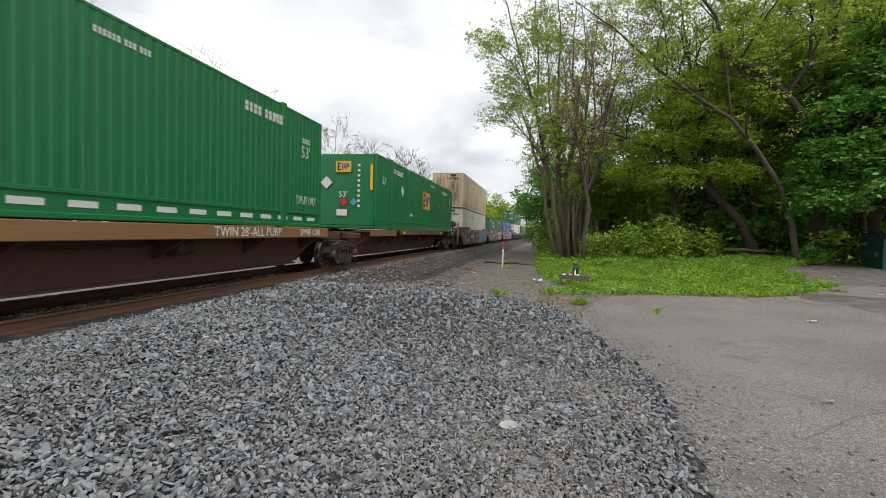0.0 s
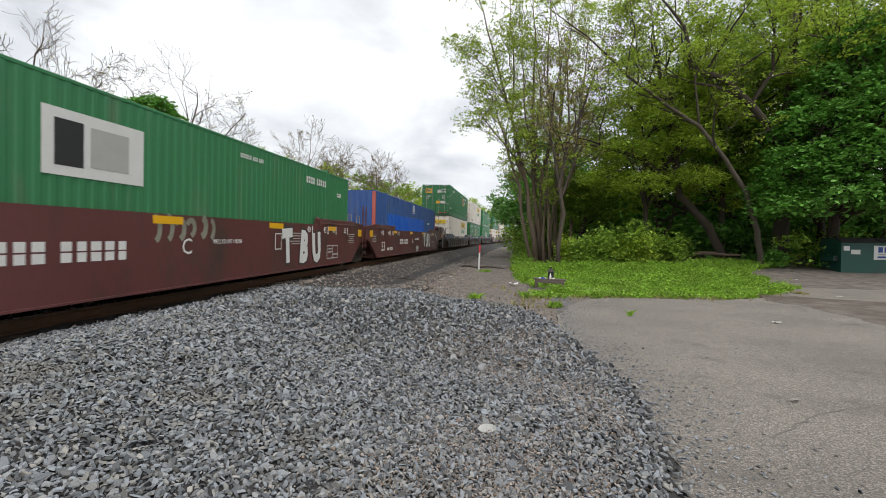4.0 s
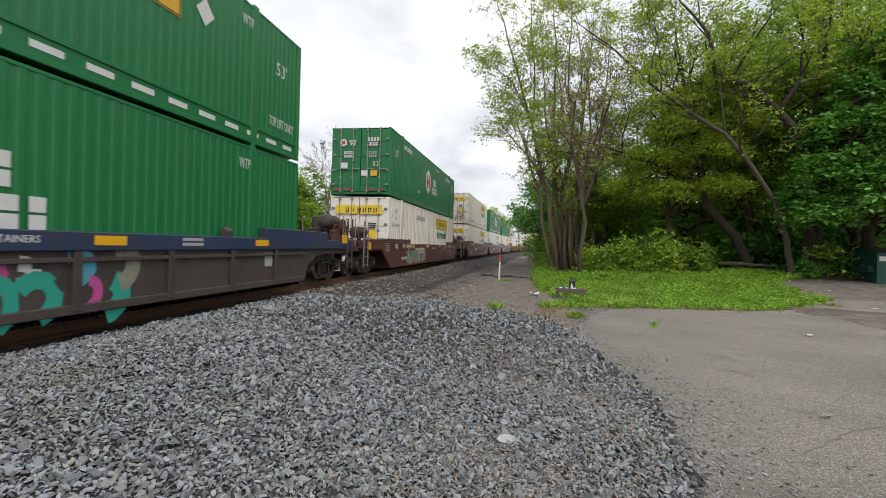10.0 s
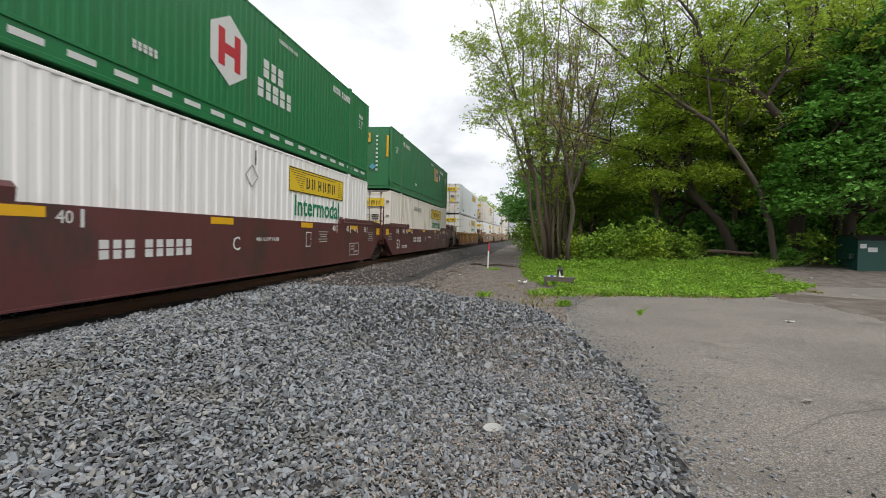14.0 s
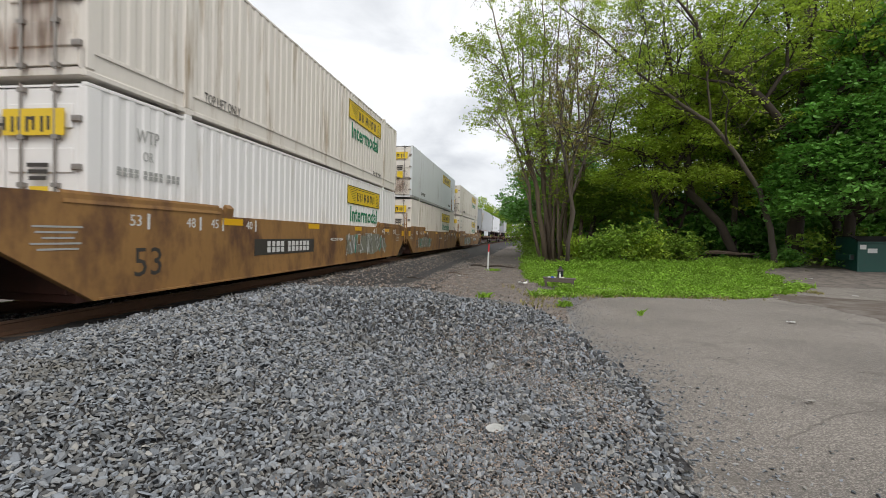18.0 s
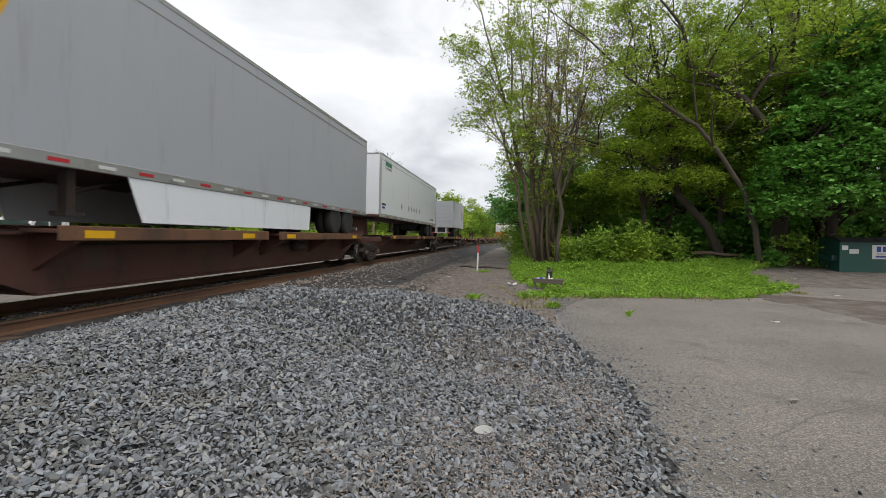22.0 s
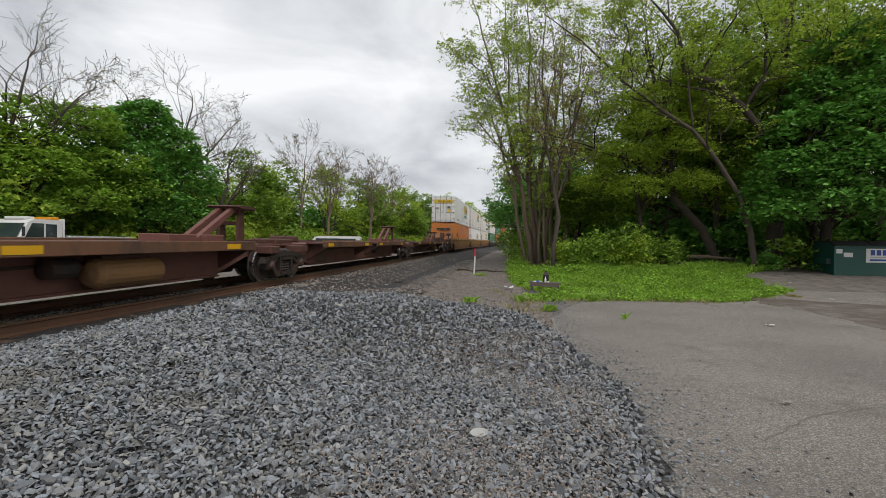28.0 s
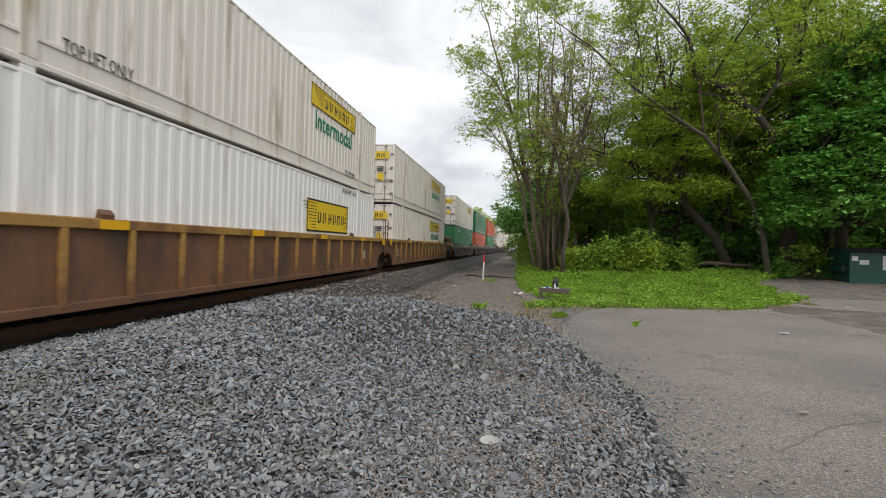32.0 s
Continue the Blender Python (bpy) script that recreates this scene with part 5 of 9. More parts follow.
def spine_car(u0, u1, lead="art", trail="art", timber=False, tank=False, plates=(), text=False, hitches=(), label="", sunk=0.0):
    """A spine car unit between the bogies at u0 and u1."""
    mid, h = (u0 + u1) / 2, (u1 - u0) / 2
    a, b = (-h + 0.15 if lead == "art" else -h - 1.6), (h - 0.15 if trail == "art" else h + 1.6)
    car = thing("spine_car", label, "railcar", "spine cars of the train")
    sill = M["rustred"] if sunk else M["brown"]
    prof = [(a, 0.86), (a, 1.12), (b, 1.12), (b, 0.86), (h - 1.35, 0.82), (h - 2.6, 0.29 + sunk), (-h + 2.6, 0.29 + sunk), (-h + 1.35, 0.82)]
    part("centre_sill", Shape().prism(prof, -0.62, 0.62, "x").mesh("centre_sill", sill), car)
    part("sill_flange", Shape().box(-0.72, 0.72, -h + 2.6, h - 2.6, 0.26 + sunk, 0.30 + sunk).mesh("sill_flange", sill), car)
    part("sill_flange", Shape().box(-0.75, 0.75, a, b, 1.10, 1.14).mesh("sill_flange", sill), car)
    for sx in (-1, 1):
        x0, x1 = sorted((sx * 0.7, sx * 1.28))
        for ya, yb, wood in plates:
            part("tyre_runway", Shape().box(x0, x1, ya, yb, 1.13, 1.19, 0.008).mesh("tyre_runway", M["brown"]), car)
            e0, e1 = sorted((sx * 1.28, sx * 1.34))
            part("edge_beam", Shape().box(e0, e1, ya, yb, 0.98 if wood else 1.03, 1.235, 0.01).mesh("edge_beam", M["timber"] if wood else M["rust"]), car)
            if not wood and sx > 0:
                for yy in (ya + 0.6, yb - 0.9):
                    part("reflector_panel", plate(0.5, 0.11, M["reflector"]), car, on_side(1.342, yy, 1.12), "yellow reflector panel")
            n = max(2, int((yb - ya) / 2.2))
            for i in range(n):
                y = ya + 0.3 + i * (yb - ya - 0.6) / (n - 1)
                part("outrigger", kept(("outrig", sx), lambda: Shape().prism([(sx * 0.62, 0.6), (sx * 0.62, 1.12), (sx * 1.28, 1.12), (sx * 1.28, 1.0)], -0.05, 0.05, "y").mesh("outrigger", M["brown"])), car, pose(0, y, 0))
    if text:
        part("lettering", words("TWIN 28'-ALL PURP", 0.27, M["marking"]), car, on_side(1.345, h - 5.6, 1.105))
        part("lettering", words("SPINE CAR", 0.24, M["marking"]), car, on_side(1.345, h - 2.95, 1.105))
    if tank:
        part("air_reservoir", kept("tank", lambda: Shape().lathe([(-0.75, 0.05), (-0.7, 0.17), (-0.6, 0.23), (0.6, 0.23), (0.7, 0.17), (0.75, 0.05)], "y", sides=18).mesh("air_reservoir", M["timber"])), car, pose(0.92, -h + 5.0 if tank < 2 else h - 5.5, 0.72), "tan air reservoir")
        part("reservoir_bracket", kept("tankb", lambda: Shape().box(0.6, 0.95, -0.5, 0.5, 0.9, 1.0).mesh("reservoir_bracket", M["brown"])), car, pose(0, -h + 5.0 if tank < 2 else h - 5.5, 0))
    part("marking", plate(0.45, 0.35, M["hub"]), car, on_side(0.624, -h + 3.6, 0.72))
    part("brake_pipe", kept(("pipe", round(h, 1)), lambda: Shape().tube([(0.66, -h + 3.0, 0.95), (0.66, -1.0, 0.95), (0.68, -0.6, 0.85), (0.68, 1.5, 0.85)], 0.022, 6).mesh("brake_pipe", M["steel"])), car)
    part("brake_cylinder", kept("bcyl", lambda: Shape().lathe([(-0.25, 0.06), (-0.22, 0.15), (0.2, 0.15), (0.26, 0.04)], "y", sides=14).mesh("brake_cylinder", M["steel"])), car, pose(0.78, 1.8, 0.82))
    for y, up, flip in hitches:
        k = part("trailer_hitch", kept(("hitch", up, flip), lambda: hitch_mesh(up, flip)), car, pose(0, y, 1.12), "upright steel trailer hitch" if up else "folded steel trailer hitch")
        if up and flip < 0:
            for y0, y1 in ((-2.75, -1.85), (-1.55, -0.85)):
                part("hitch_foot", kept(("hfoot", y0), lambda: Shape().box(-0.35, 0.35, y0, y1, 0.02, 0.24, 0.02).mesh("hitch_foot", M["pinkish"])), k)
        if up:
            part("hitch_strut", kept(("strut", flip), lambda: Shape().prism([(0.15 * flip, 0.85), (0.3 * flip, 0.92), (1.75 * flip, 0.12), (1.55 * flip, 0.05)], -0.22, -0.1, "x").prism([(0.15 * flip, 0.85), (0.3 * flip, 0.92), (1.75 * flip, 0.12), (1.55 * flip, 0.05)], 0.1, 0.22, "x").mesh("hitch_strut", M["pinkish"])), k)
    for sy, r, kind in ((-1, a, lead), (1, b, trail)):
        part("body_bolster", kept("bolsterS", lambda: Shape().box(-1.2, 1.2, -0.25, 0.25, 0.9, 1.1, 0.02).mesh("body_bolster", M["brown"])), car, pose(0, sy * (h - (0.9 if kind == "art" else 0.0)), 0))
        if kind == "end":
            part("coupler", kept(("couplerS", sy), lambda: Shape().prism([(-0.13, 0), (0.13, 0), (0.13, sy * 0.5), (0.2, sy * 0.7), (-0.05, sy * 0.72), (-0.16, sy * 0.5)], 0.72, 0.98, "z").mesh("coupler", M["steel"])), car, pose(0, r, 0))
            part("end_platform", kept(("platS", sy), lambda: Shape().box(-1.3, 1.3, *sorted((0, -sy * 1.2)), 1.14, 1.2, 0.01).mesh("end_platform", M["brown"])), car, pose(0, r, 0))
            part("reflector_panel", plate(0.6, 0.16, M["reflector"]), car, on_side(1.305, r - sy * 0.6, 1.12), "yellow reflector panel")
            part("ladder", kept(("ladS",), lambda: Shape().box(-0.02, 0.02, -0.22, -0.18, 0.4, 1.2).box(-0.02, 0.02, 0.18, 0.22, 0.4, 1.2).box(-0.015, 0.015, -0.18, 0.18, 0.45, 0.48).box(-0.015, 0.015, -0.18, 0.18, 0.75, 0.78).mesh("ladder", M["brown"])), car, pose(1.28, r - sy * 0.35, 0))
            part("hand_brake", kept("brakeS", lambda: Shape().lathe([(-0.03, 0.04), (-0.02, 0.19), (0.02, 0.19), (0.03, 0.04)], "y", sides=16).box(-0.08, 0.08, 0, 0.1, -0.4, 0.12).mesh("hand_brake", M["brown"])), car, pose(0.7, r - sy * 0.3, 1.5))
    ride(car, mid, -sunk)
    if lead == "end":
        bogie(u0)
    bogie(u1)
    return car


M["rustred"] = material("rusted_red_brown_steel", (0.15, 0.062, 0.043), 0.7, 0.3, 0.9, 14, 0.12, dirt=(0.08, 0.036, 0.026), dirt_amount=0.4, stretch=(1, 0.5, 1))
M["pinkish"] = material("red_brown_primer", (0.15, 0.06, 0.045), 0.7, 0.25, 2, 20, 0.1)


def hitch_mesh(up, flip):
    s = Shape()
    if up:
        for x in (-0.26, 0.26):
            s.prism([(-0.16, 0.0), (0.16, 0.0), (0.09, 0.95), (-0.09, 0.95)], x - 0.04, x + 0.04, "x")
            s.box(x - 0.07, x + 0.07, -0.13, 0.13, 0.0, 0.1, 0.01)
        s.box(-0.3, 0.3, -0.05, 0.05, 0.5, 0.6)
        s.box(-0.3, 0.3, -0.04, 0.04, 0.78, 0.86)
        s.prism([(-0.3, 1.0), (-0.36, 0.97), (-0.3, 0.93), (0.3, 0.93), (0.42, 0.9), (0.4, 0.97), (0.3, 1.0)], -0.44, 0.44, "x")
        s.box(-0.3, 0.3, -0.25, 0.25, 0.02, 0.08)
    else:
        s.box(-0.4, 0.4, -0.6, 0.5, 0.02, 0.16, 0.03)
        s.box(-0.42, 0.42, 0.5, 0.9, 0.06, 0.26, 0.04)
        for x in (-0.25, 0.25):
            s.box(x - 0.06, x + 0.06, -1.3, -0.5, 0.02, 0.12)
    return s.mesh("trailer_hitch", M["brown"])


def road_wheel(parent, x, y, z, hub):
    w = part("wheel", kept("rtyre", lambda: Shape().lathe([(-0.13, 0.27), (-0.14, 0.34), (-0.135, 0.46), (-0.1, 0.5), (0.1, 0.5), (0.135, 0.46), (0.14, 0.34), (0.13, 0.27)], "x", sides=28).mesh("wheel", M["rubber"], True)), parent, pose(x, y, z))
    part("rim", kept(("rim", hub.name), lambda: Shape().lathe([(-0.1, 0.28), (0.11, 0.28), (0.115, 0.24), (0.05, 0.2), (0.05, 0.12), (0.1, 0.1), (0.12, 0.05)], "x", sides=24).mesh("rim", hub)), w)


def trailer(u, length, floor, top, skin, label, rear_first=False, panel="", hub="hub", skirt=False, tandem=2):
    """A road trailer standing on the deck; u: its leading end, floor and top: heights of the box over the rails."""
    t = thing("road_trailer", label, "trailer", "trailers on the train")
    deck, h, w = 1.19, length / 2, 1.295
    f, tp = floor - deck, top - deck
    mat = M[skin]
    flip = -1 if rear_first else 1   # nose at -y when 1
    for sx in (-1, 1):
        x0, x1 = sorted((sx * (w - 0.03), sx * w))
        part("side_wall", Shape().box(x0, x1, -h + 0.04, h - 0.04, f + 0.16, tp - 0.28).mesh("side_wall", mat), t)
        part("upper_band", Shape().box(x0, x1, -h + 0.04, h - 0.04, tp - 0.28, tp - 0.09).mesh("upper_band", mat), t)
        e0, e1 = sorted((sx * (w - 0.05), sx * (w + 0.008)))
        part("top_rail", Shape().box(e0, e1, -h, h, tp - 0.10, tp, 0.012).mesh("top_rail", M["alu"]), t)
        part("bottom_rail", Shape().box(e0, e1, -h, h, f, f + 0.17, 0.01).mesh("bottom_rail", M["alu"]), t)
        part("seam", Shape().box(e0, e1, -h, h, tp - 0.3, tp - 0.275).mesh("seam", M["alu"]), t)
        if sx > 0:
            n = int(length / 0.75)
            for i in range(n):
                part("reflector_strip", plate(0.30, 0.05, M["red"] if i % 2 else M["marking"]), t, on_side(w + 0.009, -h + 0.5 + i * 0.75, f + 0.08))
        for y in (-h, h):
            part("corner_post", kept(("tpost", round(f, 2), round(tp, 2)), lambda: Shape().box(-0.05, 0.05, -0.05, 0.05, f, tp, 0.02).mesh("corner_post", M["alu"])), t, pose(sx * (w - 0.042), y - math.copysign(0.05, y), 0))
    part("roof", Shape().box(-w + 0.04, w - 0.04, -h, h, tp - 0.06, tp - 0.012).mesh("roof", M["alu"]), t)
    part("floor", Shape().box(-w + 0.05, w - 0.05, -h, h, f + 0.02, f + 0.14).mesh("floor", M["brown"]), t)
    for y in (-h, h):
        nose = (y < 0) != rear_first
        y0, y1 = sorted((y, y - math.copysign(0.04, y)))
        if nose:
            e = part("nose_wall", Shape().box(-w + 0.09, w - 0.09, y0, y1, f + 0.1, tp - 0.09).mesh("nose_wall", mat), t)
        else:
            e = part("rear_door", Shape().box(-w + 0.12, w - 0.12, y0, y1, f + 0.2, tp - 0.2).mesh("rear_door", mat), t, None, "roll-up rear door")
            part("rear_header", Shape().box(-w + 0.09, w - 0.09, y0, y1, tp - 0.2, tp - 0.02).mesh("rear_header", M["alu"]), t)
            part("rear_sill", Shape().box(-w + 0.04, w - 0.04, *sorted((y, y + math.copysign(0.06, y))), f - 0.02, f + 0.2, 0.01).mesh("rear_sill", M["alu"]), t)
            sy = math.copysign(1, y)
            if rear_first:
                for i in range(1, 6):
                    part("door_joint", Shape().box(-w + 0.14, w - 0.14, y + sy * 0.002, y + sy * 0.008, f + 0.2 + i * (tp - f - 0.4) / 6, f + 0.212 + i * (tp - f - 0.4) / 6).mesh("door_joint", M["roofing"]), t)
            for xx in (-0.52, 0.52):
                part("bumper_post", Shape().box(xx - 0.11, xx + 0.11, *sorted((y - sy * 0.02, y - sy * 0.12)), f - 0.62, f).mesh("bumper_post", M["alu"]), t)
            part("bumper", Shape().box(-0.95, 0.95, *sorted((y, y - sy * 0.1)), f - 0.62, f - 0.5, 0.01).mesh("bumper", M["alu"]), t)
            for xx in (-0.78, 0.78):
                part("reflector_strip", plate(0.3, 0.08, M["red"]), t, on_front(xx, y - 0.006 if y < 0 else y + 0.006, f - 0.56))
    # running gear
    back = h * flip
    axles = [back - flip * (2.0 + i * 1.28) for i in range(tandem)] if tandem > 1 else [back - flip * 1.1]
    for i, y in enumerate(axles):
        part("axle", kept("raxle", lambda: Shape().tube([(-1.0, 0, 0), (1.0, 0, 0)], 0.07, 8).mesh("axle", M["black"])), t, pose(0, y, 0.5))
        for x in (-1.13, -0.82, 0.82, 1.13):
            road_wheel(t, x, y, 0.5, M["hubwhite"] if (i == 0 and hub == "mixed") else M["hub"] if hub == "mixed" else M["black"])
    yc = sum(axles) / len(axles)
    part("suspension", Shape().box(-0.55, 0.55, yc - 1.5 if tandem > 1 else yc - 0.7, yc + 1.5 if tandem > 1 else yc + 0.7, 0.45, f + 0.03, 0.03).mesh("suspension", M["black"]), t)
    yl = -back + flip * (3.2 if length > 10 else 1.9)
    for x in (-0.95, 0.95):
        part("landing_leg", Shape().box(x - 0.07, x + 0.07, yl - 0.07, yl + 0.07, 0.22 if length > 10 else 0.35, f + 0.05).box(x - 0.14, x + 0.14, yl - 0.14, yl + 0.14, 0.18 if length > 10 else 0.3, 0.24 if length > 10 else 0.36).mesh("landing_leg", M["steel"]), t)
        part("leg_brace", Shape().tube([(x, yl, 0.5), (x * 0.8, yl + flip * 1.2, f)], 0.035, 6).mesh("leg_brace", M["steel"]), t)
    yk = -back + flip * 0.9
    part("kingpin_plate", Shape().box(-0.6, 0.6, yk - 0.5, yk + 0.5, f - 0.06, f + 0.03).mesh("kingpin_plate", M["black"]), t)
    part("hitch_support", Shape().prism([(yk - 0.3, 0.0), (yk + 0.3, 0.0), (yk + 0.16, f - 0.06), (yk - 0.16, f - 0.06)], -0.35, 0.35, "x").mesh("hitch_support", M["brown"]), t)
    if skirt:
        for sx in (-1, 1):
            part("side_skirt", Shape().prism([(-h + 3.9, f + 0.01), (-h + 10.7, f + 0.01), (-h + 10.6, 0.12), (-h + 4.2, 0.12)], *sorted((sx * (w - 0.03), sx * (w - 0.01))), "x").mesh("side_skirt", M["trailerwhite"]), t)
    sh = [(0.0, -0.62), (0.3, -0.42), (0.44, -0.1), (0.46, 0.5), (0.2, 0.6), (0.0, 0.62), (-0.2, 0.6), (-0.46, 0.5), (-0.44, -0.1), (-0.3, -0.42)]
    sh = [(p * 1.2, q * 1.15) for p, q in sh]
    inner = [(p * 0.86, min(q * 0.88, 0.38)) for p, q in sh]

    def shield(y, z, face):
        put = on_side(w + 0.001, y, z) if face == "side" else on_front(y, -h - 0.004, z)
        k = part("emblem", kept("shield", lambda: Shape().prism(sh, 0, 0.004, "z").mesh("emblem", M["gold"])), t, put, "brown and gold shield emblem")
        part("emblem_field", kept("shield2", lambda: Shape().prism(inner, 0.004, 0.008, "z").mesh("emblem_field", M["shield"])), k)
        for i, (bx, bw, bh) in enumerate(((-0.2, 0.13, 0.4), (0.03, 0.13, 0.5), (0.24, 0.11, 0.38))):
            part("emblem_bar", kept(("shb", i), lambda: Shape().box(bx - bw / 2, bx + bw / 2, -bh / 2, bh / 2, 0.008, 0.011).mesh("emblem_bar", M["gold"])), k)

    if panel == "shield_nose":
        shield(-h + 1.6, tp - 1.15, "side")
        part("marking", plate(0.5, 0.14, M["ink"]), t, on_front(0.2, -h - 0.004, tp - 0.25))
        part("lamp", kept("clamp", lambda: Shape().box(-0.12, 0.12, -0.06, 0, -0.04, 0.04, 0.01).mesh("lamp", M["black"])), t, pose(0.2, -h, tp - 0.14))
        part("connector_box", Shape().box(0.55, 0.95, -h - 0.05, -h + 0.01, f + 0.25, f + 0.7, 0.02).mesh("connector_box", M["black"]), t)
        part("document_box", Shape().box(-0.95, -0.68, -h - 0.05, -h + 0.01, f + 0.25, f + 0.72, 0.02).mesh("document_box", M["alu"]), t)
        part("marking", plate(0.25, 0.2, M["ink"]), t, on_side(w + 0.002, -h + 0.3, f + 0.62))
    elif panel == "shield_tail":
        shield(h - 1.45, tp - 1.2, "side")
    elif panel == "leasing":
        part("logo_panel", plate(1.3, 0.5, M["marking"]), t, on_side(w + 0.002, -h + 1.3, tp - 0.42), "pale logo panel")
        part("logo_bar", plate(1.1, 0.2, M["jgreen"]), t, on_side(w + 0.007, -h + 1.3, tp - 0.38))
        part("lettering", words("TRAILER LEASING", 0.12, M["ink"]), t, on_side(w + 0.007, -h + 1.4, tp - 0.6))
        part("marking", plate(0.7, 0.09, M["ink"]), t, on_side(w + 0.002, -h + 0.55, f + 0.62))
        part("marking", plate(0.45, 0.1, M["logo_blue"]), t, on_side(w + 0.002, -h + 0.5, f + 0.46))
        for i, y in enumerate((4.2, 6.0, 6.8, 7.5, 8.2, 9.2)):
            part("placard_mark", plate(0.28, 0.28, M["pale"]), t, on_side(w + 0.002, -h + y, f + 0.75) @ pose(0, 0, 0, 0, 0, 45), "grey diamond placard scar")
        part("marking", plate(0.9, 0.22, M["ink"]), t, on_front(-0.3, -h - 0.004, tp - 0.5))
        part("hose_box", Shape().box(-0.35, -0.1, -h - 0.12, -h + 0.01, f + 0.25, f + 1.0, 0.03).mesh("hose_box", M["black"]), t)
        part("lettering", words("Air Ride Equipped", 0.2, M["ink"]), t, on_side(w + 0.002, h - 2.0, f + 0.42))
    return ride(t, u + h, deck)


# ---------------------------------------------------------------- the train, from its head to its tail
def make_train():
    LOW, HIGH, FLAT = 0.30, 3.205, 1.235
    # spine cars with green containers
    spine_car(-3.0, 14.5, timber=True, plates=((-6.8, 6.9, True),), text=True, label="brown spine car with weathered timber edge beams")
    container(-3.9, FLAT, "green", "upright", marks="side53 toplift wtp codes reflect", label="green corrugated container riding on a spine car")
    spine_car(14.5, 32.6, trail="end", plates=((-7.2, -4.0, True), (-3.4, 6.5, False)), label="dark brown spine car under a green container")
    container(16.95, FLAT, "green", "smooth", marks="e_nose e_side_mid side53 codes diamonds2", label="green container with gold emblem on its smooth nose")
    # maroon three-unit well car
    well_car(38.1, "smooth", "maroon", lead="end", marks="cyan:1.8:0.76:1.0 grey:-3.0:1.25:0.25", label="maroon well car with cyan graffiti", letter="B")
    container(38.1, LOW, "cream", "upright", marks="codes_dark wtp_dark c_front", label="off-white corrugated container down in a maroon well car")
    container(38.1, HIGH, "beige", "upright", marks="c_front streaks", label="rust-streaked beige container stacked on an off-white one")
    well_car(57.45, "smooth", "maroon", marks="tbu:3.1:0.78:0.8 grey:-1.5:1.25:0.3", label="maroon well car with white graffiti", letter="C")
    container(57.45, LOW, "green_old", "ribs", marks="e_side_white codes side53_low", label="faded green container with white emblem panel in a well car")
    well_car(77.1, "smooth", "maroon", trail="end", marks="tbu:3.05:0.87:0.82 white:0.3:0.42:0.3", label="maroon well car carrying a blue container", letter="A")
    container(77.1, LOW, "blue", "upright", marks="blue_patch", post_mat="pink", label="blue container with a brighter repainted patch")
    # grey three-unit well car with navy chords
    for i, (u, ld, tl) in enumerate(((101.0, "end", "art"), (120.5, "art", "art"), (140.65, "art", "end"))):
        well_car(u, "greyribs", "greyribs", ld, tl, chord="navy", marks="many:0.7:0.62:1.1" if i == 2 else "", label="grimy grey ribbed well car with navy top chord")
    container(101.0, LOW, "white", marks="y_front y_side intermodal wtp_dark", label="white container with yellow logo panel in a grey well car")
    container(101.0, HIGH, "green_old", marks="e_front e_side side53 wtp toplift codes", label="green container with gold emblem stacked on a white one")
    container(120.5, LOW, "green", marks="e_front e_side_mid side53_low wtp codes highcube", label="green container with gold emblem in a grey well car")
    container(120.5, HIGH, "white", marks="y_front y_side intermodal toplift_dark codes_dark door_stains", label="dirty white container stacked on a green one")
    container(140.65, LOW, "green", marks="h_front h_side_low side53_low wtp", label="green container with white hexagon emblem in a grey well car")
    container(140.65, HIGH, "green", marks="e_front e_side side53 wtp toplift reflect", label="dark green container stacked on another green one")
    # maroon cars
    well_car(164.65, "smooth", "maroon", "end", "end", marks="grey:-5.2:0.62:0.62", label="maroon well car with faded graffiti", low=0.25, number="")
    container(164.65, LOW, "white", marks="y_front y_side intermodal codes_dark wtp_dark", label="white container with yellow logo panel in a maroon well car")
    container(164.65, HIGH, "green", marks="h_front h_side side53 codes", label="green container with white hexagon emblem on a white one")
    for u, ld, tl, le in ((188.6, "end", "art", "B"), (208.2, "art", "art", "C"), (227.7, "art", "end", "A")):
        well_car(u, "smooth", "maroon", ld, tl, letter=le, label="clean maroon well car with white lettering")
    container(188.6, LOW, "white", marks="y_front y_side intermodal diamond", label="white container with yellow logo panel in a maroon well car")
    container(188.6, HIGH, "white", marks="y_front y_side intermodal toplift_dark diamond door_stains", label="rust-stained white container stacked on another white one")
    container(208.2, LOW, "bright", marks="y_front y_side intermodal diamond", label="clean white container with yellow logo panel in a well car")
    container(208.2, HIGH, "green", marks="h_front h_side side53 wtp reflect codes", label="green container with white hexagon emblem on a white one")
    container(227.7, LOW, "white", marks="y_front y_side intermodal codes_dark", label="white container with yellow logo panel in a maroon well car")
    container(227.7, HIGH, "green_old", "smooth", marks="e_nose e_side side53 wtp codes", label="faded green container with smooth nose on a white one")
    # rusty ribbed car
    well_car(251.25, "ribs", "rust", "end", "end", chord="chord", letter="A", label="rusty ribbed well car with faded yellow chord")
    container(251.25, LOW, "bright", marks="y_front y_side intermodal wtp_dark diamond", label="white container with yellow logo panel in a rusty well car")
    container(251.25, HIGH, "silver", marks="y_front y_side toplift_dark", smooth=True, label="smooth pale grey container stacked on a white one")
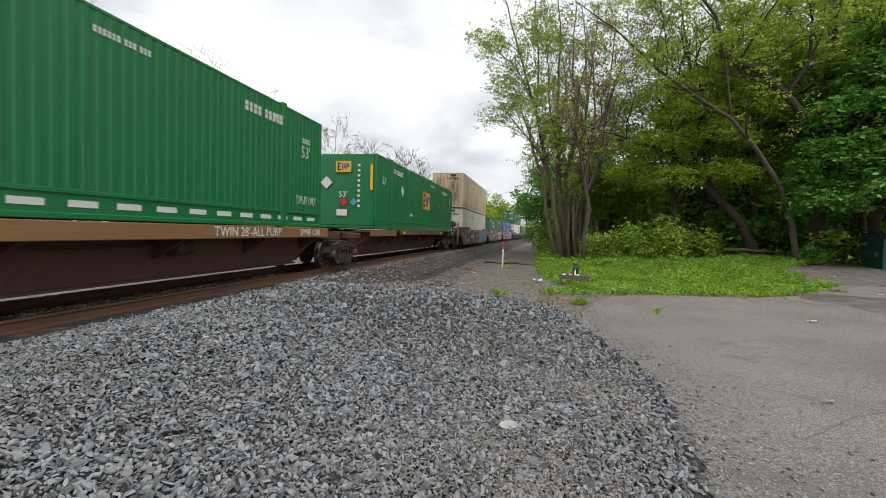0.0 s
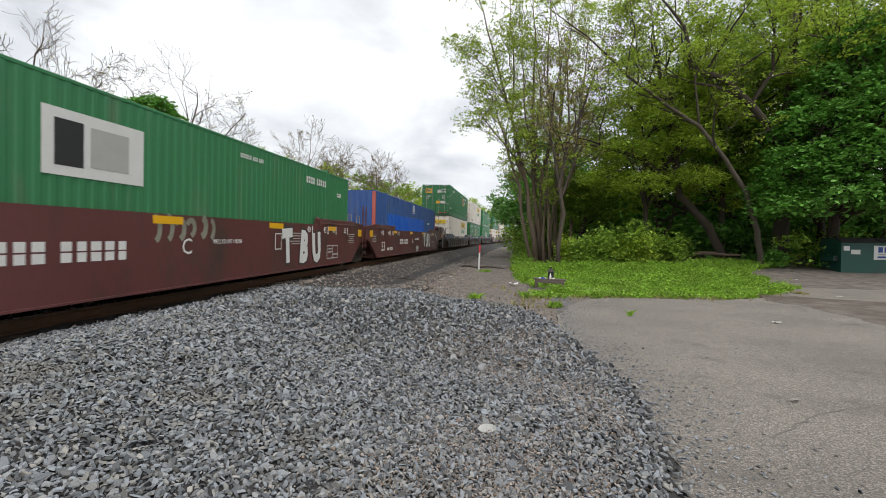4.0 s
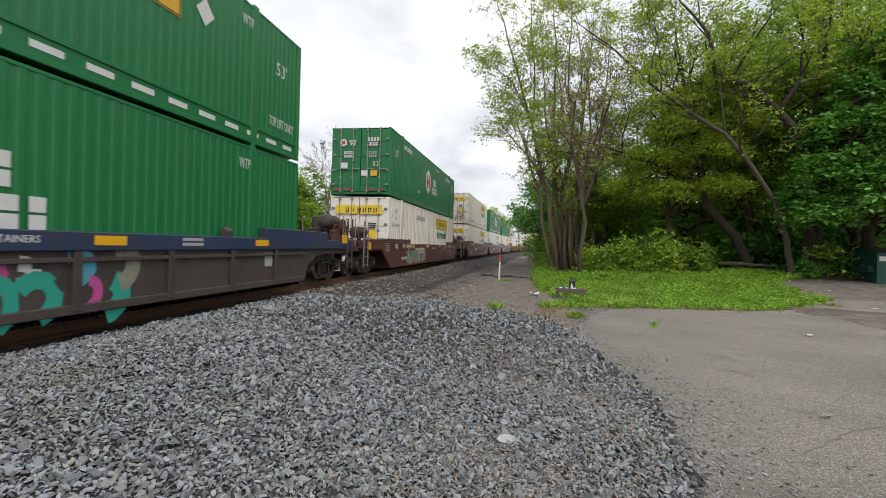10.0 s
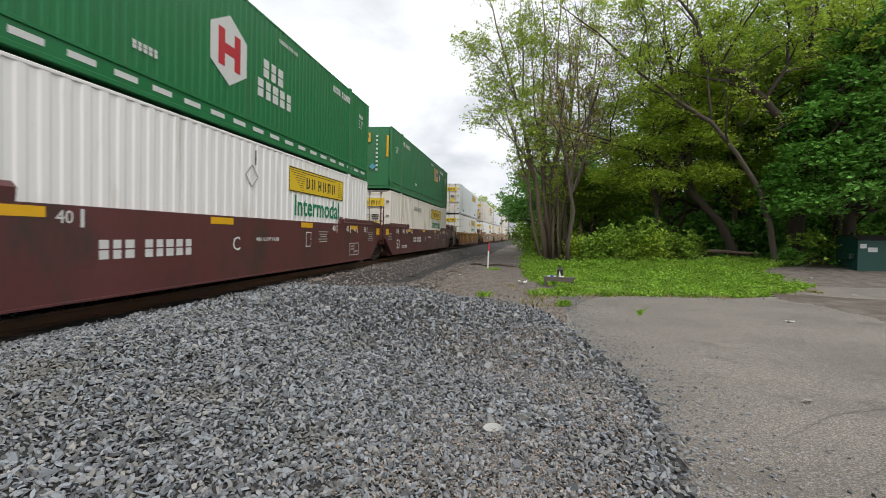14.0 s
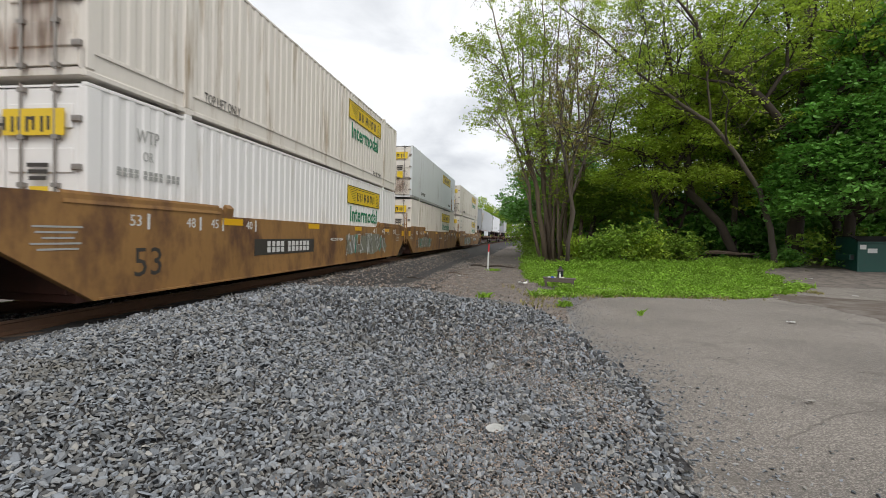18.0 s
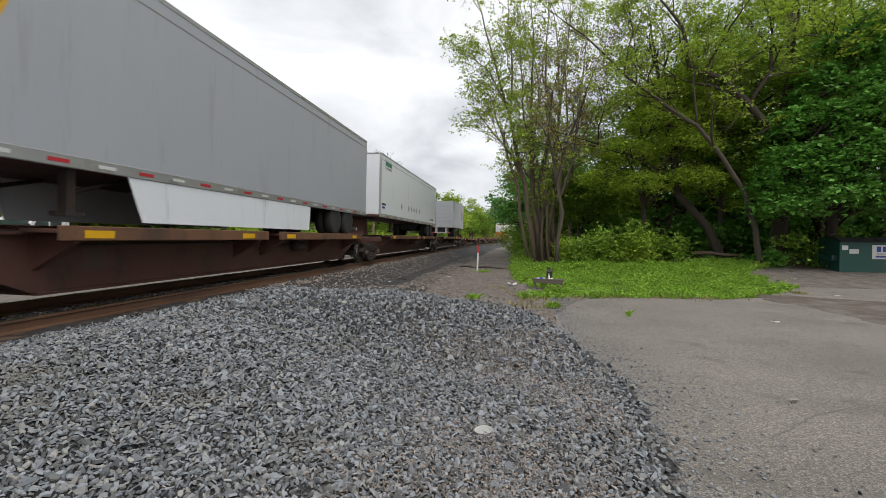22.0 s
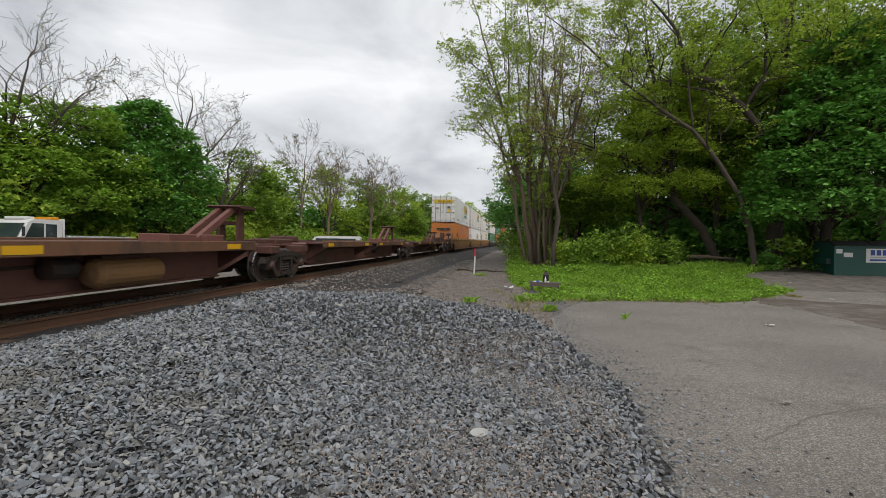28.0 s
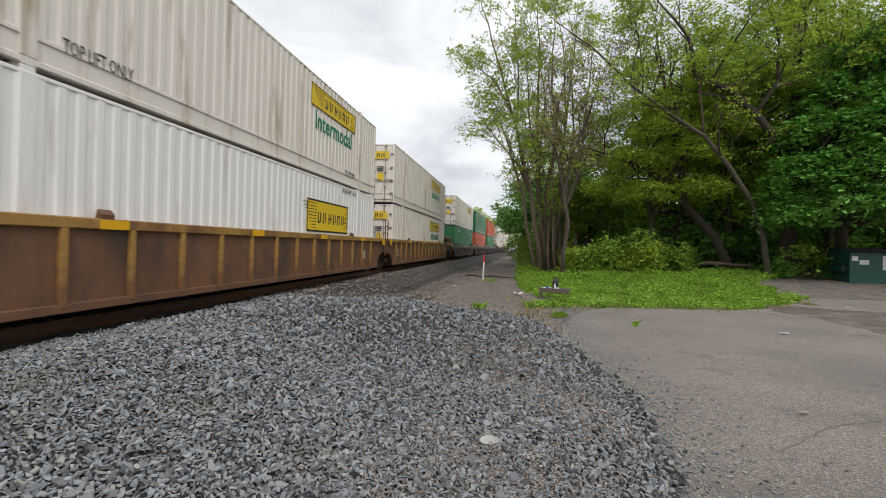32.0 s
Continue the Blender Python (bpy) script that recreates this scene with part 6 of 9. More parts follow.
    # ochre smooth three-unit car
    for i, (u, ld, tl) in enumerate(((274.8, "end", "art"), (294.4, "art", "art"), (314.3, "art", "end"))):
        well_car(u, "smooth", "ochre", ld, tl, marks=("strip:-2.7:0.84:3.0 grey:1.9:0.82:0.72", "grey:-6.4:0.75:0.6", "strip:3.8:0.83:3.3 grey:-4.7:0.68:0.76")[i], label="rusty ochre well car covered in graffiti")
    container(274.8, LOW, "bright", marks="y_front y_side intermodal wtp_dark", label="white container with yellow logo panel in an ochre well car")
    container(274.8, HIGH, "white", marks="y_front y_side intermodal toplift_dark door_stains", label="grimy white container stacked on a cleaner one")
    container(294.4, LOW, "white", marks="y_front y_side intermodal", label="white container with yellow logo panel in an ochre well car")
    container(294.4, HIGH, "silver", marks="y_front y_side toplift_dark rust_patch door_stains", smooth=True, label="smooth pale grey container with rust streaks on a white one")
    container(314.3, LOW, "white", marks="y_front y_side intermodal wtp_dark stack", label="white container with yellow logo panel in an ochre well car")
    container(314.3, HIGH, "white", marks="y_front y_side intermodal toplift_dark door_stains", label="dirty white container stacked on another white one")
    # spine car with trailers
    full = ((-6.4, -1.0, False), (-0.4, 6.4, False))
    spine_car(336.3, 353.8, lead="end", plates=full, label="brown spine car carrying a grey road trailer")
    trailer(335.9, 16.15, 2.0, 5.05, "trailer", "grey road trailer with brown and gold shield emblem", panel="shield_nose", skirt=True, hub="dark")
    spine_car(353.8, 372.4, plates=((-6.8, 1.0, False), (1.6, 6.9, False)), label="brown spine car carrying a white road trailer")
    trailer(354.3, 16.0, 2.05, 5.0, "trailerwhite", "white road trailer with green logo panel", panel="leasing", hub="mixed")
    spine_car(372.4, 389.9, trail="end", plates=((-6.4, 1.4, False), (2.0, 6.2, False)), tank=2, hitches=((-7.35, True, 1),), label="brown spine car carrying a short grey trailer")
    trailer(381.6, 8.53, 2.2, 4.95, "trailer", "short grey road trailer with roll-up rear door leading", rear_first=True, panel="shield_tail", hub="dark", tandem=1)
    # empty spine cars
    bg = [394.0, 411.1, 427.9, 444.6, 461.2, 477.4]
    for i, (a, b) in enumerate(zip(bg, bg[1:])):
        hs = [(-(b - a) / 2 + 1.3, i == 1, 1)] if i else [(-(b - a) / 2 - 0.2, True, 1)]
        if i in (2, 3, 4):
            hs.append(((b - a) / 2 - 1.0, True, -1))
        spine_car(a, b, lead="end" if i == 0 else "art", trail="end" if i == 4 else "art", plates=((-6.2, -0.6, False), (0.2, 6.2, False)),
                  tank=(0, 1, 2, 0, 2)[i], hitches=hs, sunk=0.16, label="empty rust-brown spine car with trailer hitch")
    # rusty ribbed three-unit car
    for u, ld, tl in ((483.7, "end", "art"), (502.75, "art", "art"), (522.1, "art", "end")):
        well_car(u, "ribs", "rust", ld, tl, chord="chord", label="rusty ribbed well car with faded yellow chord")
    container(483.7, LOW, "orange", marks="s_front s_side stack", label="orange container with dark logo strip in a rusty well car")
    container(483.7, HIGH, "bright", marks="y_front y_framed toplift_dark", label="light grey-white container stacked on an orange one")
    container(502.75, LOW, "bright", marks="y_front y_low stack", label="white container with framed yellow logo in a rusty well car")
    container(502.75, HIGH, "white", marks="y_front y_side intermodal toplift_dark door_stains", label="rust-stained white container stacked on a cleaner one")
    container(522.1, LOW, "white", marks="y_front y_side intermodal", label="white container in a rusty ribbed well car")
    container(522.1, HIGH, "white", marks="y_front y_side intermodal", label="dirty white container stacked on another white one")
    # the far cars
    for u, ld, tl in ((544.7, "end", "art"), (564.2, "art", "art"), (583.7, "art", "end"), (607.5, "end", "art"), (627.0, "art", "end")):
        well_car(u, "greyribs", "greyribs", ld, tl, chord="greyribs", label="dark grey ribbed well car far down the line")
    for u, lo, hi in ((544.7, "green", "white"), (564.2, "redorange", "green"), (583.7, "green", "redorange"), (607.5, "white", "cream"), (627.0, "white", "white")):
        for up, c in ((LOW, lo), (HIGH, hi)):
            container(u, up, c, marks="y_front y_side" if c == "white" else "codes side53", label={"green": "green", "white": "white", "redorange": "red-orange", "cream": "cream"}[c] + " container far down the double-stacked train")


make_train()


# ---------------------------------------------------------------- ground
def smooth_step(a, b, v):
    t = np.clip((v - a) / (b - a), 0, 1)
    return t * t * (3 - 2 * t)


def track_x(y):
    yc = np.clip(y, 0, 300)
    return TRACK_X + 0.5 * BEND * yc * yc + np.where(y > yc, (y - yc) * BEND * yc, 0)


def rail_z(y):
    return RAIL_Z + RISE * np.clip(y, 0, 300)


def wobble(x, y, s, seed=0):
    return (np.sin(x * 1.7 * s + 1.3 * seed) * np.cos(y * 2.1 * s + seed) + 0.5 * np.sin(x * 4.1 * s + y * 3.3 * s + seed) + 0.3 * np.sin(x * 9.7 * s - y * 7.9 * s)) / 1.8


def land(x, y):
    """The earth: level by the lot, rising with the line in the distance and under the woods."""
    z = -0.03 + RISE * np.clip(y - 18, 0, 282)
    z = z + 0.35 * smooth_step(17, 27, y) * smooth_step(1.0, 4.5, x) + 0.5 * smooth_step(22, 45, y) * smooth_step(3, 12, x)
    z = z + 0.02 * np.clip(y - 14.5, 0, 20) * smooth_step(7, 10, x) * (1 - smooth_step(30, 40, y)) + 0.12 * smooth_step(-14, -30, x)
    return z + 0.02 * wobble(x, y, 0.35) * smooth_step(12, 30, np.hypot(x, y))


RIDGE = [(-4.6, 1.6, 0.34), (-4.2, 3.2, 0.48), (-3.95, 4.6, 0.58), (-3.8, 6.2, 0.66), (-3.4, 7.8, 0.72), (-2.2, 8.7, 0.62), (-1.0, 8.6, 0.46), (-0.1, 8.4, 0.24)]


def gravel(x, y):
    """Height of the ballast: the bed of the line and the heap that was tipped beside it."""
    x, y = np.asarray(x, float), np.asarray(y, float)
    bed = rail_z(y) - 0.19 - np.clip(np.abs(x - track_x(y)) - 1.75, 0, None) * 0.55
    heap = np.zeros_like(bed)
    for (xa, ya, za), (xb, yb, zb) in zip(RIDGE, RIDGE[1:]):
        dx, dy = xb - xa, yb - ya
        s = np.clip(((x - xa) * dx + (y - ya) * dy) / (dx * dx + dy * dy), 0, 1)
        px, py = xa + s * dx, ya + s * dy
        d = np.hypot(x - px, y - py)
        heap = np.maximum(heap, (za + s * (zb - za)) * np.exp(-(d / 2.05) ** 2))
    apron = 0.045 + 0.02 * wobble(x, y, 0.8, 2)
    z = np.maximum(np.maximum(bed, heap), -0.2)
    return np.maximum(z, apron * (z > -0.5)) + 0.02 * wobble(x, y, 1.6, 5)


def toe(y):
    """How far the loose stones reach to the side of the lot."""
    return np.interp(y, [0.5, 2.0, 3.2, 4.3, 5.5, 7.35, 9.0, 10.2, 11.5, 14], [0.75, 0.92, 1.08, 1.22, 1.27, 1.0, 0.55, -0.05, -0.9, -2.6])


def sheet(name, xs, ys, height, mat, label, category, kind="structure", keep=None):
    xx, yy = np.meshgrid(xs, ys)
    zz = height(xx, yy)
    nx, ny = len(xs), len(ys)
    v = np.stack([xx, yy, zz], -1).reshape(-1, 3)
    f = []
    for j in range(ny - 1):
        for i in range(nx - 1):
            if keep is None or keep((xs[i] + xs[i + 1]) / 2, (ys[j] + ys[j + 1]) / 2):
                a = j * nx + i
                f.append((a, a + 1, a + nx + 1, a + nx))
    me = bpy.data.meshes.new(name)
    me.from_pydata(v.tolist(), [], f)
    me.materials.append(mat)
    for p in me.polygons:
        p.use_smooth = True
    return thing(name, label, category, kind=kind, me=me)


def spread(lo, hi, fine_lo, fine_hi, step, coarse):
    a = [fine_lo]
    while a[-1] < fine_hi:
        a.append(a[-1] + step)
    up, k = [a[-1]], step
    while up[-1] < hi:
        k *= coarse
        up.append(min(hi, up[-1] + k))
    dn, k = [fine_lo], step
    while dn[-1] > lo:
        k *= coarse
        dn.append(max(lo, dn[-1] - k))
    return np.array(dn[:0:-1] + a + up[1:])


sheet("ground", spread(-1500, 1500, -40, 40, 1.0, 1.35), spread(-1500, 1500, -20, 70, 1.0, 1.35), land, M["dirt"],
      "grey-brown gravelly earth beside the railway", "ground")
# woodland floor
sheet("woodland_floor", np.arange(2.0, 60, 1.0), np.arange(20, 80, 1.0), lambda x, y: land(x, y) + 0.012 + 0.05 * wobble(x, y, 0.7), M["soil"],
      "dark leaf-littered soil under the trees", "ground", keep=lambda x, y: y > 23.5 + 0.6 * math.sin(x) + max(0, x - 13) * 0.25 and x > 2.2 + 0.02 * y)
sheet("woodland_floor", np.arange(-80, -25, 1.5), np.arange(-10, 120, 1.5), lambda x, y: land(x, y) + 0.012 + 0.05 * wobble(x, y, 0.7), M["soil"],
      "dark soil under the far row of trees", "ground", keep=lambda x, y: x < -33 - 0.02 * y)


def asphalt_edge(y):
    return np.interp(y, [-30, 2, 5, 7.35, 9, 10.5, 12.6, 13.6], [0.6, 0.8, 1.0, 0.9, 0.95, 1.15, 1.75, 2.2])


def ragged(far, rng, step=0.4, amount=0.06):
    pts = []
    for (xa, ya), (xb, yb) in zip(far, far[1:]):
        n = max(1, int(math.hypot(xb - xa, yb - ya) / step))
        pts += [(xa + (xb - xa) * k / n + rng.uniform(-amount, amount), ya + (yb - ya) * k / n + rng.uniform(-amount, amount)) for k in range(n)]
    return pts


def lot():
    """The car park: a level slab and a far slab that climbs gently, ragged against stones and grass."""
    rng = np.random.default_rng(4)
    pts = [(float(asphalt_edge(y)) + rng.uniform(-0.05, 0.05), y) for y in np.arange(-30, 13.7, 0.35)]
    pts += ragged([(2.4, 13.9), (3.2, 14.3), (4.2, 14.5), (5.2, 14.45), (5.6, 14.5)], rng)
    pts += [(5.6, 14.5), (40, 14.5), (40, -30)]
    s = Shape().prism(pts, -0.06, 0.0, "z")
    thing("pavement", "worn grey asphalt car park with ragged edge", "asphalt", kind="structure", me=s.mesh("pavement", M["asphalt"]))
    pts = ragged([(6.0, 14.5), (7.2, 15.0), (8.4, 15.8), (9.4, 16.9), (10.2, 18.2), (9.9, 19.6), (9.7, 20.6), (10.8, 21.6), (13, 24.0), (15, 25.8), (17, 27.5), (24, 30), (40, 31)], rng)
    pts += [(40, 31), (40, 14.5)]
    s = Shape().prism(pts, -0.06, 0.0, "z")
    s.v = [(x, y, z + 0.02 * (y - 14.5)) for x, y, z in s.v]
    thing("pavement", "worn grey asphalt at the far side of the car park", "asphalt", kind="structure", me=s.mesh("pavement", M["asphalt"]))
    # damp earth washed over the joint
    pts = ragged([(8.0, 17.0), (9.4, 15.6), (10.8, 14.9), (13, 13.8), (17, 12.6), (17, 6.5), (9.0, 9.2), (7.7, 10.4), (7.9, 12.6), (7.6, 14.8), (8.0, 17.0)], rng, 0.3, 0.14)
    s = Shape().prism(pts, -0.02, 0.0045, "z")
    s.v = [(x, y, z + 0.02 * max(0.0, y - 14.5)) for x, y, z in s.v]
    thing("mud_patch", "dark damp earth washed over the asphalt", "mud", kind="structure", me=s.mesh("mud_patch", M["mud"]))


lot()


def ballast():
    """The bed of the line: near part with the heap, far part following the bend."""
    # the sheet under the chips has their gap shade in its colour
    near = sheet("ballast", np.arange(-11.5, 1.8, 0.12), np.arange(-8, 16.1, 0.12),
                 lambda x, y: gravel(x, y) + 0.015 * wobble(x, y, 6.0, 1), M["ballastbed_shade"], "ballast bed heaped beside the track, coloured near black as shade between the stones", "gravel",
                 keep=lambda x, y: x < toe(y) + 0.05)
    xx = np.array([-4.6, -3.4, -1.8, -1.0, 0, 1.0, 1.8, 2.6, 3.4, 4.2])
    ys = np.concatenate([np.arange(16, 60, 1.0), np.arange(60, 330, 5.0), np.array([500.0, 900.0])])
    s = Shape()
    for y in ys:
        for d in xx:
            x = float(track_x(y)) + d
            s.v.append((x, float(y), max(float(rail_z(y)) - 0.19 - max(abs(d) - 1.75, 0) * 0.5, float(land(np.array(x), np.array(y))) + 0.005)))
    n = len(xx)
    for j in range(len(ys) - 1):
        for i in range(n - 1):
            a = j * n + i
            s.f.append((a, a + 1, a + n + 1, a + n))
    thing("ballast", "shade-dark ballast bed of the line in the distance", "gravel", kind="structure", me=s.mesh("ballast", M["ballastbed_shade"], True))
    s = Shape()
    for y in (-600.0, -300.0, -100.0, -50.0, -8.0):
        for d in (-4.6, -1.8, 1.8, 3.2, 4.6):
            s.v.append((TRACK_X + d, y, max(RAIL_Z - 0.19 - max(abs(d) - 1.75, 0) * 0.55, -0.02)))
    for j in range(4):
        for i in range(4):
            a = j * 5 + i
            s.f.append((a, a + 1, a + 6, a + 5))
    thing("ballast", "shade-dark ballast bed of the line behind", "gravel", kind="structure", me=s.mesh("ballast", M["ballastbed_shade"], True))


ballast()


def rust_strips():
    """Fines stained brown by the rail, thinly over the tie ends outside it."""
    ys, ds = np.arange(-6, 60, 0.25), np.linspace(0.80, 1.55, 7)
    dd, yy = np.meshgrid(ds, ys)
    zz = rail_z(yy) - 0.197 + 0.014 * wobble(dd * 3, yy, 2.2, 3) - 0.06 * smooth_step(1.2, 1.55, dd)
    v = np.stack([track_x(yy) + dd, yy, zz], -1).reshape(-1, 3)
    k = len(ds)
    f = np.array([(j * k + i, j * k + i + 1, (j + 1) * k + i + 1, (j + 1) * k + i) for j in range(len(ys) - 1) for i in range(k - 1)])
    thing("rust_strip", "rust-brown fines along the near rail", "gravel", kind="structure", me=mesh_from_arrays("rust_strip", v, f, M["rustfines"]))


CUBE = np.array([(-1, -1, -1), (1, -1, -1), (-1, 1, -1), (1, 1, -1), (-1, -1, 1), (1, -1, 1), (-1, 1, 1), (1, 1, 1)], float)
QUADS = np.array([(0, 2, 3, 1), (4, 5, 7, 6), (0, 1, 5, 4), (2, 6, 7, 3), (0, 4, 6, 2), (1, 3, 7, 5)])


def mesh_from_arrays(name, v, f, mat):
    """A mesh from arrays of vertices and of equal-sided faces."""
    me = bpy.data.meshes.new(name)
    k = f.shape[1]
    me.vertices.add(len(v))
    me.vertices.foreach_set("co", v.astype(np.float32).ravel())
    me.loops.add(f.size)
    me.loops.foreach_set("vertex_index", f.astype(np.int32).ravel())
    me.polygons.add(len(f))
    me.polygons.foreach_set("loop_start", np.arange(0, f.size, k, dtype=np.int32))
    me.polygons.foreach_set("use_smooth", np.zeros(len(f), dtype=bool))
    me.update(calc_edges=True)
    me.materials.append(mat)
    return me


rust_strips()


def turns(rng, n):
    q = rng.normal(size=(n, 4))
    q /= np.linalg.norm(q, axis=1)[:, None]
    w, x, y, z = q.T
    return np.stack([1 - 2 * (y * y + z * z), 2 * (x * y - z * w), 2 * (x * z + y * w), 2 * (x * y + z * w), 1 - 2 * (x * x + z * z), 2 * (y * z - x * w),
                     2 * (x * z - y * w), 2 * (y * z + x * w), 1 - 2 * (x * x + y * y)], -1).reshape(n, 3, 3)


def stones(name, pts, size, mat, label, seed, corners=4, tilt=0.42):
    """Flat angular chips of crushed stone, each lopsided and bedded at its own slant."""
    rng = np.random.default_rng(seed)
    n, m = len(pts), corners
    a = (np.arange(m)[None] + rng.uniform(-0.34, 0.34, (n, m))) * (2 * math.pi / m) + rng.uniform(0, 6.3, n)[:, None]
    r = (size * np.exp(rng.normal(0, 0.27, n)))[:, None] * rng.uniform(0.82, 1.12, (n, m))
    wide = rng.uniform(0.4, 0.75, n)[:, None]
    thick = size * rng.uniform(0.28, 0.62, n)[:, None]
    turn = rng.uniform(0, 2 * math.pi, n)[:, None]
    c0, c1 = np.cos(a) * r, np.sin(a) * r * wide
    top = rng.uniform(0.72, 0.96, (n, m))
    px = np.concatenate([c0, c0 * top], 1)
    py = np.concatenate([c1, c1 * top], 1)
    pz = np.concatenate([-0.35 * thick + 0 * c0, 0.65 * thick * rng.uniform(0.75, 1.25, (n, m))], 1)
    # slant about two axes, then a turn about the upright
    t0, t1 = rng.normal(0, tilt, (n, 1)), rng.normal(0, tilt, (n, 1))
    py, pz = py * np.cos(t0) - pz * np.sin(t0), py * np.sin(t0) + pz * np.cos(t0)
    px, pz = px * np.cos(t1) - pz * np.sin(t1), px * np.sin(t1) + pz * np.cos(t1)
    px, py = px * np.cos(turn) - py * np.sin(turn), px * np.sin(turn) + py * np.cos(turn)
    v = np.stack([px, py, pz], -1) + pts[:, None]
    ring = [(k, (k + 1) % m, m + (k + 1) % m, m + k) for k in range(m)]
    ring += [(m, m + 1, m + 2, m + 3)] + ([(m, m + 3, m + 4, m + 5)] if m == 6 else [])
    f = (np.array(ring)[None] + 2 * m * np.arange(n)[:, None, None]).reshape(-1, 4)
    return thing(name, label, "gravel", kind="stuff", me=mesh_from_arrays(name, v.reshape(-1, 3), f, mat))


def scatter_stones():
    rng = np.random.default_rng(11)
    for lo, hi, corners, step, lift in ((1.6, 3.7, 6, 0.034, 0.016), (3.7, 5.6, 6, 0.037, 0.016), (5.6, 11.5, 6, 0.052, 0.02), (1.6, 6.5, 4, 0.056, 0.0), (-4.0, 1.6, 4, 0.06, 0.01)):
        gx, gy = np.meshgrid(np.arange(-6.3, 1.6, step), np.arange(lo, hi, step))
        x = gx.ravel() + rng.uniform(-0.42, 0.42, gx.size) * step
        y = gy.ravel() + rng.uniform(-0.42, 0.42, gx.size) * step
        lim = toe(y) + 0.10 * rng.normal(size=len(x))
        # keep to what lies before the lens
        ok = (x < lim) & (x > track_x(y) + 1.3) & ((y < 1.6) | (np.abs(x + 1.6) < 1.9 + 1.25 * y)) & (rng.random(len(x)) < 0.97)
        x, y = x[ok], y[ok]
        z = gravel(x, y) + lift + rng.normal(0, 0.006 if hi < 7 else 0.012, len(x))
        stones("gravel_heap", np.stack([x, y, z], -1), 0.04 if lo < 1 else 0.026 if hi < 4 or lo < 2 else 0.028 if hi < 7 else 0.036, M["stone"], "heap of sharp blue-grey crushed stone beside the track", 9000 + corners + int(lo * 1000), corners, 0.6 if hi < 7 else 0.85)
    n = 10000
    y = 10.5 + 34 * rng.random(n) ** 1.7
    d = rng.uniform(0.95, 5.6, n)
    x = track_x(y) + d
    ok = rng.random(n) > smooth_step(3.6, 5.6, d) * 0.9
    x, y = x[ok], y[ok]
    z = np.maximum(np.where(y < 16, gravel(x, y), rail_z(y) - 0.19 - np.clip(x - track_x(y) - 1.75, 0, None) * 0.5), land(x, y)) + 0.01
    stones("track_stones", np.stack([x, y, z], -1), 0.036, M["stonefar"], "dusty crushed stone along the foot of the track", 5)
    n = 6000
    y = 2 + 20 * rng.random(n) ** 1.4
    x = track_x(y) + rng.uniform(-3.6, -0.95, n)
    z = rail_z(y) - 0.19 - np.clip(np.abs(x - track_x(y)) - 1.75, 0, None) * 0.5 + 0.015
    stones("track_stones", np.stack([x, y, z], -1), 0.034, M["stonefar"], "crushed stone on the far side of the track", 6)
    n = 2600
    y = 4 + 9 * rng.random(n)
    x = track_x(y) + rng.uniform(-0.68, 0.68, n)
    stones("track_stones", np.stack([x, y, rail_z(y) - 0.185 + 0 * x], -1), 0.026, M["stonefar"], "crushed stone between the rails", 7)
    # larger stones rolled out from the foot of the heap
    n = 420
    y = rng.uniform(2.3, 7.5, n)
    x = toe(y) + rng.exponential(0.32, n)
    stones("stray_stones", np.stack([x, y, np.full(n, 0.008)], -1), 0.021, M["stone"], "single stones rolled out onto the asphalt", 12, 6, 0.25)
    # stray chips on the lot and dirt
    n = 4200
    y = rng.uniform(2.2, 16, n)
    x = np.interp(y, [2, 5.5, 8, 16], [0.95, 1.25, 1.05, 1.5]) + rng.exponential(0.36, n)
    k = rng.random(n) < 0.12
    x[k] = rng.uniform(1, 9, k.sum())
    z = np.full(n, 0.003)
    stones("stray_stones", np.stack([x, y, z], -1), 0.0135, M["stone"], "small stray stones strewn on the asphalt", 8)
    # fine dusty chippings over the low side of the heap
    n = 24000
    y = rng.uniform(2.0, 7.6, n)
    x = toe(y) - np.abs(rng.normal(0.9, 0.65, n)) - 0.12
    z = gravel(x, y) + 0.022 + rng.normal(0, 0.006, n)
    ok = wobble(x, y, 0.9, 4) + rng.normal(0, 0.25, n) > -0.15
    stones("fine_gravel", np.stack([x, y, z], -1)[ok], 0.0125, M["stonefar"], "fine dusty chippings over the crushed stone", 10, 4, 0.5)
    n = 14000
    y = 9 + 22 * rng.random(n) ** 1.25
    x = rng.uniform(-4.6, 1.7, n)
    z = land(x, y) + 0.005
    stones("stray_stones", np.stack([x, y, z], -1), 0.024, M["stonefar"], "small stones strewn on the dirt", 9)


scatter_stones()


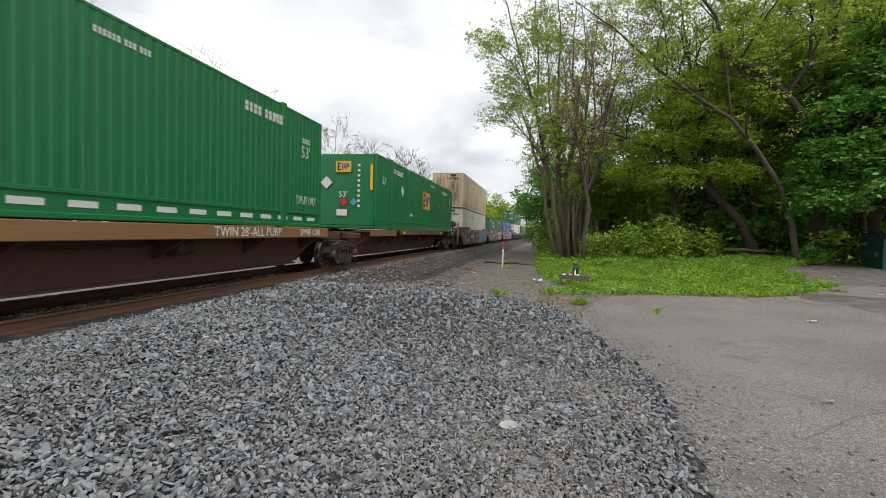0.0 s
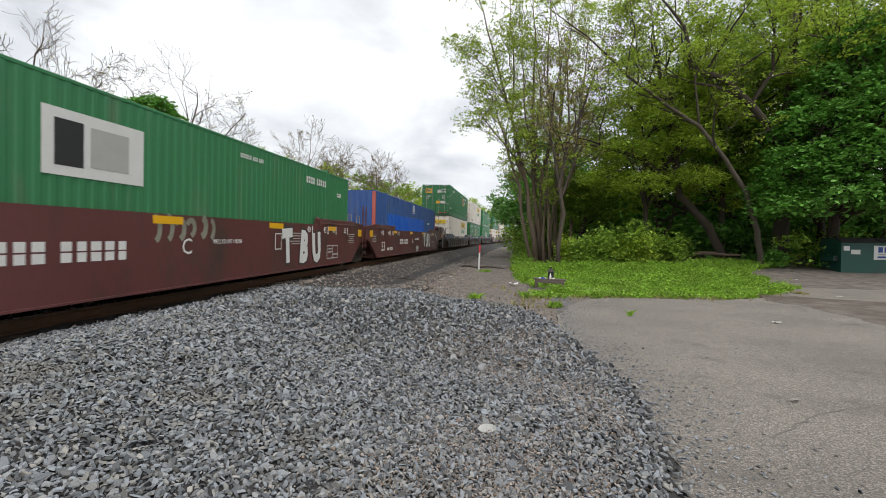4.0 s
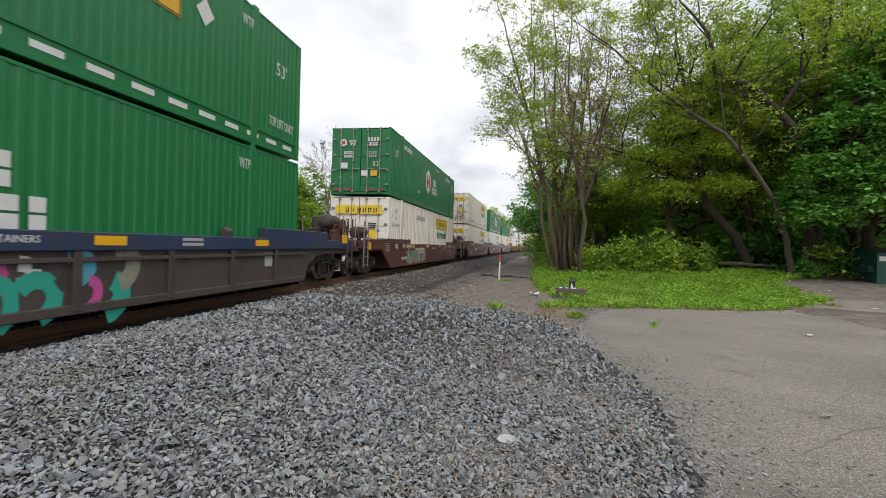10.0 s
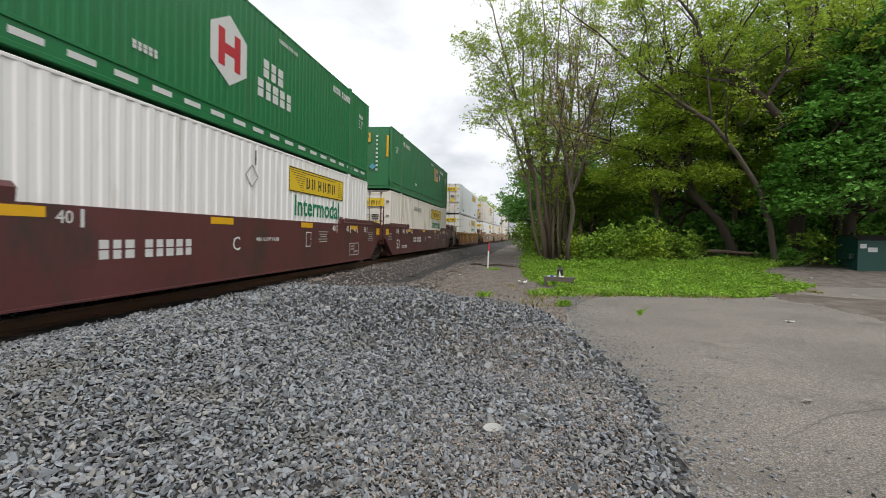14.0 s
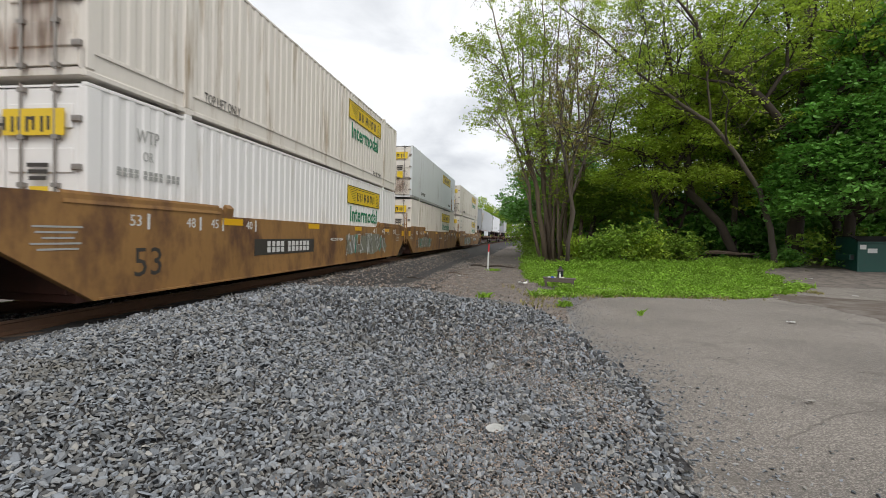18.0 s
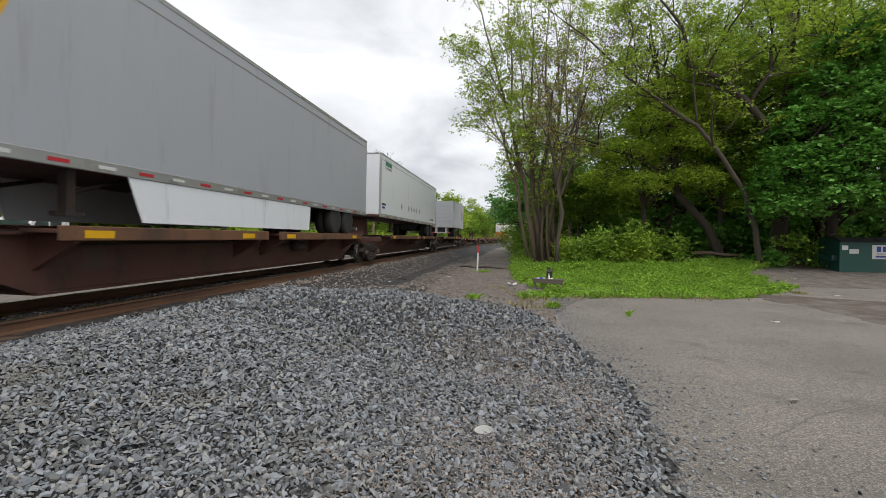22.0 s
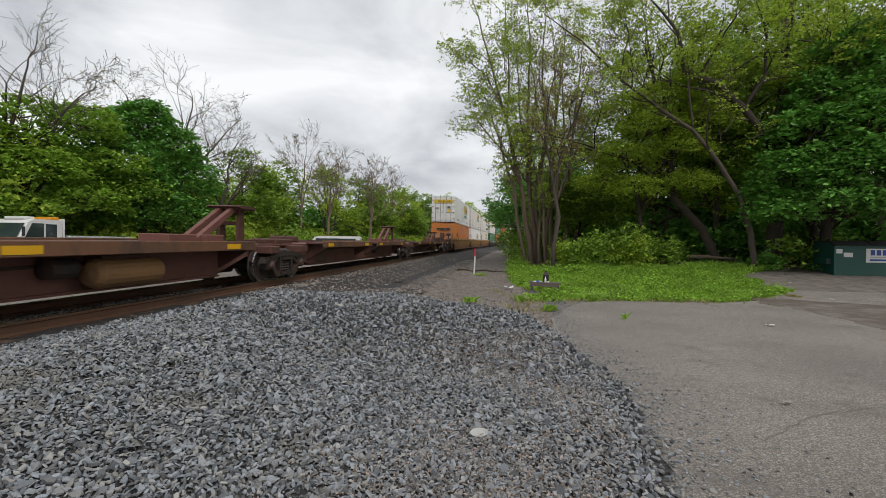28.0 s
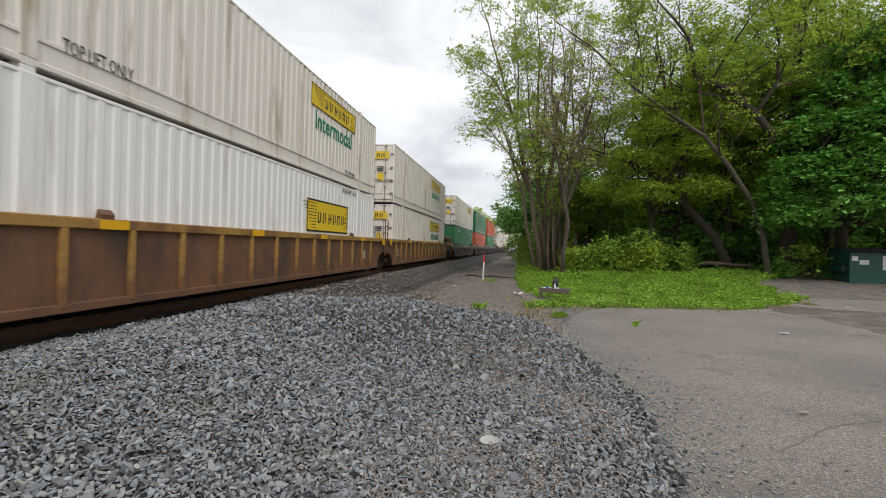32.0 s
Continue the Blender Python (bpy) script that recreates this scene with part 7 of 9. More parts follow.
# ---------------------------------------------------------------- rails and ties
def make_track():
    track = thing("railway_track", "single railway track with rusty rails and dark ties", "railway", kind="structure")
    prof = [(-0.07, -0.18), (0.07, -0.18), (0.07, -0.165), (0.012, -0.14), (0.012, -0.05), (0.036, -0.035), (0.036, 0.0), (-0.036, 0.0), (-0.036, -0.035), (-0.012, -0.05), (-0.012, -0.14), (-0.07, -0.165)]
    ys = [-600.0, -200.0, -60.0] + [float(v) for v in range(-20, 80, 4)] + [float(v) for v in range(80, 340, 10)] + [500.0, 800.0]
    for sx in (-1, 1):
        s, h = Shape(), Shape()
        for y in ys:
            m = track_at(y)
            for p, q in prof:
                s.v.append((m @ Vector((sx * 0.755 + p, 0, q - 0.001)))[:])
            for p in (-0.03, 0.03):
                h.v.append((m @ Vector((sx * 0.755 + p, 0, 0.0025)))[:])
        k = len(prof)
        for j in range(len(ys) - 1):
            for i in range(k):
                a, b = j * k + i, j * k + (i + 1) % k
                s.f.append((a, b, b + k, a + k))
            h.f.append((2 * j, 2 * j + 1, 2 * j + 3, 2 * j + 2))
        r = part("rail", s.mesh("rail", M["railside"]), track, None, "rusty steel rail")
        part("rail_head", h.mesh("rail_head", M["railhead"]), r, None, "polished rail head")
    rng = random.Random(5)
    tie = Shape().box(-1.3, 1.3, -0.115, 0.115, -0.17, 0, 0.012).mesh("tie", M["tie"])
    tplate = Shape().box(-0.17, 0.17, -0.09, 0.09, 0.0, 0.016).mesh("tie_plate", M["railside"])
    for i in range(150):
        y = -8 + i * 0.535
        t = part("tie", tie, track, track_at(y, -0.197) @ pose(rng.uniform(-0.05, 0.05), 0, 0, 0, 0, rng.uniform(-1.2, 1.2)))
        if i < 70:
            for sx in (-1, 1):
                part("tie_plate", tplate, t, pose(sx * 0.755, 0, 0))


make_track()


# ---------------------------------------------------------------- trees
def leaf_cloud(name, pts, size, mat, seed, flat=0.6, sides=4, lie=0.0):
    """Many small leaves about the given points: folded blades near by, plain sprays far off. lie: how far they lean from level, 0 for every way."""
    rng = np.random.default_rng(seed)
    n = len(pts)
    base = np.array([(-0.5, 0, 0), (0, -0.36, 0.1), (0.55, 0, 0), (0, 0.36, 0.1)]) if sides == 4 else np.array([(-0.5, -0.3, 0), (0.55, -0.12, 0), (-0.1, 0.5, 0)])
    s = size * rng.uniform(0.6, 1.35, n)
    if lie:
        a, b, c = rng.uniform(0, 2 * math.pi, n), rng.normal(0, lie, n), rng.normal(0, lie, n)
        x, y, z = (base[None, :, k] * s[:, None] for k in range(3))
        b, c, a = b[:, None], c[:, None], a[:, None]
        x, z = x * np.cos(b) - z * np.sin(b), x * np.sin(b) + z * np.cos(b)
        y, z = y * np.cos(c) - z * np.sin(c), y * np.sin(c) + z * np.cos(c)
        v = np.stack([x * np.cos(a) - y * np.sin(a), x * np.sin(a) + y * np.cos(a), z], -1)
    else:
        v = np.einsum("nij,kj->nki", turns(rng, n), base) * s[:, None, None]
        v[:, :, 2] *= flat
    v += pts[:, None]
    f = np.arange(sides * n).reshape(n, sides)
    return mesh_from_arrays(name, v.reshape(-1, 3), f, mat)


def sprays(rng, centres, per, radius, droop=0.3):
    """Leaf places: each centre carries a thin hanging fan of leaves."""
    n = len(centres)
    r = radius * rng.uniform(0.5, 1.25, (n, 1)) * np.sqrt(rng.random((n, per)))
    a = rng.uniform(0, 2 * math.pi, (n, per))
    tx, ty = rng.normal(0, 0.22, (n, 1)), rng.normal(0, 0.22, (n, 1))
    dx, dy = r * np.cos(a), r * np.sin(a)
    dz = dx * tx + dy * ty - droop * r + rng.normal(0, 0.12 * radius, (n, per))
    return (centres[:, None] + np.stack([dx, dy, dz], -1)).reshape(-1, 3)


def grow(rng, start, way, length, radius, depth, limbs, tips, spreadness, up, wander):
    """A limb that bends and forks; its stations go to limbs, its leafy ends to tips."""
    n = 4 if depth > 0 else 3
    p, d = Vector(start), Vector(way).normalized()
    pts, rad = [p.copy()], [radius]
    for k in range(n):
        d = (d + Vector((rng.gauss(0, wander), rng.gauss(0, wander), rng.gauss(0, wander) + up))).normalized()
        p = p + d * (length / n)
        pts.append(p.copy())
        rad.append(radius * (1 - 0.55 * (k + 1) / n))
    limbs.append((pts, rad, depth))
    if depth == 0:
        tips.extend(pts[1:])
        return
    kids = 3 if depth > 1 else 4
    for k in range(kids):
        t = rng.uniform(0.35, 1.0) if k else 1.0
        i = min(n, max(1, round(t * n)))
        axis = Vector((rng.gauss(0, 1), rng.gauss(0, 1), rng.gauss(0, 0.6)))
        way2 = (d + axis.normalized() * spreadness).normalized()
        grow(rng, pts[i], way2, length * rng.uniform(0.52, 0.8), rad[i] * 0.68, depth - 1, limbs, tips, spreadness, up, wander)


def tree(name, label, stems, leaf_mat, bark_mat, leaves, leaf_size, seed, depth=3, reach=0.9, spreadness=0.75, up=0.06, wander=0.12, puff=0.55, forks=5, fork_from=0.45, kind_name="tree", limb_len=0.42, group="", sides=4, twigs=True, thin=0.006, least=0.0, per=8, fan=0.3, lie=0.5):
    """A tree from stem lines of (x, y, z, radius): each stem throws limbs, whose twigs carry the leaves."""
    rng = random.Random(seed)
    t = thing(name, label, kind_name, group)
    x0, y0, z0, _ = stems[0][0]
    base = Vector((x0, y0, z0))
    t.matrix_basis = Matrix.Translation(base)
    limbs, tips = [], []
    for st in stems:
        rough = [Vector(p[:3]) - base for p in st]
        pts, rad = [rough[0]], [st[0][3]]
        for k in range(len(rough) - 1):
            a, b = rough[k], rough[k + 1]
            bend = (b - a).length * 0.018
            for q in (1 / 3, 2 / 3, 1.0):
                off = Vector((rng.gauss(0, bend), rng.gauss(0, bend), 0)) if q < 1 else Vector()
                pts.append(a.lerp(b, q) + off)
                rad.append(st[k][3] + (st[k + 1][3] - st[k][3]) * q)
        tr = Shape().tube(pts, rad, 9)
        part("trunk", tr.mesh("trunk", bark_mat, True), t)
        total = sum((b - a).length for a, b in zip(pts, pts[1:]))
        for k in range(forks):
            f = fork_from + (1 - fork_from) * (k + rng.random() * 0.6) / forks
            f = min(f, 0.999) * (len(pts) - 1)
            i, q = int(f), f - int(f)
            p = pts[i].lerp(pts[i + 1], q)
            along = (pts[i + 1] - pts[i]).normalized()
            r = rad[i] + (rad[i + 1] - rad[i]) * q
            side = Vector((rng.gauss(0, 1), rng.gauss(0, 1), rng.uniform(-0.1, 0.5))).normalized()
            grow(rng, p, along * (1 - reach * 0.5) + side * reach, max(least, total * limb_len) * rng.uniform(0.7, 1.15) * (1.15 - 0.45 * k / forks), r * 0.6, depth, limbs, tips, spreadness, up, wander)
        grow(rng, pts[-1], (pts[-1] - pts[-2]), max(least, total * limb_len) * 0.7, rad[-1] * 0.9, depth, limbs, tips, spreadness, up, wander)
    big, small = Shape(), Shape()
    for pts, rad, d in limbs:
        if d >= depth - 1:
            big.tube(pts, rad, 6, False)
        elif twigs or d > 0:
            small.tube(pts, [max(r, thin) for r in rad], 3, False)
    part("branchwork", big.mesh("branchwork", bark_mat, True), t)
    tagged(part("twigwork", small.mesh("twigwork", bark_mat), t), kind="stuff")
    if leaves:
        nr = np.random.default_rng(seed)
        tp = np.array([p[:] for p in tips])
        pick = nr.integers(0, len(tp), leaves // per)
        pts = sprays(nr, tp[pick] + nr.normal(0, puff, (len(pick), 3)) * np.array([1, 1, 0.7]), per, fan)
        part("crown", leaf_cloud("crown", pts, leaf_size, leaf_mat, seed, 0.6, sides, lie), t)
    return t


def lobed_tree(name, label, trunk, lobes, leaf_mat, bark_mat, count, leaf_size, seed, per=10, fan=0.45, droop=0.45, sides=4, kind_name="tree", group="", least=-0.35):
    """A dense tree: a trunk, a limb to each lobe of the crown, and fans of leaves hung over the lobes. Lobes: (x, y, z, radius across, radius up)."""
    rng, nr = random.Random(seed), np.random.default_rng(seed)
    t = thing(name, label, kind_name, group)
    base = Vector(trunk[0][:3])
    t.matrix_basis = Matrix.Translation(base)
    line = [Vector(p[:3]) - base for p in trunk]
    part("trunk", Shape().tube(line, [p[3] for p in trunk], 9).mesh("trunk", bark_mat, True), t)
    limbs = Shape()
    mids = np.array([l[:3] for l in lobes]) - np.array(base[:])
    rad = np.array([(l[3], l[3], l[4]) for l in lobes])
    area = rad[:, 0] ** 1.6
    clouds = []
    for k, m in enumerate(mids):
        a = line[min(len(line) - 1, 1 + k % (len(line) - 1))] * rng.uniform(0.8, 1.0)
        b = Vector(m)
        c = a.lerp(b, 0.5) + Vector((rng.gauss(0, 0.3), rng.gauss(0, 0.3), rng.uniform(-0.3, 0.4)))
        r0 = trunk[0][3] * 0.4
        limbs.tube([a, c, b], [r0, r0 * 0.7, r0 * 0.35], 6, False)
        for _ in range(9):
            e = b + Vector((rng.gauss(0, 1), rng.gauss(0, 1), rng.gauss(0.2, 0.7))).normalized() * rad[k, 0] * 0.9
            limbs.tube([b.lerp(c, rng.random() * 0.5), b.lerp(e, 0.5) + Vector((0, 0, 0.15)), e], [r0 * 0.35, r0 * 0.2, 0.012], 4, False)
        n = int(count / per * area[k] / area.sum())
        d = nr.normal(size=(n * 2, 3))
        d /= np.linalg.norm(d, axis=1)[:, None]
        d = d[d[:, 2] > least][:n]
        bump = 1 + 0.14 * np.sin(d[:, 0] * 5 + k) * np.cos(d[:, 1] * 6 + 2 * k) + 0.1 * np.sin(d[:, 2] * 9 + k)
        p = m + d * rad[k] * (bump * (1 - 0.3 * nr.random(len(d)) ** 2.0))[:, None]
        deep = np.zeros(len(p), bool)
        for q in range(len(mids)):
            if q != k:
                deep |= (((p - mids[q]) / rad[q]) ** 2).sum(1) < 0.5
        clouds.append(p[~deep])
    part("branchwork", limbs.mesh("branchwork", bark_mat, True), t)
    pts = sprays(nr, np.concatenate(clouds), per, fan, droop)
    part("crown", leaf_cloud("crown", pts, leaf_size, leaf_mat, seed, 0.6, sides, 0.42), t)
    return t


def zl(x, y):
    return float(land(np.array(x, float), np.array(y, float)))


def thicket(name, label, mat, places, leaf, seed, kind_name="bush", sides=4):
    """A low bush: short stems and a ragged body of leaves."""
    nr = np.random.default_rng(seed)
    rng = random.Random(seed)
    x0, y0 = places[0][:2]
    b = thing(name, label, kind_name)
    z0 = zl(x0, y0)
    b.matrix_basis = pose(x0, y0, z0)
    clouds, st = [], Shape()
    for x, y, w, h, n in places:
        k = max(3, n // 500)
        for _ in range(k):
            cx, cy = x + rng.gauss(0, w * 0.45), y + rng.gauss(0, w * 0.45)
            cz = h * rng.uniform(0.3, 0.85)
            m = n // k // 7
            clouds.append(sprays(nr, np.array([cx - x0, cy - y0, cz]) + nr.normal(0, 1, (m, 3)) * np.array([w * 0.3, w * 0.3, h * 0.2]), 7, leaf * 2.2))
            st.tube([(x - x0 + rng.gauss(0, 0.1), y - y0 + rng.gauss(0, 0.1), -0.05), (cx - x0, cy - y0, cz)], [0.018, 0.006], 4, False)
    pts = np.concatenate(clouds)
    pts[:, 2] = np.abs(pts[:, 2])
    tagged(part("stemwork", st.mesh("stemwork", M["barkdark"]), b), kind="stuff")
    part("leaves", leaf_cloud("leaves", pts, leaf, mat, seed, sides=sides, lie=0.55), b)
    return b


def right_woods():
    # slender multi-stemmed group at the edge of the line
    z = zl(2.4, 31)
    stems = [
        [(2.0, 31.0, z, 0.184), (1.41, 31.0, 4.98, 0.143), (1.03, 31.0, 6.43, 0.116), (0.08, 31.0, 10.5, 0.082), (-1.03, 30.8, 14.3, 0.054), (-2.03, 30.8, 17.6, 0.027)],
        [(1.03, 31.0, 6.43, 0.075), (-0.06, 30.9, 7.9, 0.054), (-1.5, 30.8, 9.6, 0.027)],
        [(0.08, 31.0, 10.5, 0.061), (-1.0, 30.9, 12.6, 0.041), (-2.2, 30.8, 13.6, 0.020)],
        [(1.41, 31.2, 4.98, 0.109), (0.3, 31.2, 9.7, 0.075), (0.37, 31.2, 14.0, 0.048), (0.14, 31.2, 17.7, 0.020)],
        [(2.35, 31.3, z, 0.170), (1.71, 31.3, 6.42, 0.116), (1.68, 31.3, 10.0, 0.088), (1.79, 31.2, 14.0, 0.054), (1.55, 31.2, 17.9, 0.027)],
        [(2.7, 31.6, z, 0.150), (2.29, 31.6, 5.3, 0.109), (2.92, 31.6, 8.9, 0.082), (2.6, 31.6, 13.5, 0.048), (2.7, 31.6, 17.5, 0.020)],
        [(3.1, 32.0, z, 0.136), (3.4, 32.0, z + 7, 0.088), (4.0, 32.0, z + 14, 0.048), (4.2, 32.2, z + 17, 0.020)],
        [(1.7, 30.6, z, 0.12), (0.9, 30.6, 5.2, 0.085), (-0.2, 30.6, 8.6, 0.055), (-1.1, 30.5, 11.2, 0.025)],
        [(3.6, 32.6, z, 0.14), (3.3, 32.5, 6.0, 0.10), (3.6, 32.4, 11.0, 0.065), (3.2, 32.4, 16.5, 0.025)],
        [(2.5, 30.8, z, 0.11), (2.6, 30.8, 5.0, 0.08), (1.2, 30.7, 9.5, 0.055), (0.9, 30.7, 13.5, 0.025)],
        [(4.3, 33.2, z, 0.13), (4.6, 33.2, 6.5, 0.09), (5.1, 33.2, 12.0, 0.055), (5.4, 33.2, 16.0, 0.022)],
        [(2.1, 31.8, z, 0.10), (1.9, 31.8, 7.5, 0.07), (2.2, 31.8, 12.0, 0.045), (1.0, 31.8, 16.8, 0.02)]]
    tree("locust_tree", "tall slender multi-stemmed tree with sparse spring leaves", stems,
         M["leaf_spring"], M["bark"], 46000, 0.105, 21, depth=3, reach=0.9, up=0.03, forks=8, fork_from=0.2, limb_len=0.09, least=1.6, puff=0.2, spreadness=1.0, per=9, fan=0.22, lie=0.7, thin=0.007)
    tree("locust_tree", "bare-twigged locust with bronze seed pods and buds", [
        [(3.4, 30.4, z, 0.12), (3.5, 30.4, 5.0, 0.09), (3.9, 30.4, 9.0, 0.06), (3.6, 30.4, 13.5, 0.03)],
        [(3.5, 30.4, 4.4, 0.07), (4.6, 30.3, 7.4, 0.05), (5.6, 30.2, 10.2, 0.025)],
        [(2.9, 30.6, z, 0.10), (2.6, 30.6, 5.4, 0.07), (2.9, 30.6, 9.8, 0.045), (2.3, 30.6, 13.0, 0.02)]],
        M["leaf_bronze"], M["bark"], 5200, 0.09, 41, depth=3, reach=0.95, up=0.03, forks=9, fork_from=0.25, limb_len=0.13, least=1.7, puff=0.2, spreadness=1.0, per=6, fan=0.2, lie=0.8, thin=0.007)
    z = zl(2.65, 24.6)
    tree("young_tree", "thin dark-trunked tree with a pale paint mark", [
        [(2.66, 24.6, z - 0.1, 0.115), (2.67, 24.6, 4.58, 0.085), (3.18, 24.7, 6.85, 0.065), (3.96, 24.8, 8.8, 0.05), (4.6, 24.8, 10.75, 0.02)],
        [(2.67, 24.6, 4.5, 0.08), (2.21, 24.8, 7.16, 0.06), (2.7, 25.0, 10.5, 0.03)],
        [(2.67, 24.6, 3.6, 0.06), (3.4, 24.8, 5.6, 0.04), (3.7, 24.9, 8.4, 0.02)]],
        M["leaf_bronze"], M["barkmid"], 4200, 0.09, 22, depth=3, reach=0.8, up=0.06, forks=8, fork_from=0.3, limb_len=0.13, puff=0.18, per=6, fan=0.16, lie=0.8, thin=0.007)
    # the leaning tree that reaches out to the line
    z = zl(12.0, 24.3)
    tree("leaning_tree", "grey leaning tree with long bare reaching limbs", [
        [(12.1, 24.3, z - 0.1, 0.154), (11.95, 24.3, z + 1.8, 0.133), (11.45, 24.3, 4.1, 0.112), (10.5, 24.4, 5.74, 0.105), (9.3, 24.5, 7.4, 0.098), (7.9, 24.6, 8.4, 0.087), (5.9, 24.8, 10.1, 0.063), (4.0, 25.0, 12.2, 0.042), (2.7, 25.0, 13.2, 0.025)],
        [(9.3, 24.5, 7.4, 0.056), (9.0, 24.3, 9.6, 0.042), (9.7, 24.2, 12.0, 0.021)],
        [(5.9, 24.8, 10.1, 0.042), (6.3, 24.7, 12.2, 0.032), (5.8, 24.7, 14.4, 0.014)]],
        M["leaf_spring"], M["barkmid"], 8000, 0.12, 23, depth=3, reach=0.8, up=0.07, forks=8, fork_from=0.4, limb_len=0.13, puff=0.25, per=8, fan=0.26, thin=0.008)
    z = zl(11.8, 27.5)
    tree("big_tree", "massive dark-barked tree with crooked limbs", [
        [(11.9, 27.3, z - 0.2, 0.25), (10.95, 27.3, z + 1.9, 0.22), (9.5, 27.3, 4.2, 0.2), (8.96, 27.4, 5.0, 0.16), (7.25, 27.0, 6.33, 0.14), (6.1, 27.0, 6.7, 0.1), (4.5, 27.0, 7.3, 0.04)],
        [(9.5, 27.3, 4.2, 0.18), (9.2, 27.6, 7.0, 0.2), (8.6, 27.8, 10.0, 0.12), (8.1, 28, 13.5, 0.05)],
        [(14.4, 26.8, z - 0.1, 0.4), (14.4, 26.8, 4.5, 0.34), (14.5, 26.8, 8.5, 0.27), (14.9, 27, 14, 0.12)],
        [(14.4, 26.7, 6.6, 0.22), (13.0, 25.0, 6.9, 0.2), (11.7, 24.6, 8.4, 0.17), (10.5, 24.5, 9.6, 0.14), (8.9, 24.5, 10.2, 0.11), (8.5, 24.4, 12.2, 0.08), (7.6, 24.4, 13.4, 0.05)],
        [(14.4, 26.7, 7.0, 0.2), (15.0, 24.9, 8.8, 0.15), (16.4, 24.4, 9.7, 0.1), (18.5, 24.4, 11, 0.05)],
        [(11.7, 24.6, 8.4, 0.1), (12.6, 24.5, 10.0, 0.08), (12.4, 24.4, 12.6, 0.04)]],
        M["leaf_spring"], M["barkdark"], 24000, 0.13, 24, depth=3, reach=0.9, up=0.03, forks=6, fork_from=0.35, limb_len=0.30, puff=0.28, per=10, fan=0.34, thin=0.009)
    # broad-leaved maple over the lot's corner
    z = zl(15.2, 23.6)
    lobes = [(13.0, 23.6, 3.4, 1.5, 0.9), (14.6, 22.9, 4.0, 1.6, 1.1), (13.6, 23.8, 5.3, 1.7, 1.2), (15.8, 23.0, 5.6, 1.9, 1.3), (14.4, 24.2, 7.2, 1.8, 1.3), (16.9, 23.6, 7.6, 2.1, 1.5), (18.0, 22.8, 5.2, 2.0, 1.5), (19.6, 23.6, 6.8, 2.2, 1.6),
             (15.6, 24.6, 9.0, 1.8, 1.3), (18.2, 24.2, 9.4, 2.2, 1.6), (20.6, 23.2, 4.4, 2.0, 1.4), (21.8, 24.4, 8.2, 2.4, 1.8), (17.0, 24.8, 11.0, 2.0, 1.4), (20.4, 25.0, 11.2, 2.4, 1.6), (12.6, 24.2, 4.4, 1.1, 0.7), (17.2, 22.6, 3.6, 1.5, 0.8)]
    lobed_tree("maple_tree", "dense dark green maple overhanging the car park", [(15.6, 25.0, z - 0.1, 0.26), (15.7, 24.9, z + 3, 0.22), (16.2, 24.6, z + 6, 0.16), (17.0, 24.4, z + 10, 0.08)], lobes,
               M["leaf_dark"], M["barkdark"], 52000, 0.21, 25, per=12, fan=0.5, droop=0.6)
    # bright younger trees in the middle of the edge
    z = zl(8, 28)
    lobed_tree("woodland_tree", "bright yellow-green young tree at the edge of the wood", [(8.2, 28.6, z, 0.16), (8.0, 28.5, 4, 0.12), (7.8, 28.4, 8, 0.06)],
               [(6.4, 26.6, 6.6, 1.3, 0.9), (7.8, 26.2, 8.0, 1.6, 1.0), (9.4, 26.0, 6.8, 1.5, 0.9), (8.8, 26.2, 9.6, 1.5, 1.0), (7.2, 26.8, 4.8, 1.4, 0.8), (10.6, 26.2, 8.4, 1.4, 1.0), (9.8, 26.3, 5.0, 1.3, 0.8), (5.4, 27.2, 5.2, 1.1, 0.8), (10.4, 26.4, 10.6, 1.5, 1.0), (6.6, 26.8, 9.2, 1.2, 0.8)],
               M["leaf_spring"], M["barkmid"], 24000, 0.14, 42, per=9, fan=0.4, group="trees of the wood")
    lobed_tree("woodland_tree", "bright yellow-green young tree at the edge of the wood", [(12.4, 29.2, z, 0.18), (12.4, 29.0, 5, 0.13), (12.0, 28.8, 10, 0.06)],
               [(11.6, 28.2, 9.6, 1.6, 1.1), (13.2, 28.2, 8.2, 1.5, 1.0), (12.4, 28.2, 11.4, 1.7, 1.1), (10.8, 28.4, 6.8, 1.2, 0.8), (14.0, 28.4, 11.0, 1.6, 1.1), (12.8, 28.3, 5.6, 1.4, 0.8), (10.2, 28.6, 11.0, 1.3, 0.9)],
               M["leaf_mid"], M["barkmid"], 17000, 0.14, 43, per=9, fan=0.4, group="trees of the wood")
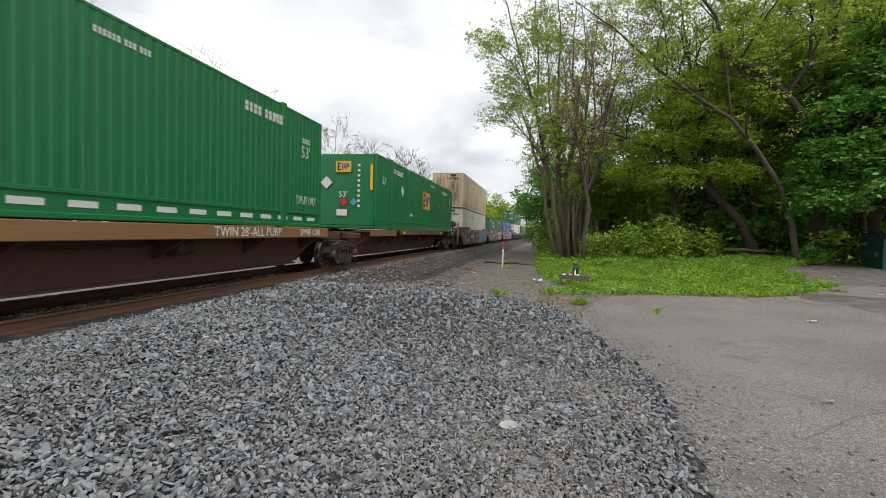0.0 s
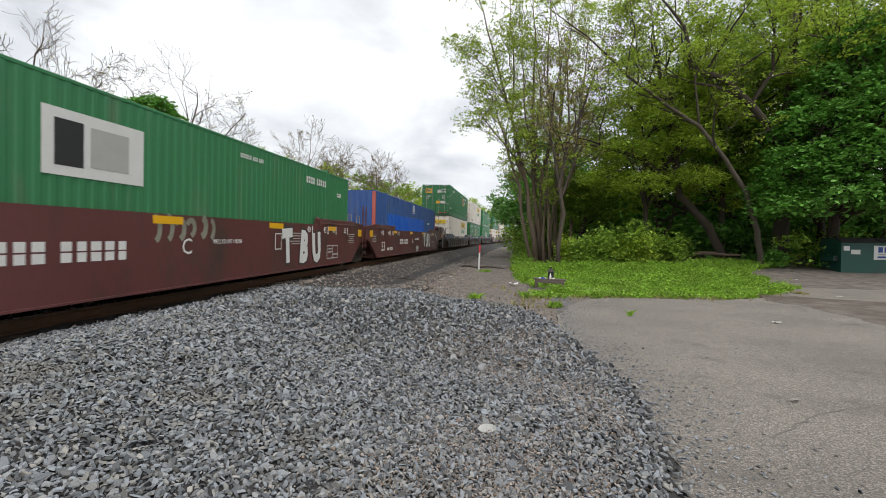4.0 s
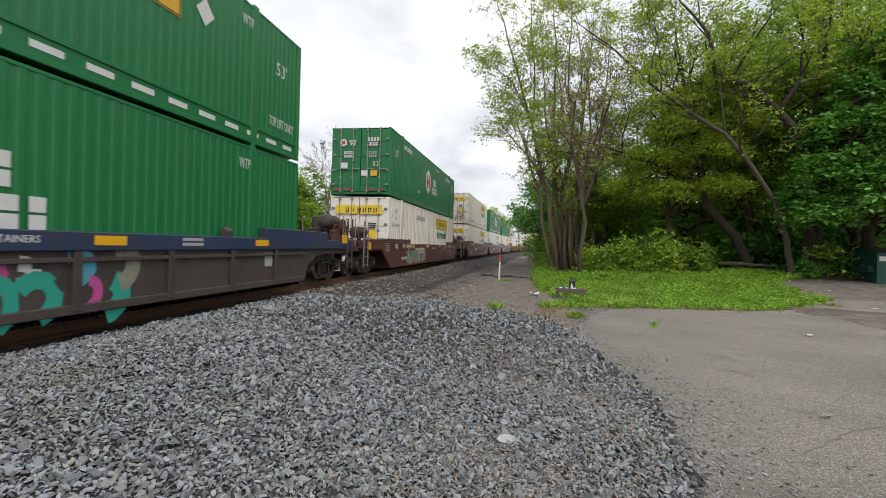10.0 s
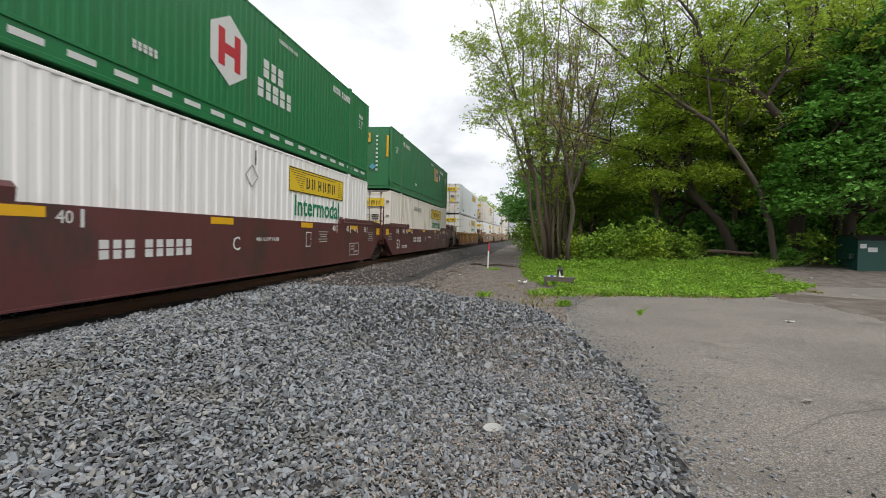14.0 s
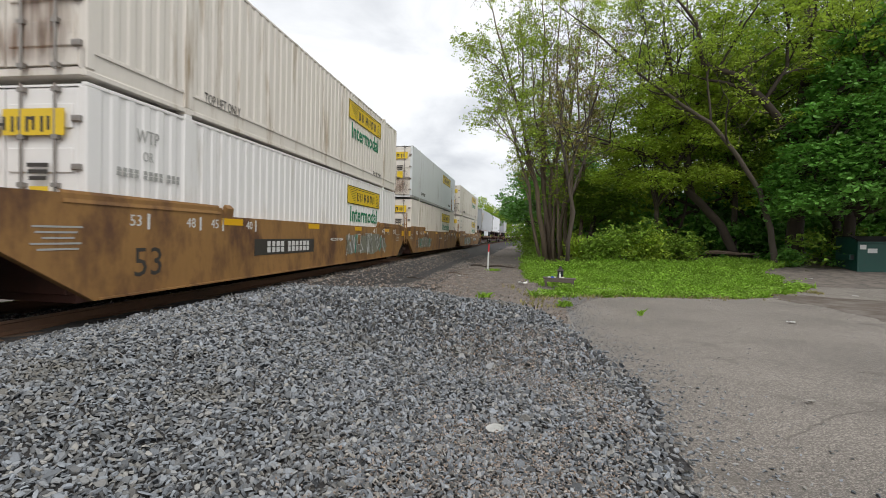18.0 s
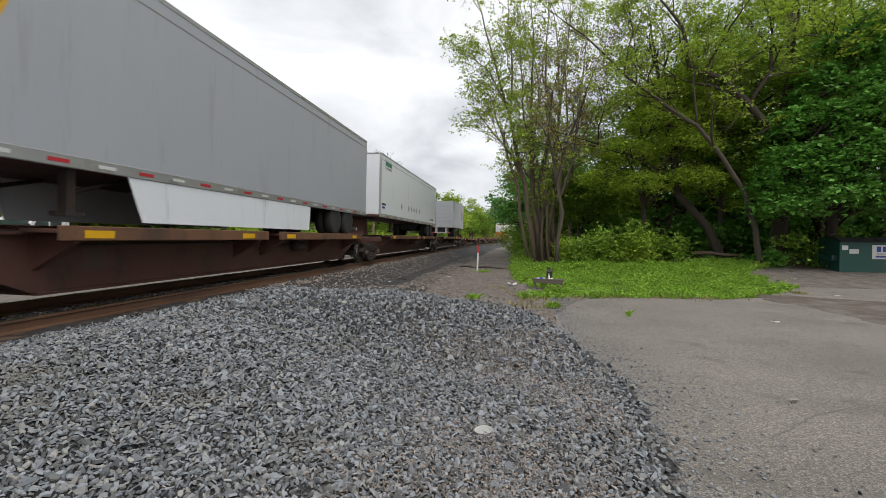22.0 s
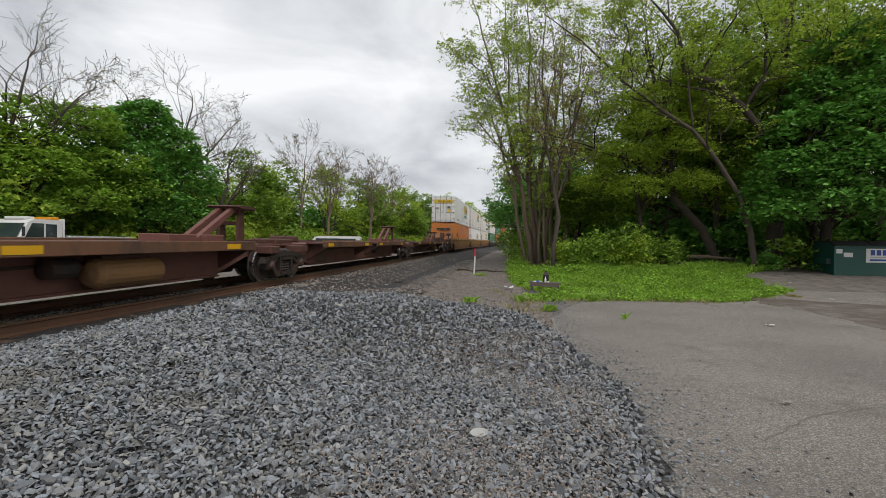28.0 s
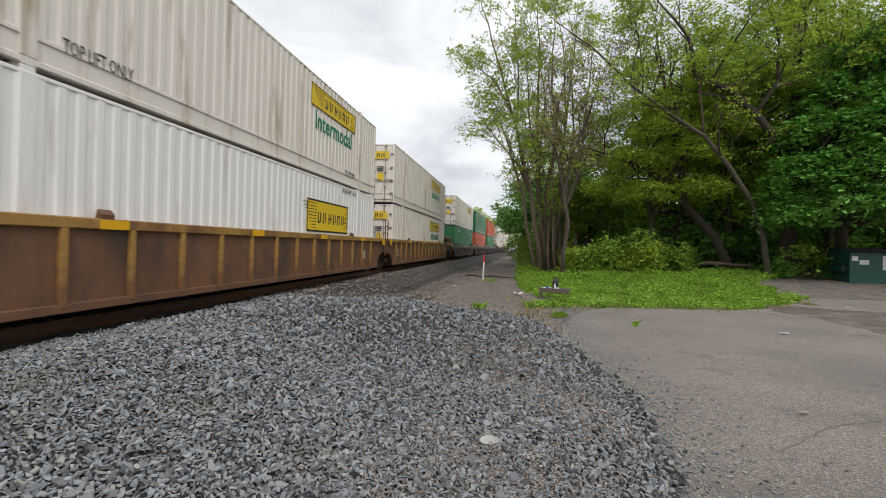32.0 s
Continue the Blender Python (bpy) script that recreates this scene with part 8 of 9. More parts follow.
    # the wood behind
    rows = [(5.2, 33, 4.6, "leaf_mid"), (9.4, 31, 9.5, "leaf_spring"), (11.8, 34, 13, "leaf_mid"), (15, 31, 14, "leaf_spring"), (18.5, 30, 14, "leaf_mid"), (22, 30.5, 15, "leaf_mid"), (26.5, 33, 15, "leaf_mid"),
            (31, 31, 14, "leaf_dark"), (8.6, 42, 6.5, "leaf_fresh"), (13, 43, 14, "leaf_mid"), (20, 40, 16, "leaf_mid"), (28, 42, 16, "leaf_mid"), (6.2, 46, 6.0, "leaf_dark"), (6.8, 58, 7.0, "leaf_mid"), (5.4, 38, 4.6, "leaf_mid"), (17, 28, 9, "leaf_mid"), (16.5, 47, 12, "leaf_mid"), (24, 48, 14, "leaf_mid"), (9.5, 66, 8, "leaf_mid"), (37, 36, 15, "leaf_dark"),
            (2.4, 49, 7.5, "leaf_dark"), (1.9, 62, 8.5, "leaf_dark"), (3.6, 43, 8.5, "leaf_dark")]
    for i, (x, y, h, lm) in enumerate(rows):
        z = zl(x, y)
        r = random.Random(60 + i)
        tree("woodland_tree", "leafy woodland tree behind the grass verge", [
            [(x, y, z - 0.1, 0.22), (x + r.uniform(-0.5, 0.5), y, z + h * 0.3, 0.18), (x + r.uniform(-1, 1), y, z + h * 0.6, 0.12), (x + r.uniform(-1.3, 1.3), y, z + h * 0.85, 0.05)]],
            M[lm], M["barkdark"], *((20000, 0.17) if y < 35 else (13000, 0.27) if h > 9 else (11000, 0.25)), 70 + i, depth=3, reach=0.95, up=0.02, forks=8, fork_from=0.1, limb_len=0.36, puff=0.42, sides=3, twigs=False, group="trees of the wood", per=10, fan=0.5)


def bushes():
    thicket("bush", "leafy green shrub at the edge of the wood", M["leaf_mid"], [(4.0, 25.4, 1.0, 1.6, 2600), (5.2, 26.0, 1.2, 1.9, 3000)], 0.13, 31)
    thicket("bush", "leafy green shrub at the edge of the wood", M["leaf_spring"], [(3.3, 26.5, 0.9, 1.5, 2200), (6.6, 26.2, 1.2, 2.0, 3200)], 0.14, 32)
    thicket("weed_clump", "fresh green weeds at the foot of the slender tree", M["grass"], [(1.3, 26.0, 0.7, 0.5, 1500), (0.9, 29.0, 0.8, 0.7, 1700), (2.0, 23.4, 0.6, 0.45, 1200), (3.3, 23.6, 0.6, 0.6, 1200)], 0.1, 38, "weeds")
    thicket("weed_clump", "fresh green weeds along the line", M["leaf_mid"], [(1.5, 32.5, 0.9, 1.0, 1800), (1.6, 36, 1.0, 1.3, 1600)], 0.14, 39, "weeds")
    thicket("bush", "dark leafy shrub under the trees", M["leaf_mid"], [(7.8, 26.8, 1.3, 2.2, 3400), (8.9, 27.5, 1.0, 1.6, 2000)], 0.15, 33)
    thicket("bush", "low leafy undergrowth by the trunks", M["leaf_dark"], [(13.2, 24.6, 0.9, 0.8, 1500), (15.6, 24.9, 1.0, 1.0, 1500), (18.2, 26.0, 1.0, 1.0, 1500)], 0.14, 34)
    thicket("bush", "dark undergrowth deep in the wood", M["leaf_dark"], [(10, 31, 2.0, 2.5, 2500), (14, 30.5, 2.0, 2.2, 2500), (18, 31, 2, 2.4, 2500), (23, 32, 2.5, 3.0, 3000), (6, 34, 2, 2.6, 2500)], 0.3, 35)
    thicket("bush", "shrub beside the railway in the distance", M["leaf_mid"], [(3.0, 36, 1.0, 3.2, 2600), (2.8, 39, 1.1, 3.6, 2400), (2.2, 46, 1.4, 3.2, 2600), (1.6, 57, 1.8, 3.6, 2800), (1.4, 70, 2.0, 4.2, 2400)], 0.22, 36)
    for i, (x, y) in enumerate(((8, 44), (12.5, 42), (15, 47), (18, 42), (20, 47), (24, 44), (30, 42), (36, 41), (43, 40))):
        thicket("bush", "dense dark understorey deep in the wood", M["leaf_dark"], [(x, y, 3.2, 4.5, 3000), (x + 2.5, y - 1, 3.0, 6.5, 3000)], 0.5, 300 + i, sides=3)
    thicket("bush", "ivy-covered undergrowth by the dumpster", M["leaf_mid"], [(16.2, 25.6, 0.5, 2.2, 1600), (19.5, 28.6, 1.4, 1.8, 2000)], 0.12, 37)


def grass_patch():
    """Fresh grass between lot, line and wood, with a dry fringe."""
    rng = np.random.default_rng(9)
    n = 95000
    x, y = rng.uniform(0.0, 15, n), rng.uniform(11.8, 27.5, n)
    near = np.interp(x, [0.0, 0.5, 1.9, 3.8, 5.3, 6.8, 8.4, 9.6, 10.4, 10.6, 13, 16], [16.5, 13.5, 14.3, 14.75, 14.7, 15.0, 16.2, 17.6, 18.2, 22.6, 24.6, 27]) + 0.35 * wobble(x, y, 1.1, 3)
    left = np.interp(y, [12, 14, 16, 18, 21, 24, 28], [0.7, 0.6, 1.6, 0.9, 0.5, 0.6, 0.4]) + 0.3 * wobble(x, y, 1.4, 6)
    far = np.interp(x, [0, 5, 10, 15], [27.5, 26.0, 25.0, 25.5])
    bare = (np.hypot((x - 2.4) / 1.9, (y - 16.7) / 0.9) < 1.0) & (rng.random(n) < 0.85)
    ok = (y > near) & (x > left) & (y < far) & ~bare & (wobble(x, y, 2.3, 15) + 0.6 * wobble(x, y, 6.0, 16) + rng.normal(0, 0.35, n) > -0.42)
    ok &= ~((x > 9.7) & (y > 19.0) & (y < 21.8) & (x > 9.7 + 0.6 * (y - 19)))
    x, y = x[ok], y[ok]
    z = land(x, y) + 0.0
    lump = 0.5 + 0.5 * wobble(x, y, 1.3, 8)
    h = 0.03 + 0.26 * lump ** 2 + 0.05 * rng.random(len(x)) + 0.2 * smooth_step(20.5, 25, y) * (0.4 + lump)
    blades("grass", x, y, z, h, M["grass"], "bright fresh grass verge before the wood", 12)
    k = rng.integers(0, len(x), 24000)
    px, py = x[k] + rng.normal(0, 0.06, len(k)), y[k] + rng.normal(0, 0.06, len(k))
    pz = land(px, py) + (0.03 + 0.14 * (0.5 + 0.5 * wobble(px, py, 1.3, 8)) + 0.16 * smooth_step(21, 25, py)) * rng.uniform(0.3, 1.1, len(k))
    # taller tufts standing out of the sward
    c = rng.integers(0, len(x), 300)
    q = rng.integers(0, 300, 22000)
    tall = rng.uniform(0.1, 0.46, 300)[q] * (0.6 + 0.4 * smooth_step(17, 23, y[c][q]))
    tx, ty = x[c][q] + rng.normal(0, 0.16, len(q)), y[c][q] + rng.normal(0, 0.16, len(q))
    px, py = np.concatenate([px, tx]), np.concatenate([py, ty])
    pz = np.concatenate([pz, land(tx, ty) + tall * rng.random(len(q))])
    thing("weeds", "broad-leaved weeds growing among the grass", "weeds", kind="stuff", me=leaf_cloud("weeds", np.stack([px, py, pz], -1), 0.085, M["grass"], 14))
    m = 5200
    x, y = rng.uniform(-0.6, 9.5, m), rng.uniform(10.4, 17, m)
    near = np.interp(x, [-0.6, 0.0, 0.5, 1.9, 3.8, 5.3, 6.8, 8.4, 9.6], [17, 16.5, 13.5, 14.3, 14.75, 14.7, 15.0, 16.2, 17.6])
    ok = np.abs(y - near) < 0.35 * np.abs(rng.normal(size=m))
    ok |= np.hypot((x - 0.55) / 0.55, (y - 12.3) / 0.9) < rng.random(m) * 1.1
    ok |= np.hypot((x - 1.15) / 0.18, (y - 12.0) / 0.3) < 1
    x, y = x[ok], y[ok]
    blades("dry_grass", x, y, land(x, y), 0.07 + 0.05 * rng.random(len(x)), M["drygrass"], "dry yellowing grass fringe along the asphalt", 13)


def blades(name, x, y, z, h, mat, label, seed):
    rng = np.random.default_rng(seed)
    n = len(x)
    a = rng.uniform(0, 2 * math.pi, n)
    w = 0.012 + 0.014 * rng.random(n)
    lean = rng.uniform(0.3, 1.4, n) * h
    b = rng.uniform(0, 2 * math.pi, n)
    p = np.stack([x, y, z], -1)
    ax = np.stack([np.cos(a), np.sin(a), 0 * a], -1) * w[:, None]
    tip = p + np.stack([np.cos(b) * lean, np.sin(b) * lean, h], -1)
    mid = p + np.stack([np.cos(b) * lean * 0.3, np.sin(b) * lean * 0.3, h * 0.6], -1)
    v = np.stack([p - ax, p + ax, mid + ax * 0.8, tip, mid - ax * 0.8], 1)
    f = np.arange(5 * n).reshape(n, 5)
    return thing(name, label, "grass", kind="stuff", me=mesh_from_arrays(name, v.reshape(-1, 3), f, mat))


right_woods()
bushes()
grass_patch()


def left_woods():
    """The row of trees beyond the yard on the other side of the line."""
    rng = random.Random(77)
    spots = []
    for k in range(30):
        y = -14 + k * 6.5 + rng.uniform(-2, 2) + 0.05 * k * k
        x = -37 + 0.055 * max(y, 0) + 0.00045 * max(y, 0) ** 2 + rng.uniform(-4, 3)
        spots.append((x, y))
    for i, (x, y) in enumerate(spots):
        z, h = zl(x, y), rng.uniform(9.5, 12.5) * (0.72 if y < 45 else 1.0)
        tree("far_tree", "leafy spring tree beyond the railway yard", [
            [(x, y, z - 0.1, 0.25), (x + rng.uniform(-0.5, 0.5), y + rng.uniform(-0.5, 0.5), z + h * 0.35, 0.19), (x + rng.uniform(-1, 1), y + rng.uniform(-1, 1), z + h * 0.75, 0.09)]],
            M[("leaf_mid", "leaf_spring", "leaf_mid", "leaf_spring", "leaf_mid")[i % 5]], M["barkdark"], 9000, 0.34, 100 + i, depth=3, reach=0.95, up=0.01, forks=8, fork_from=0.08, limb_len=0.40, puff=0.55, per=9, fan=0.6, sides=3, twigs=False, group="trees beyond the yard")
    for i in range(22):
        y = -14 + i * 8.5 + 0.06 * i * i
        x = -31.5 + 0.055 * max(y, 0) + 0.00045 * max(y, 0) ** 2
        thicket("bush", "leafy undergrowth along the far trees", M[("leaf_mid", "leaf_spring")[i % 2]], [(x, y, 2.6, 2.6, 1700), (x - 2, y + 4, 2.8, 3.6, 1900)], 0.36, 400 + i, sides=3)
    for i in range(16):
        y = -18 + i * 14
        x = -43 + 0.055 * max(y, 0) + 0.00045 * max(y, 0) ** 2
        thicket("bush", "dense hedge behind the far trees", M[("leaf_mid", "leaf_dark")[i % 2]], [(x, y, 4.0, 7.6, 2400), (x, y + 7, 4.2, 8.5, 2400)], 0.75, 450 + i, sides=3)
    for i in range(9):
        y = 125 + i * 19.0
        x = float(track_x(y)) - rng.uniform(11, 17)
        z, h = zl(x, y), rng.uniform(10, 13)
        tree("far_tree", "leafy spring tree beside the line in the distance", [
            [(x, y, z - 0.1, 0.25), (x + rng.uniform(-0.5, 0.5), y, z + h * 0.4, 0.19), (x + rng.uniform(-1, 1), y, z + h * 0.8, 0.08)]],
            M[("leaf_mid", "leaf_spring")[i % 2]], M["bark"], 4500, 0.6, 180 + i, depth=3, reach=0.95, up=0.01, forks=8, fork_from=0.08, limb_len=0.38, puff=0.8, per=6, fan=0.9, sides=3, twigs=False, group="trees beyond the yard")
    x, y = -28.4, 34.5
    z = zl(x, y)
    lobes = [(x, y, 10.6, 2.4, 1.9), (x + 2.0, y + 0.6, 9.0, 2.2, 1.8), (x - 2.2, y - 0.6, 9.2, 2.3, 1.8), (x + 2.9, y + 1.6, 6.6, 2.2, 1.9), (x + 0.6, y - 1.6, 7.4, 2.6, 2.0), (x - 2.6, y - 1.8, 6.4, 2.4, 2.0),
             (x + 1.8, y - 1.2, 4.6, 2.4, 1.9), (x - 1.0, y - 2.2, 4.0, 2.4, 1.8), (x + 3.4, y + 1.2, 3.8, 2.0, 1.7), (x, y, 8.0, 2.8, 2.4), (x + 1.0, y - 0.6, 11.6, 1.5, 1.2), (x - 1.4, y, 11.4, 1.5, 1.2)]
    lobed_tree("maple_tree", "dense round dark green maple beyond the railway", [(x, y, z, 0.3), (x, y, z + 4, 0.24), (x + 0.3, y, z + 7, 0.12), (x, y, z + 10, 0.06)], lobes,
               M["leaf_dark"], M["barkdark"], 34000, 0.3, 99, per=10, fan=0.6, droop=0.5, least=-0.6)


def front_left_tree():
    x, y = -30.0, 26.6
    z = zl(x, y)
    lobes = [(x, y, 9.2, 2.4, 1.5), (x + 1.6, y + 2.4, 9.4, 2.2, 1.4), (x - 1.6, y - 2.2, 8.6, 2.3, 1.4), (x + 2.6, y + 3.6, 7.0, 2.2, 1.2), (x + 1.2, y - 0.4, 6.2, 2.6, 1.3), (x - 0.6, y - 3.0, 6.0, 2.4, 1.3), (x + 2.4, y + 2.0, 4.4, 2.4, 1.2),
             (x + 1.0, y - 2.0, 3.6, 2.3, 1.1), (x + 0.6, y + 3.8, 10.2, 1.8, 1.1), (x + 3.4, y + 5.0, 5.4, 1.9, 1.1), (x, y, 7.4, 2.6, 1.6)]
    lobed_tree("far_tree", "broad light green tree behind the parked truck", [(x, y, z, 0.3), (x - 0.3, y, z + 4, 0.22), (x, y - 0.4, z + 8, 0.1)], lobes,
               M["leaf_fresh"], M["barkdark"], 26000, 0.26, 98, per=10, fan=0.6, droop=0.4, group="trees beyond the yard", least=-0.6)


def bare_trees():
    spots = ((-30.4, 24.4, 15.5, 1.6), (-28.9, 37.4, 17, 1.8), (-27.2, 42.5, 12.5, 1.0), (-31, 70, 19, 0.6), (-29, 80, 18, 0.4), (-26, 92, 19, 0.3), (-24.5, 104, 19, 0.2), (-23.5, 62, 13, 0.4), (-21.5, 76, 14, 0.3))
    for i, (x, y, h, lean) in enumerate(spots):
        z = zl(x, y)
        r = random.Random(140 + i)
        k = lean * 0.72
        near = i < 3
        tree("bare_tree", "tall tree still bare of leaves against the sky", [
            [(x, y, z - 0.1, 0.24), (x + 0.25 * k, y + 0.2 * k, z + h * 0.32, 0.18), (x + 0.8 * k, y + 0.7 * k, z + h * 0.55, 0.11), (x + 1.2 * k, y + k, z + h * 0.74, 0.06)],
            [(x + 0.2 * k, y, z + h * 0.3, 0.13), (x + 1.9 * k, y + 1.4 * k, z + h * 0.52, 0.085), (x + 3.2 * k, y + 2.2 * k, z + h * 0.68, 0.045)],
            [(x + 0.3 * k, y, z + h * 0.4, 0.10), (x - 0.9 * k, y - 1.2 * k, z + h * 0.62, 0.06), (x - 1.2 * k, y - 1.8 * k, z + h * 0.78, 0.03)]],
            M["leaf_bronze"], M["barkmid"] if near else M["bark"], 900 if near else 300, 0.09 if near else 0.15, 150 + i, depth=3, reach=0.9, up=0.07, forks=6 if near else 4, fork_from=0.35, limb_len=0.3 if near else 0.32, puff=0.1, wander=0.2, spreadness=0.85, group="bare trees", thin=0.011 if near else 0.018, per=3, fan=0.12, lie=0.8)


left_woods()
front_left_tree()
bare_trees()


# ---------------------------------------------------------------- things on the ground
def dumpster():
    """A front-load refuse container with sloped lids and fork pockets."""
    d = thing("dumpster", "dark green steel dumpster with white sign panels", "dumpster")
    w, dp = 3.0, 1.7
    s = Shape()
    prof = [(0.0, 0.12), (0.0, 1.55), (0.55, 1.78), (dp, 1.78), (dp, 0.12)]
    part("body", Shape().prism(prof, 0, w, "x").mesh("body", M["dumpgreen"]), d)
    for x in (-0.02, w - 0.04):
        part("edge_post", Shape().box(x, x + 0.06, -0.03, 0.03, 0.1, 1.58, 0.008).mesh("edge_post", M["dumpgreen"]), d)
    part("front_rim", Shape().box(-0.03, w + 0.03, -0.06, 0.04, 1.5, 1.58, 0.01).mesh("front_rim", M["dumpgreen"]), d)
    part("base_rim", Shape().box(-0.02, w + 0.02, -0.03, dp + 0.02, 0.1, 0.2, 0.01).mesh("base_rim", M["dumpgreen"]), d)
    for i in range(2):
        x = 0.03 + i * w / 2
        part("lid", Shape().prism([(-0.05, 1.6), (0.55, 1.83), (dp, 1.83), (dp, 1.79), (0.55, 1.79), (-0.05, 1.56)], x, x + w / 2 - 0.05, "x").mesh("lid", M["rubber"]), d, None, "black plastic lid")
    part("fork_pocket", Shape().box(-0.2, 0.0, 0.2, 1.3, 0.75, 1.0, 0.01).mesh("fork_pocket", M["dumpgreen"]), d)
    part("fork_pocket", Shape().box(w, w + 0.2, 0.2, 1.3, 0.75, 1.0, 0.01).mesh("fork_pocket", M["dumpgreen"]), d)
    # black plate on the solid pocket, painted as the shaded inside of its opening
    part("pocket_mouth", Shape().box(-0.17, -0.03, 0.195, 0.2, 0.78, 0.97).mesh("pocket_mouth", M["black"]), d)
    for x in (0.15, w - 0.25):
        part("caster", Shape().box(x, x + 0.12, 0.1, 0.3, 0.0, 0.12, 0.02).mesh("caster", M["black"]), d)
        part("caster", Shape().box(x, x + 0.12, dp - 0.3, dp - 0.1, 0.0, 0.12, 0.02).mesh("caster", M["black"]), d)
    sign = part("sign_panel", plate(1.42, 0.62, M["marking"], 0.006), d, on_front(1.95, -0.002, 1.16), "white sign panel")
    for k in range(5):
        part("sign_bar", plate(0.17, 0.24, M["logo_blue"]), sign, pose(-0.46 + 0.23 * k, 0.13, 0.007))
    part("sign_line", plate(1.1, 0.05, M["pale"]), sign, pose(0, -0.08, 0.007))
    part("sign_line", plate(1.15, 0.08, M["logo_blue"]), sign, pose(0, -0.2, 0.007))
    part("label_panel", plate(0.36, 0.2, M["marking"]), d, on_front(0.55, -0.004, 1.18))
    part("label_panel", plate(0.24, 0.2, M["marking"]), d, on_front(0.2, -0.004, 1.34))
    d.matrix_basis = pose(15.0, 23.3, 0.178, 0, 0, -5)
    return d


def stake():
    s = thing("marker_stake", "white wooden stake with a red top beside the track", "stake")
    z = zl(-1.38, 25.2)
    part("shaft", Shape().prism([(-0.04, -0.02), (0.04, -0.02), (0.04, 0.02), (-0.04, 0.02)], -0.15, 0.98, "z").mesh("shaft", M["marking"]), s)
    part("red_top", Shape().box(-0.042, 0.042, -0.022, 0.022, 0.98, 1.4, 0.004).mesh("red_top", M["red"]), s, None, "faded red painted top")
    s.matrix_basis = pose(-1.38, 25.2, z + 0.0, 0, 2.0, 12)


def small_bench():
    """A low weathered wooden bench with a few oddments on it."""
    b = thing("wooden_bench", "low dark weathered wooden bench on the grass edge", "bench")
    z = 0.02
    for i in range(3):
        part("plank", Shape().box(-0.55, 0.55, -0.2 + i * 0.14, -0.07 + i * 0.14, 0.28, 0.325, 0.006).mesh("plank", M["wood"]), b)
    part("apron", Shape().box(-0.5, 0.5, -0.2, -0.16, 0.18, 0.28).mesh("apron", M["wood"]), b)
    for x in (-0.48, 0.42):
        for y in (-0.19, 0.13):
            part("leg", Shape().box(x, x + 0.07, y, y + 0.07, 0, 0.28, 0.006).mesh("leg", M["wood"]), b)
    b.matrix_basis = pose(1.55, 16.75, z, 0, 1.5, -6)
    top = z + 0.325

    def bottle(x, y, r, h, mat, label, name):
        o = thing(name, label, name, me=None)
        part("body", Shape().lathe([(0, r), (h * 0.6, r), (h * 0.78, r * 0.45), (h, r * 0.4)], "z", sides=12).mesh("body", mat), o)
        part("cap", Shape().lathe([(h, r * 0.46), (h + 0.03, r * 0.46)], "z", sides=10).mesh("cap", M["marking"]), o)
        o.matrix_basis = pose(1.55 + x, 16.75 + y, top)

    o = thing("lantern", "small dark metal lantern standing on the bench", "lantern")
    part("base", Shape().box(-0.1, 0.1, -0.1, 0.1, 0, 0.05, 0.01).mesh("base", M["steel"]), o)
    for x in (-0.08, 0.08):
        for y in (-0.08, 0.08):
            part("frame_bar", Shape().box(x - 0.012, x + 0.012, y - 0.012, y + 0.012, 0.05, 0.24).mesh("frame_bar", M["steel"]), o)
    part("pane", Shape().box(-0.07, 0.07, -0.07, 0.07, 0.05, 0.24).mesh("pane", M["glass"]), o)
    part("hood", Shape().lathe([(0.24, 0.14), (0.31, 0.06), (0.37, 0.03), (0.39, 0.05), (0.4, 0.01)], "z", sides=12).mesh("hood", M["steel"]), o)
    o.matrix_basis = pose(1.6, 16.8, top)
    bottle(0.02, -0.1, 0.035, 0.17, M["whitelitter"], "white plastic bottle on the bench", "bottle")
    for x, y, r, c, lab in ((-0.33, -0.05, 0.075, "whitelitter", "white paper flower on the bench"), (-0.24, -0.08, 0.085, "bluefoil", "blue ribbon bow on the bench"), (-0.15, -0.02, 0.06, "whitelitter", "white paper flower on the bench"), (0.12, -0.08, 0.06, "whitelitter", "white paper flower on the bench")):
        o = thing("ribbon_bow", lab, "ornament")
        s = Shape()
        for k in range(7):
            a = k * 0.9
            s.prism([(0, 0), (r * 0.9, r * 0.35), (r, 0), (r * 0.9, -r * 0.35)], -0.012, 0.012, "z")
            q = Matrix.Rotation(a, 4, "Z") @ Matrix.Rotation(0.5 + 0.2 * (k % 3), 4, "Y")
            for j in range(len(s.v) - 8, len(s.v)):
                p = q @ Vector(s.v[j])
                s.v[j] = (p.x, p.y, p.z + r * 0.55)
        part("loops", s.mesh("loops", M[c]), o)
        o.matrix_basis = pose(1.55 + x, 16.75 + y, top)


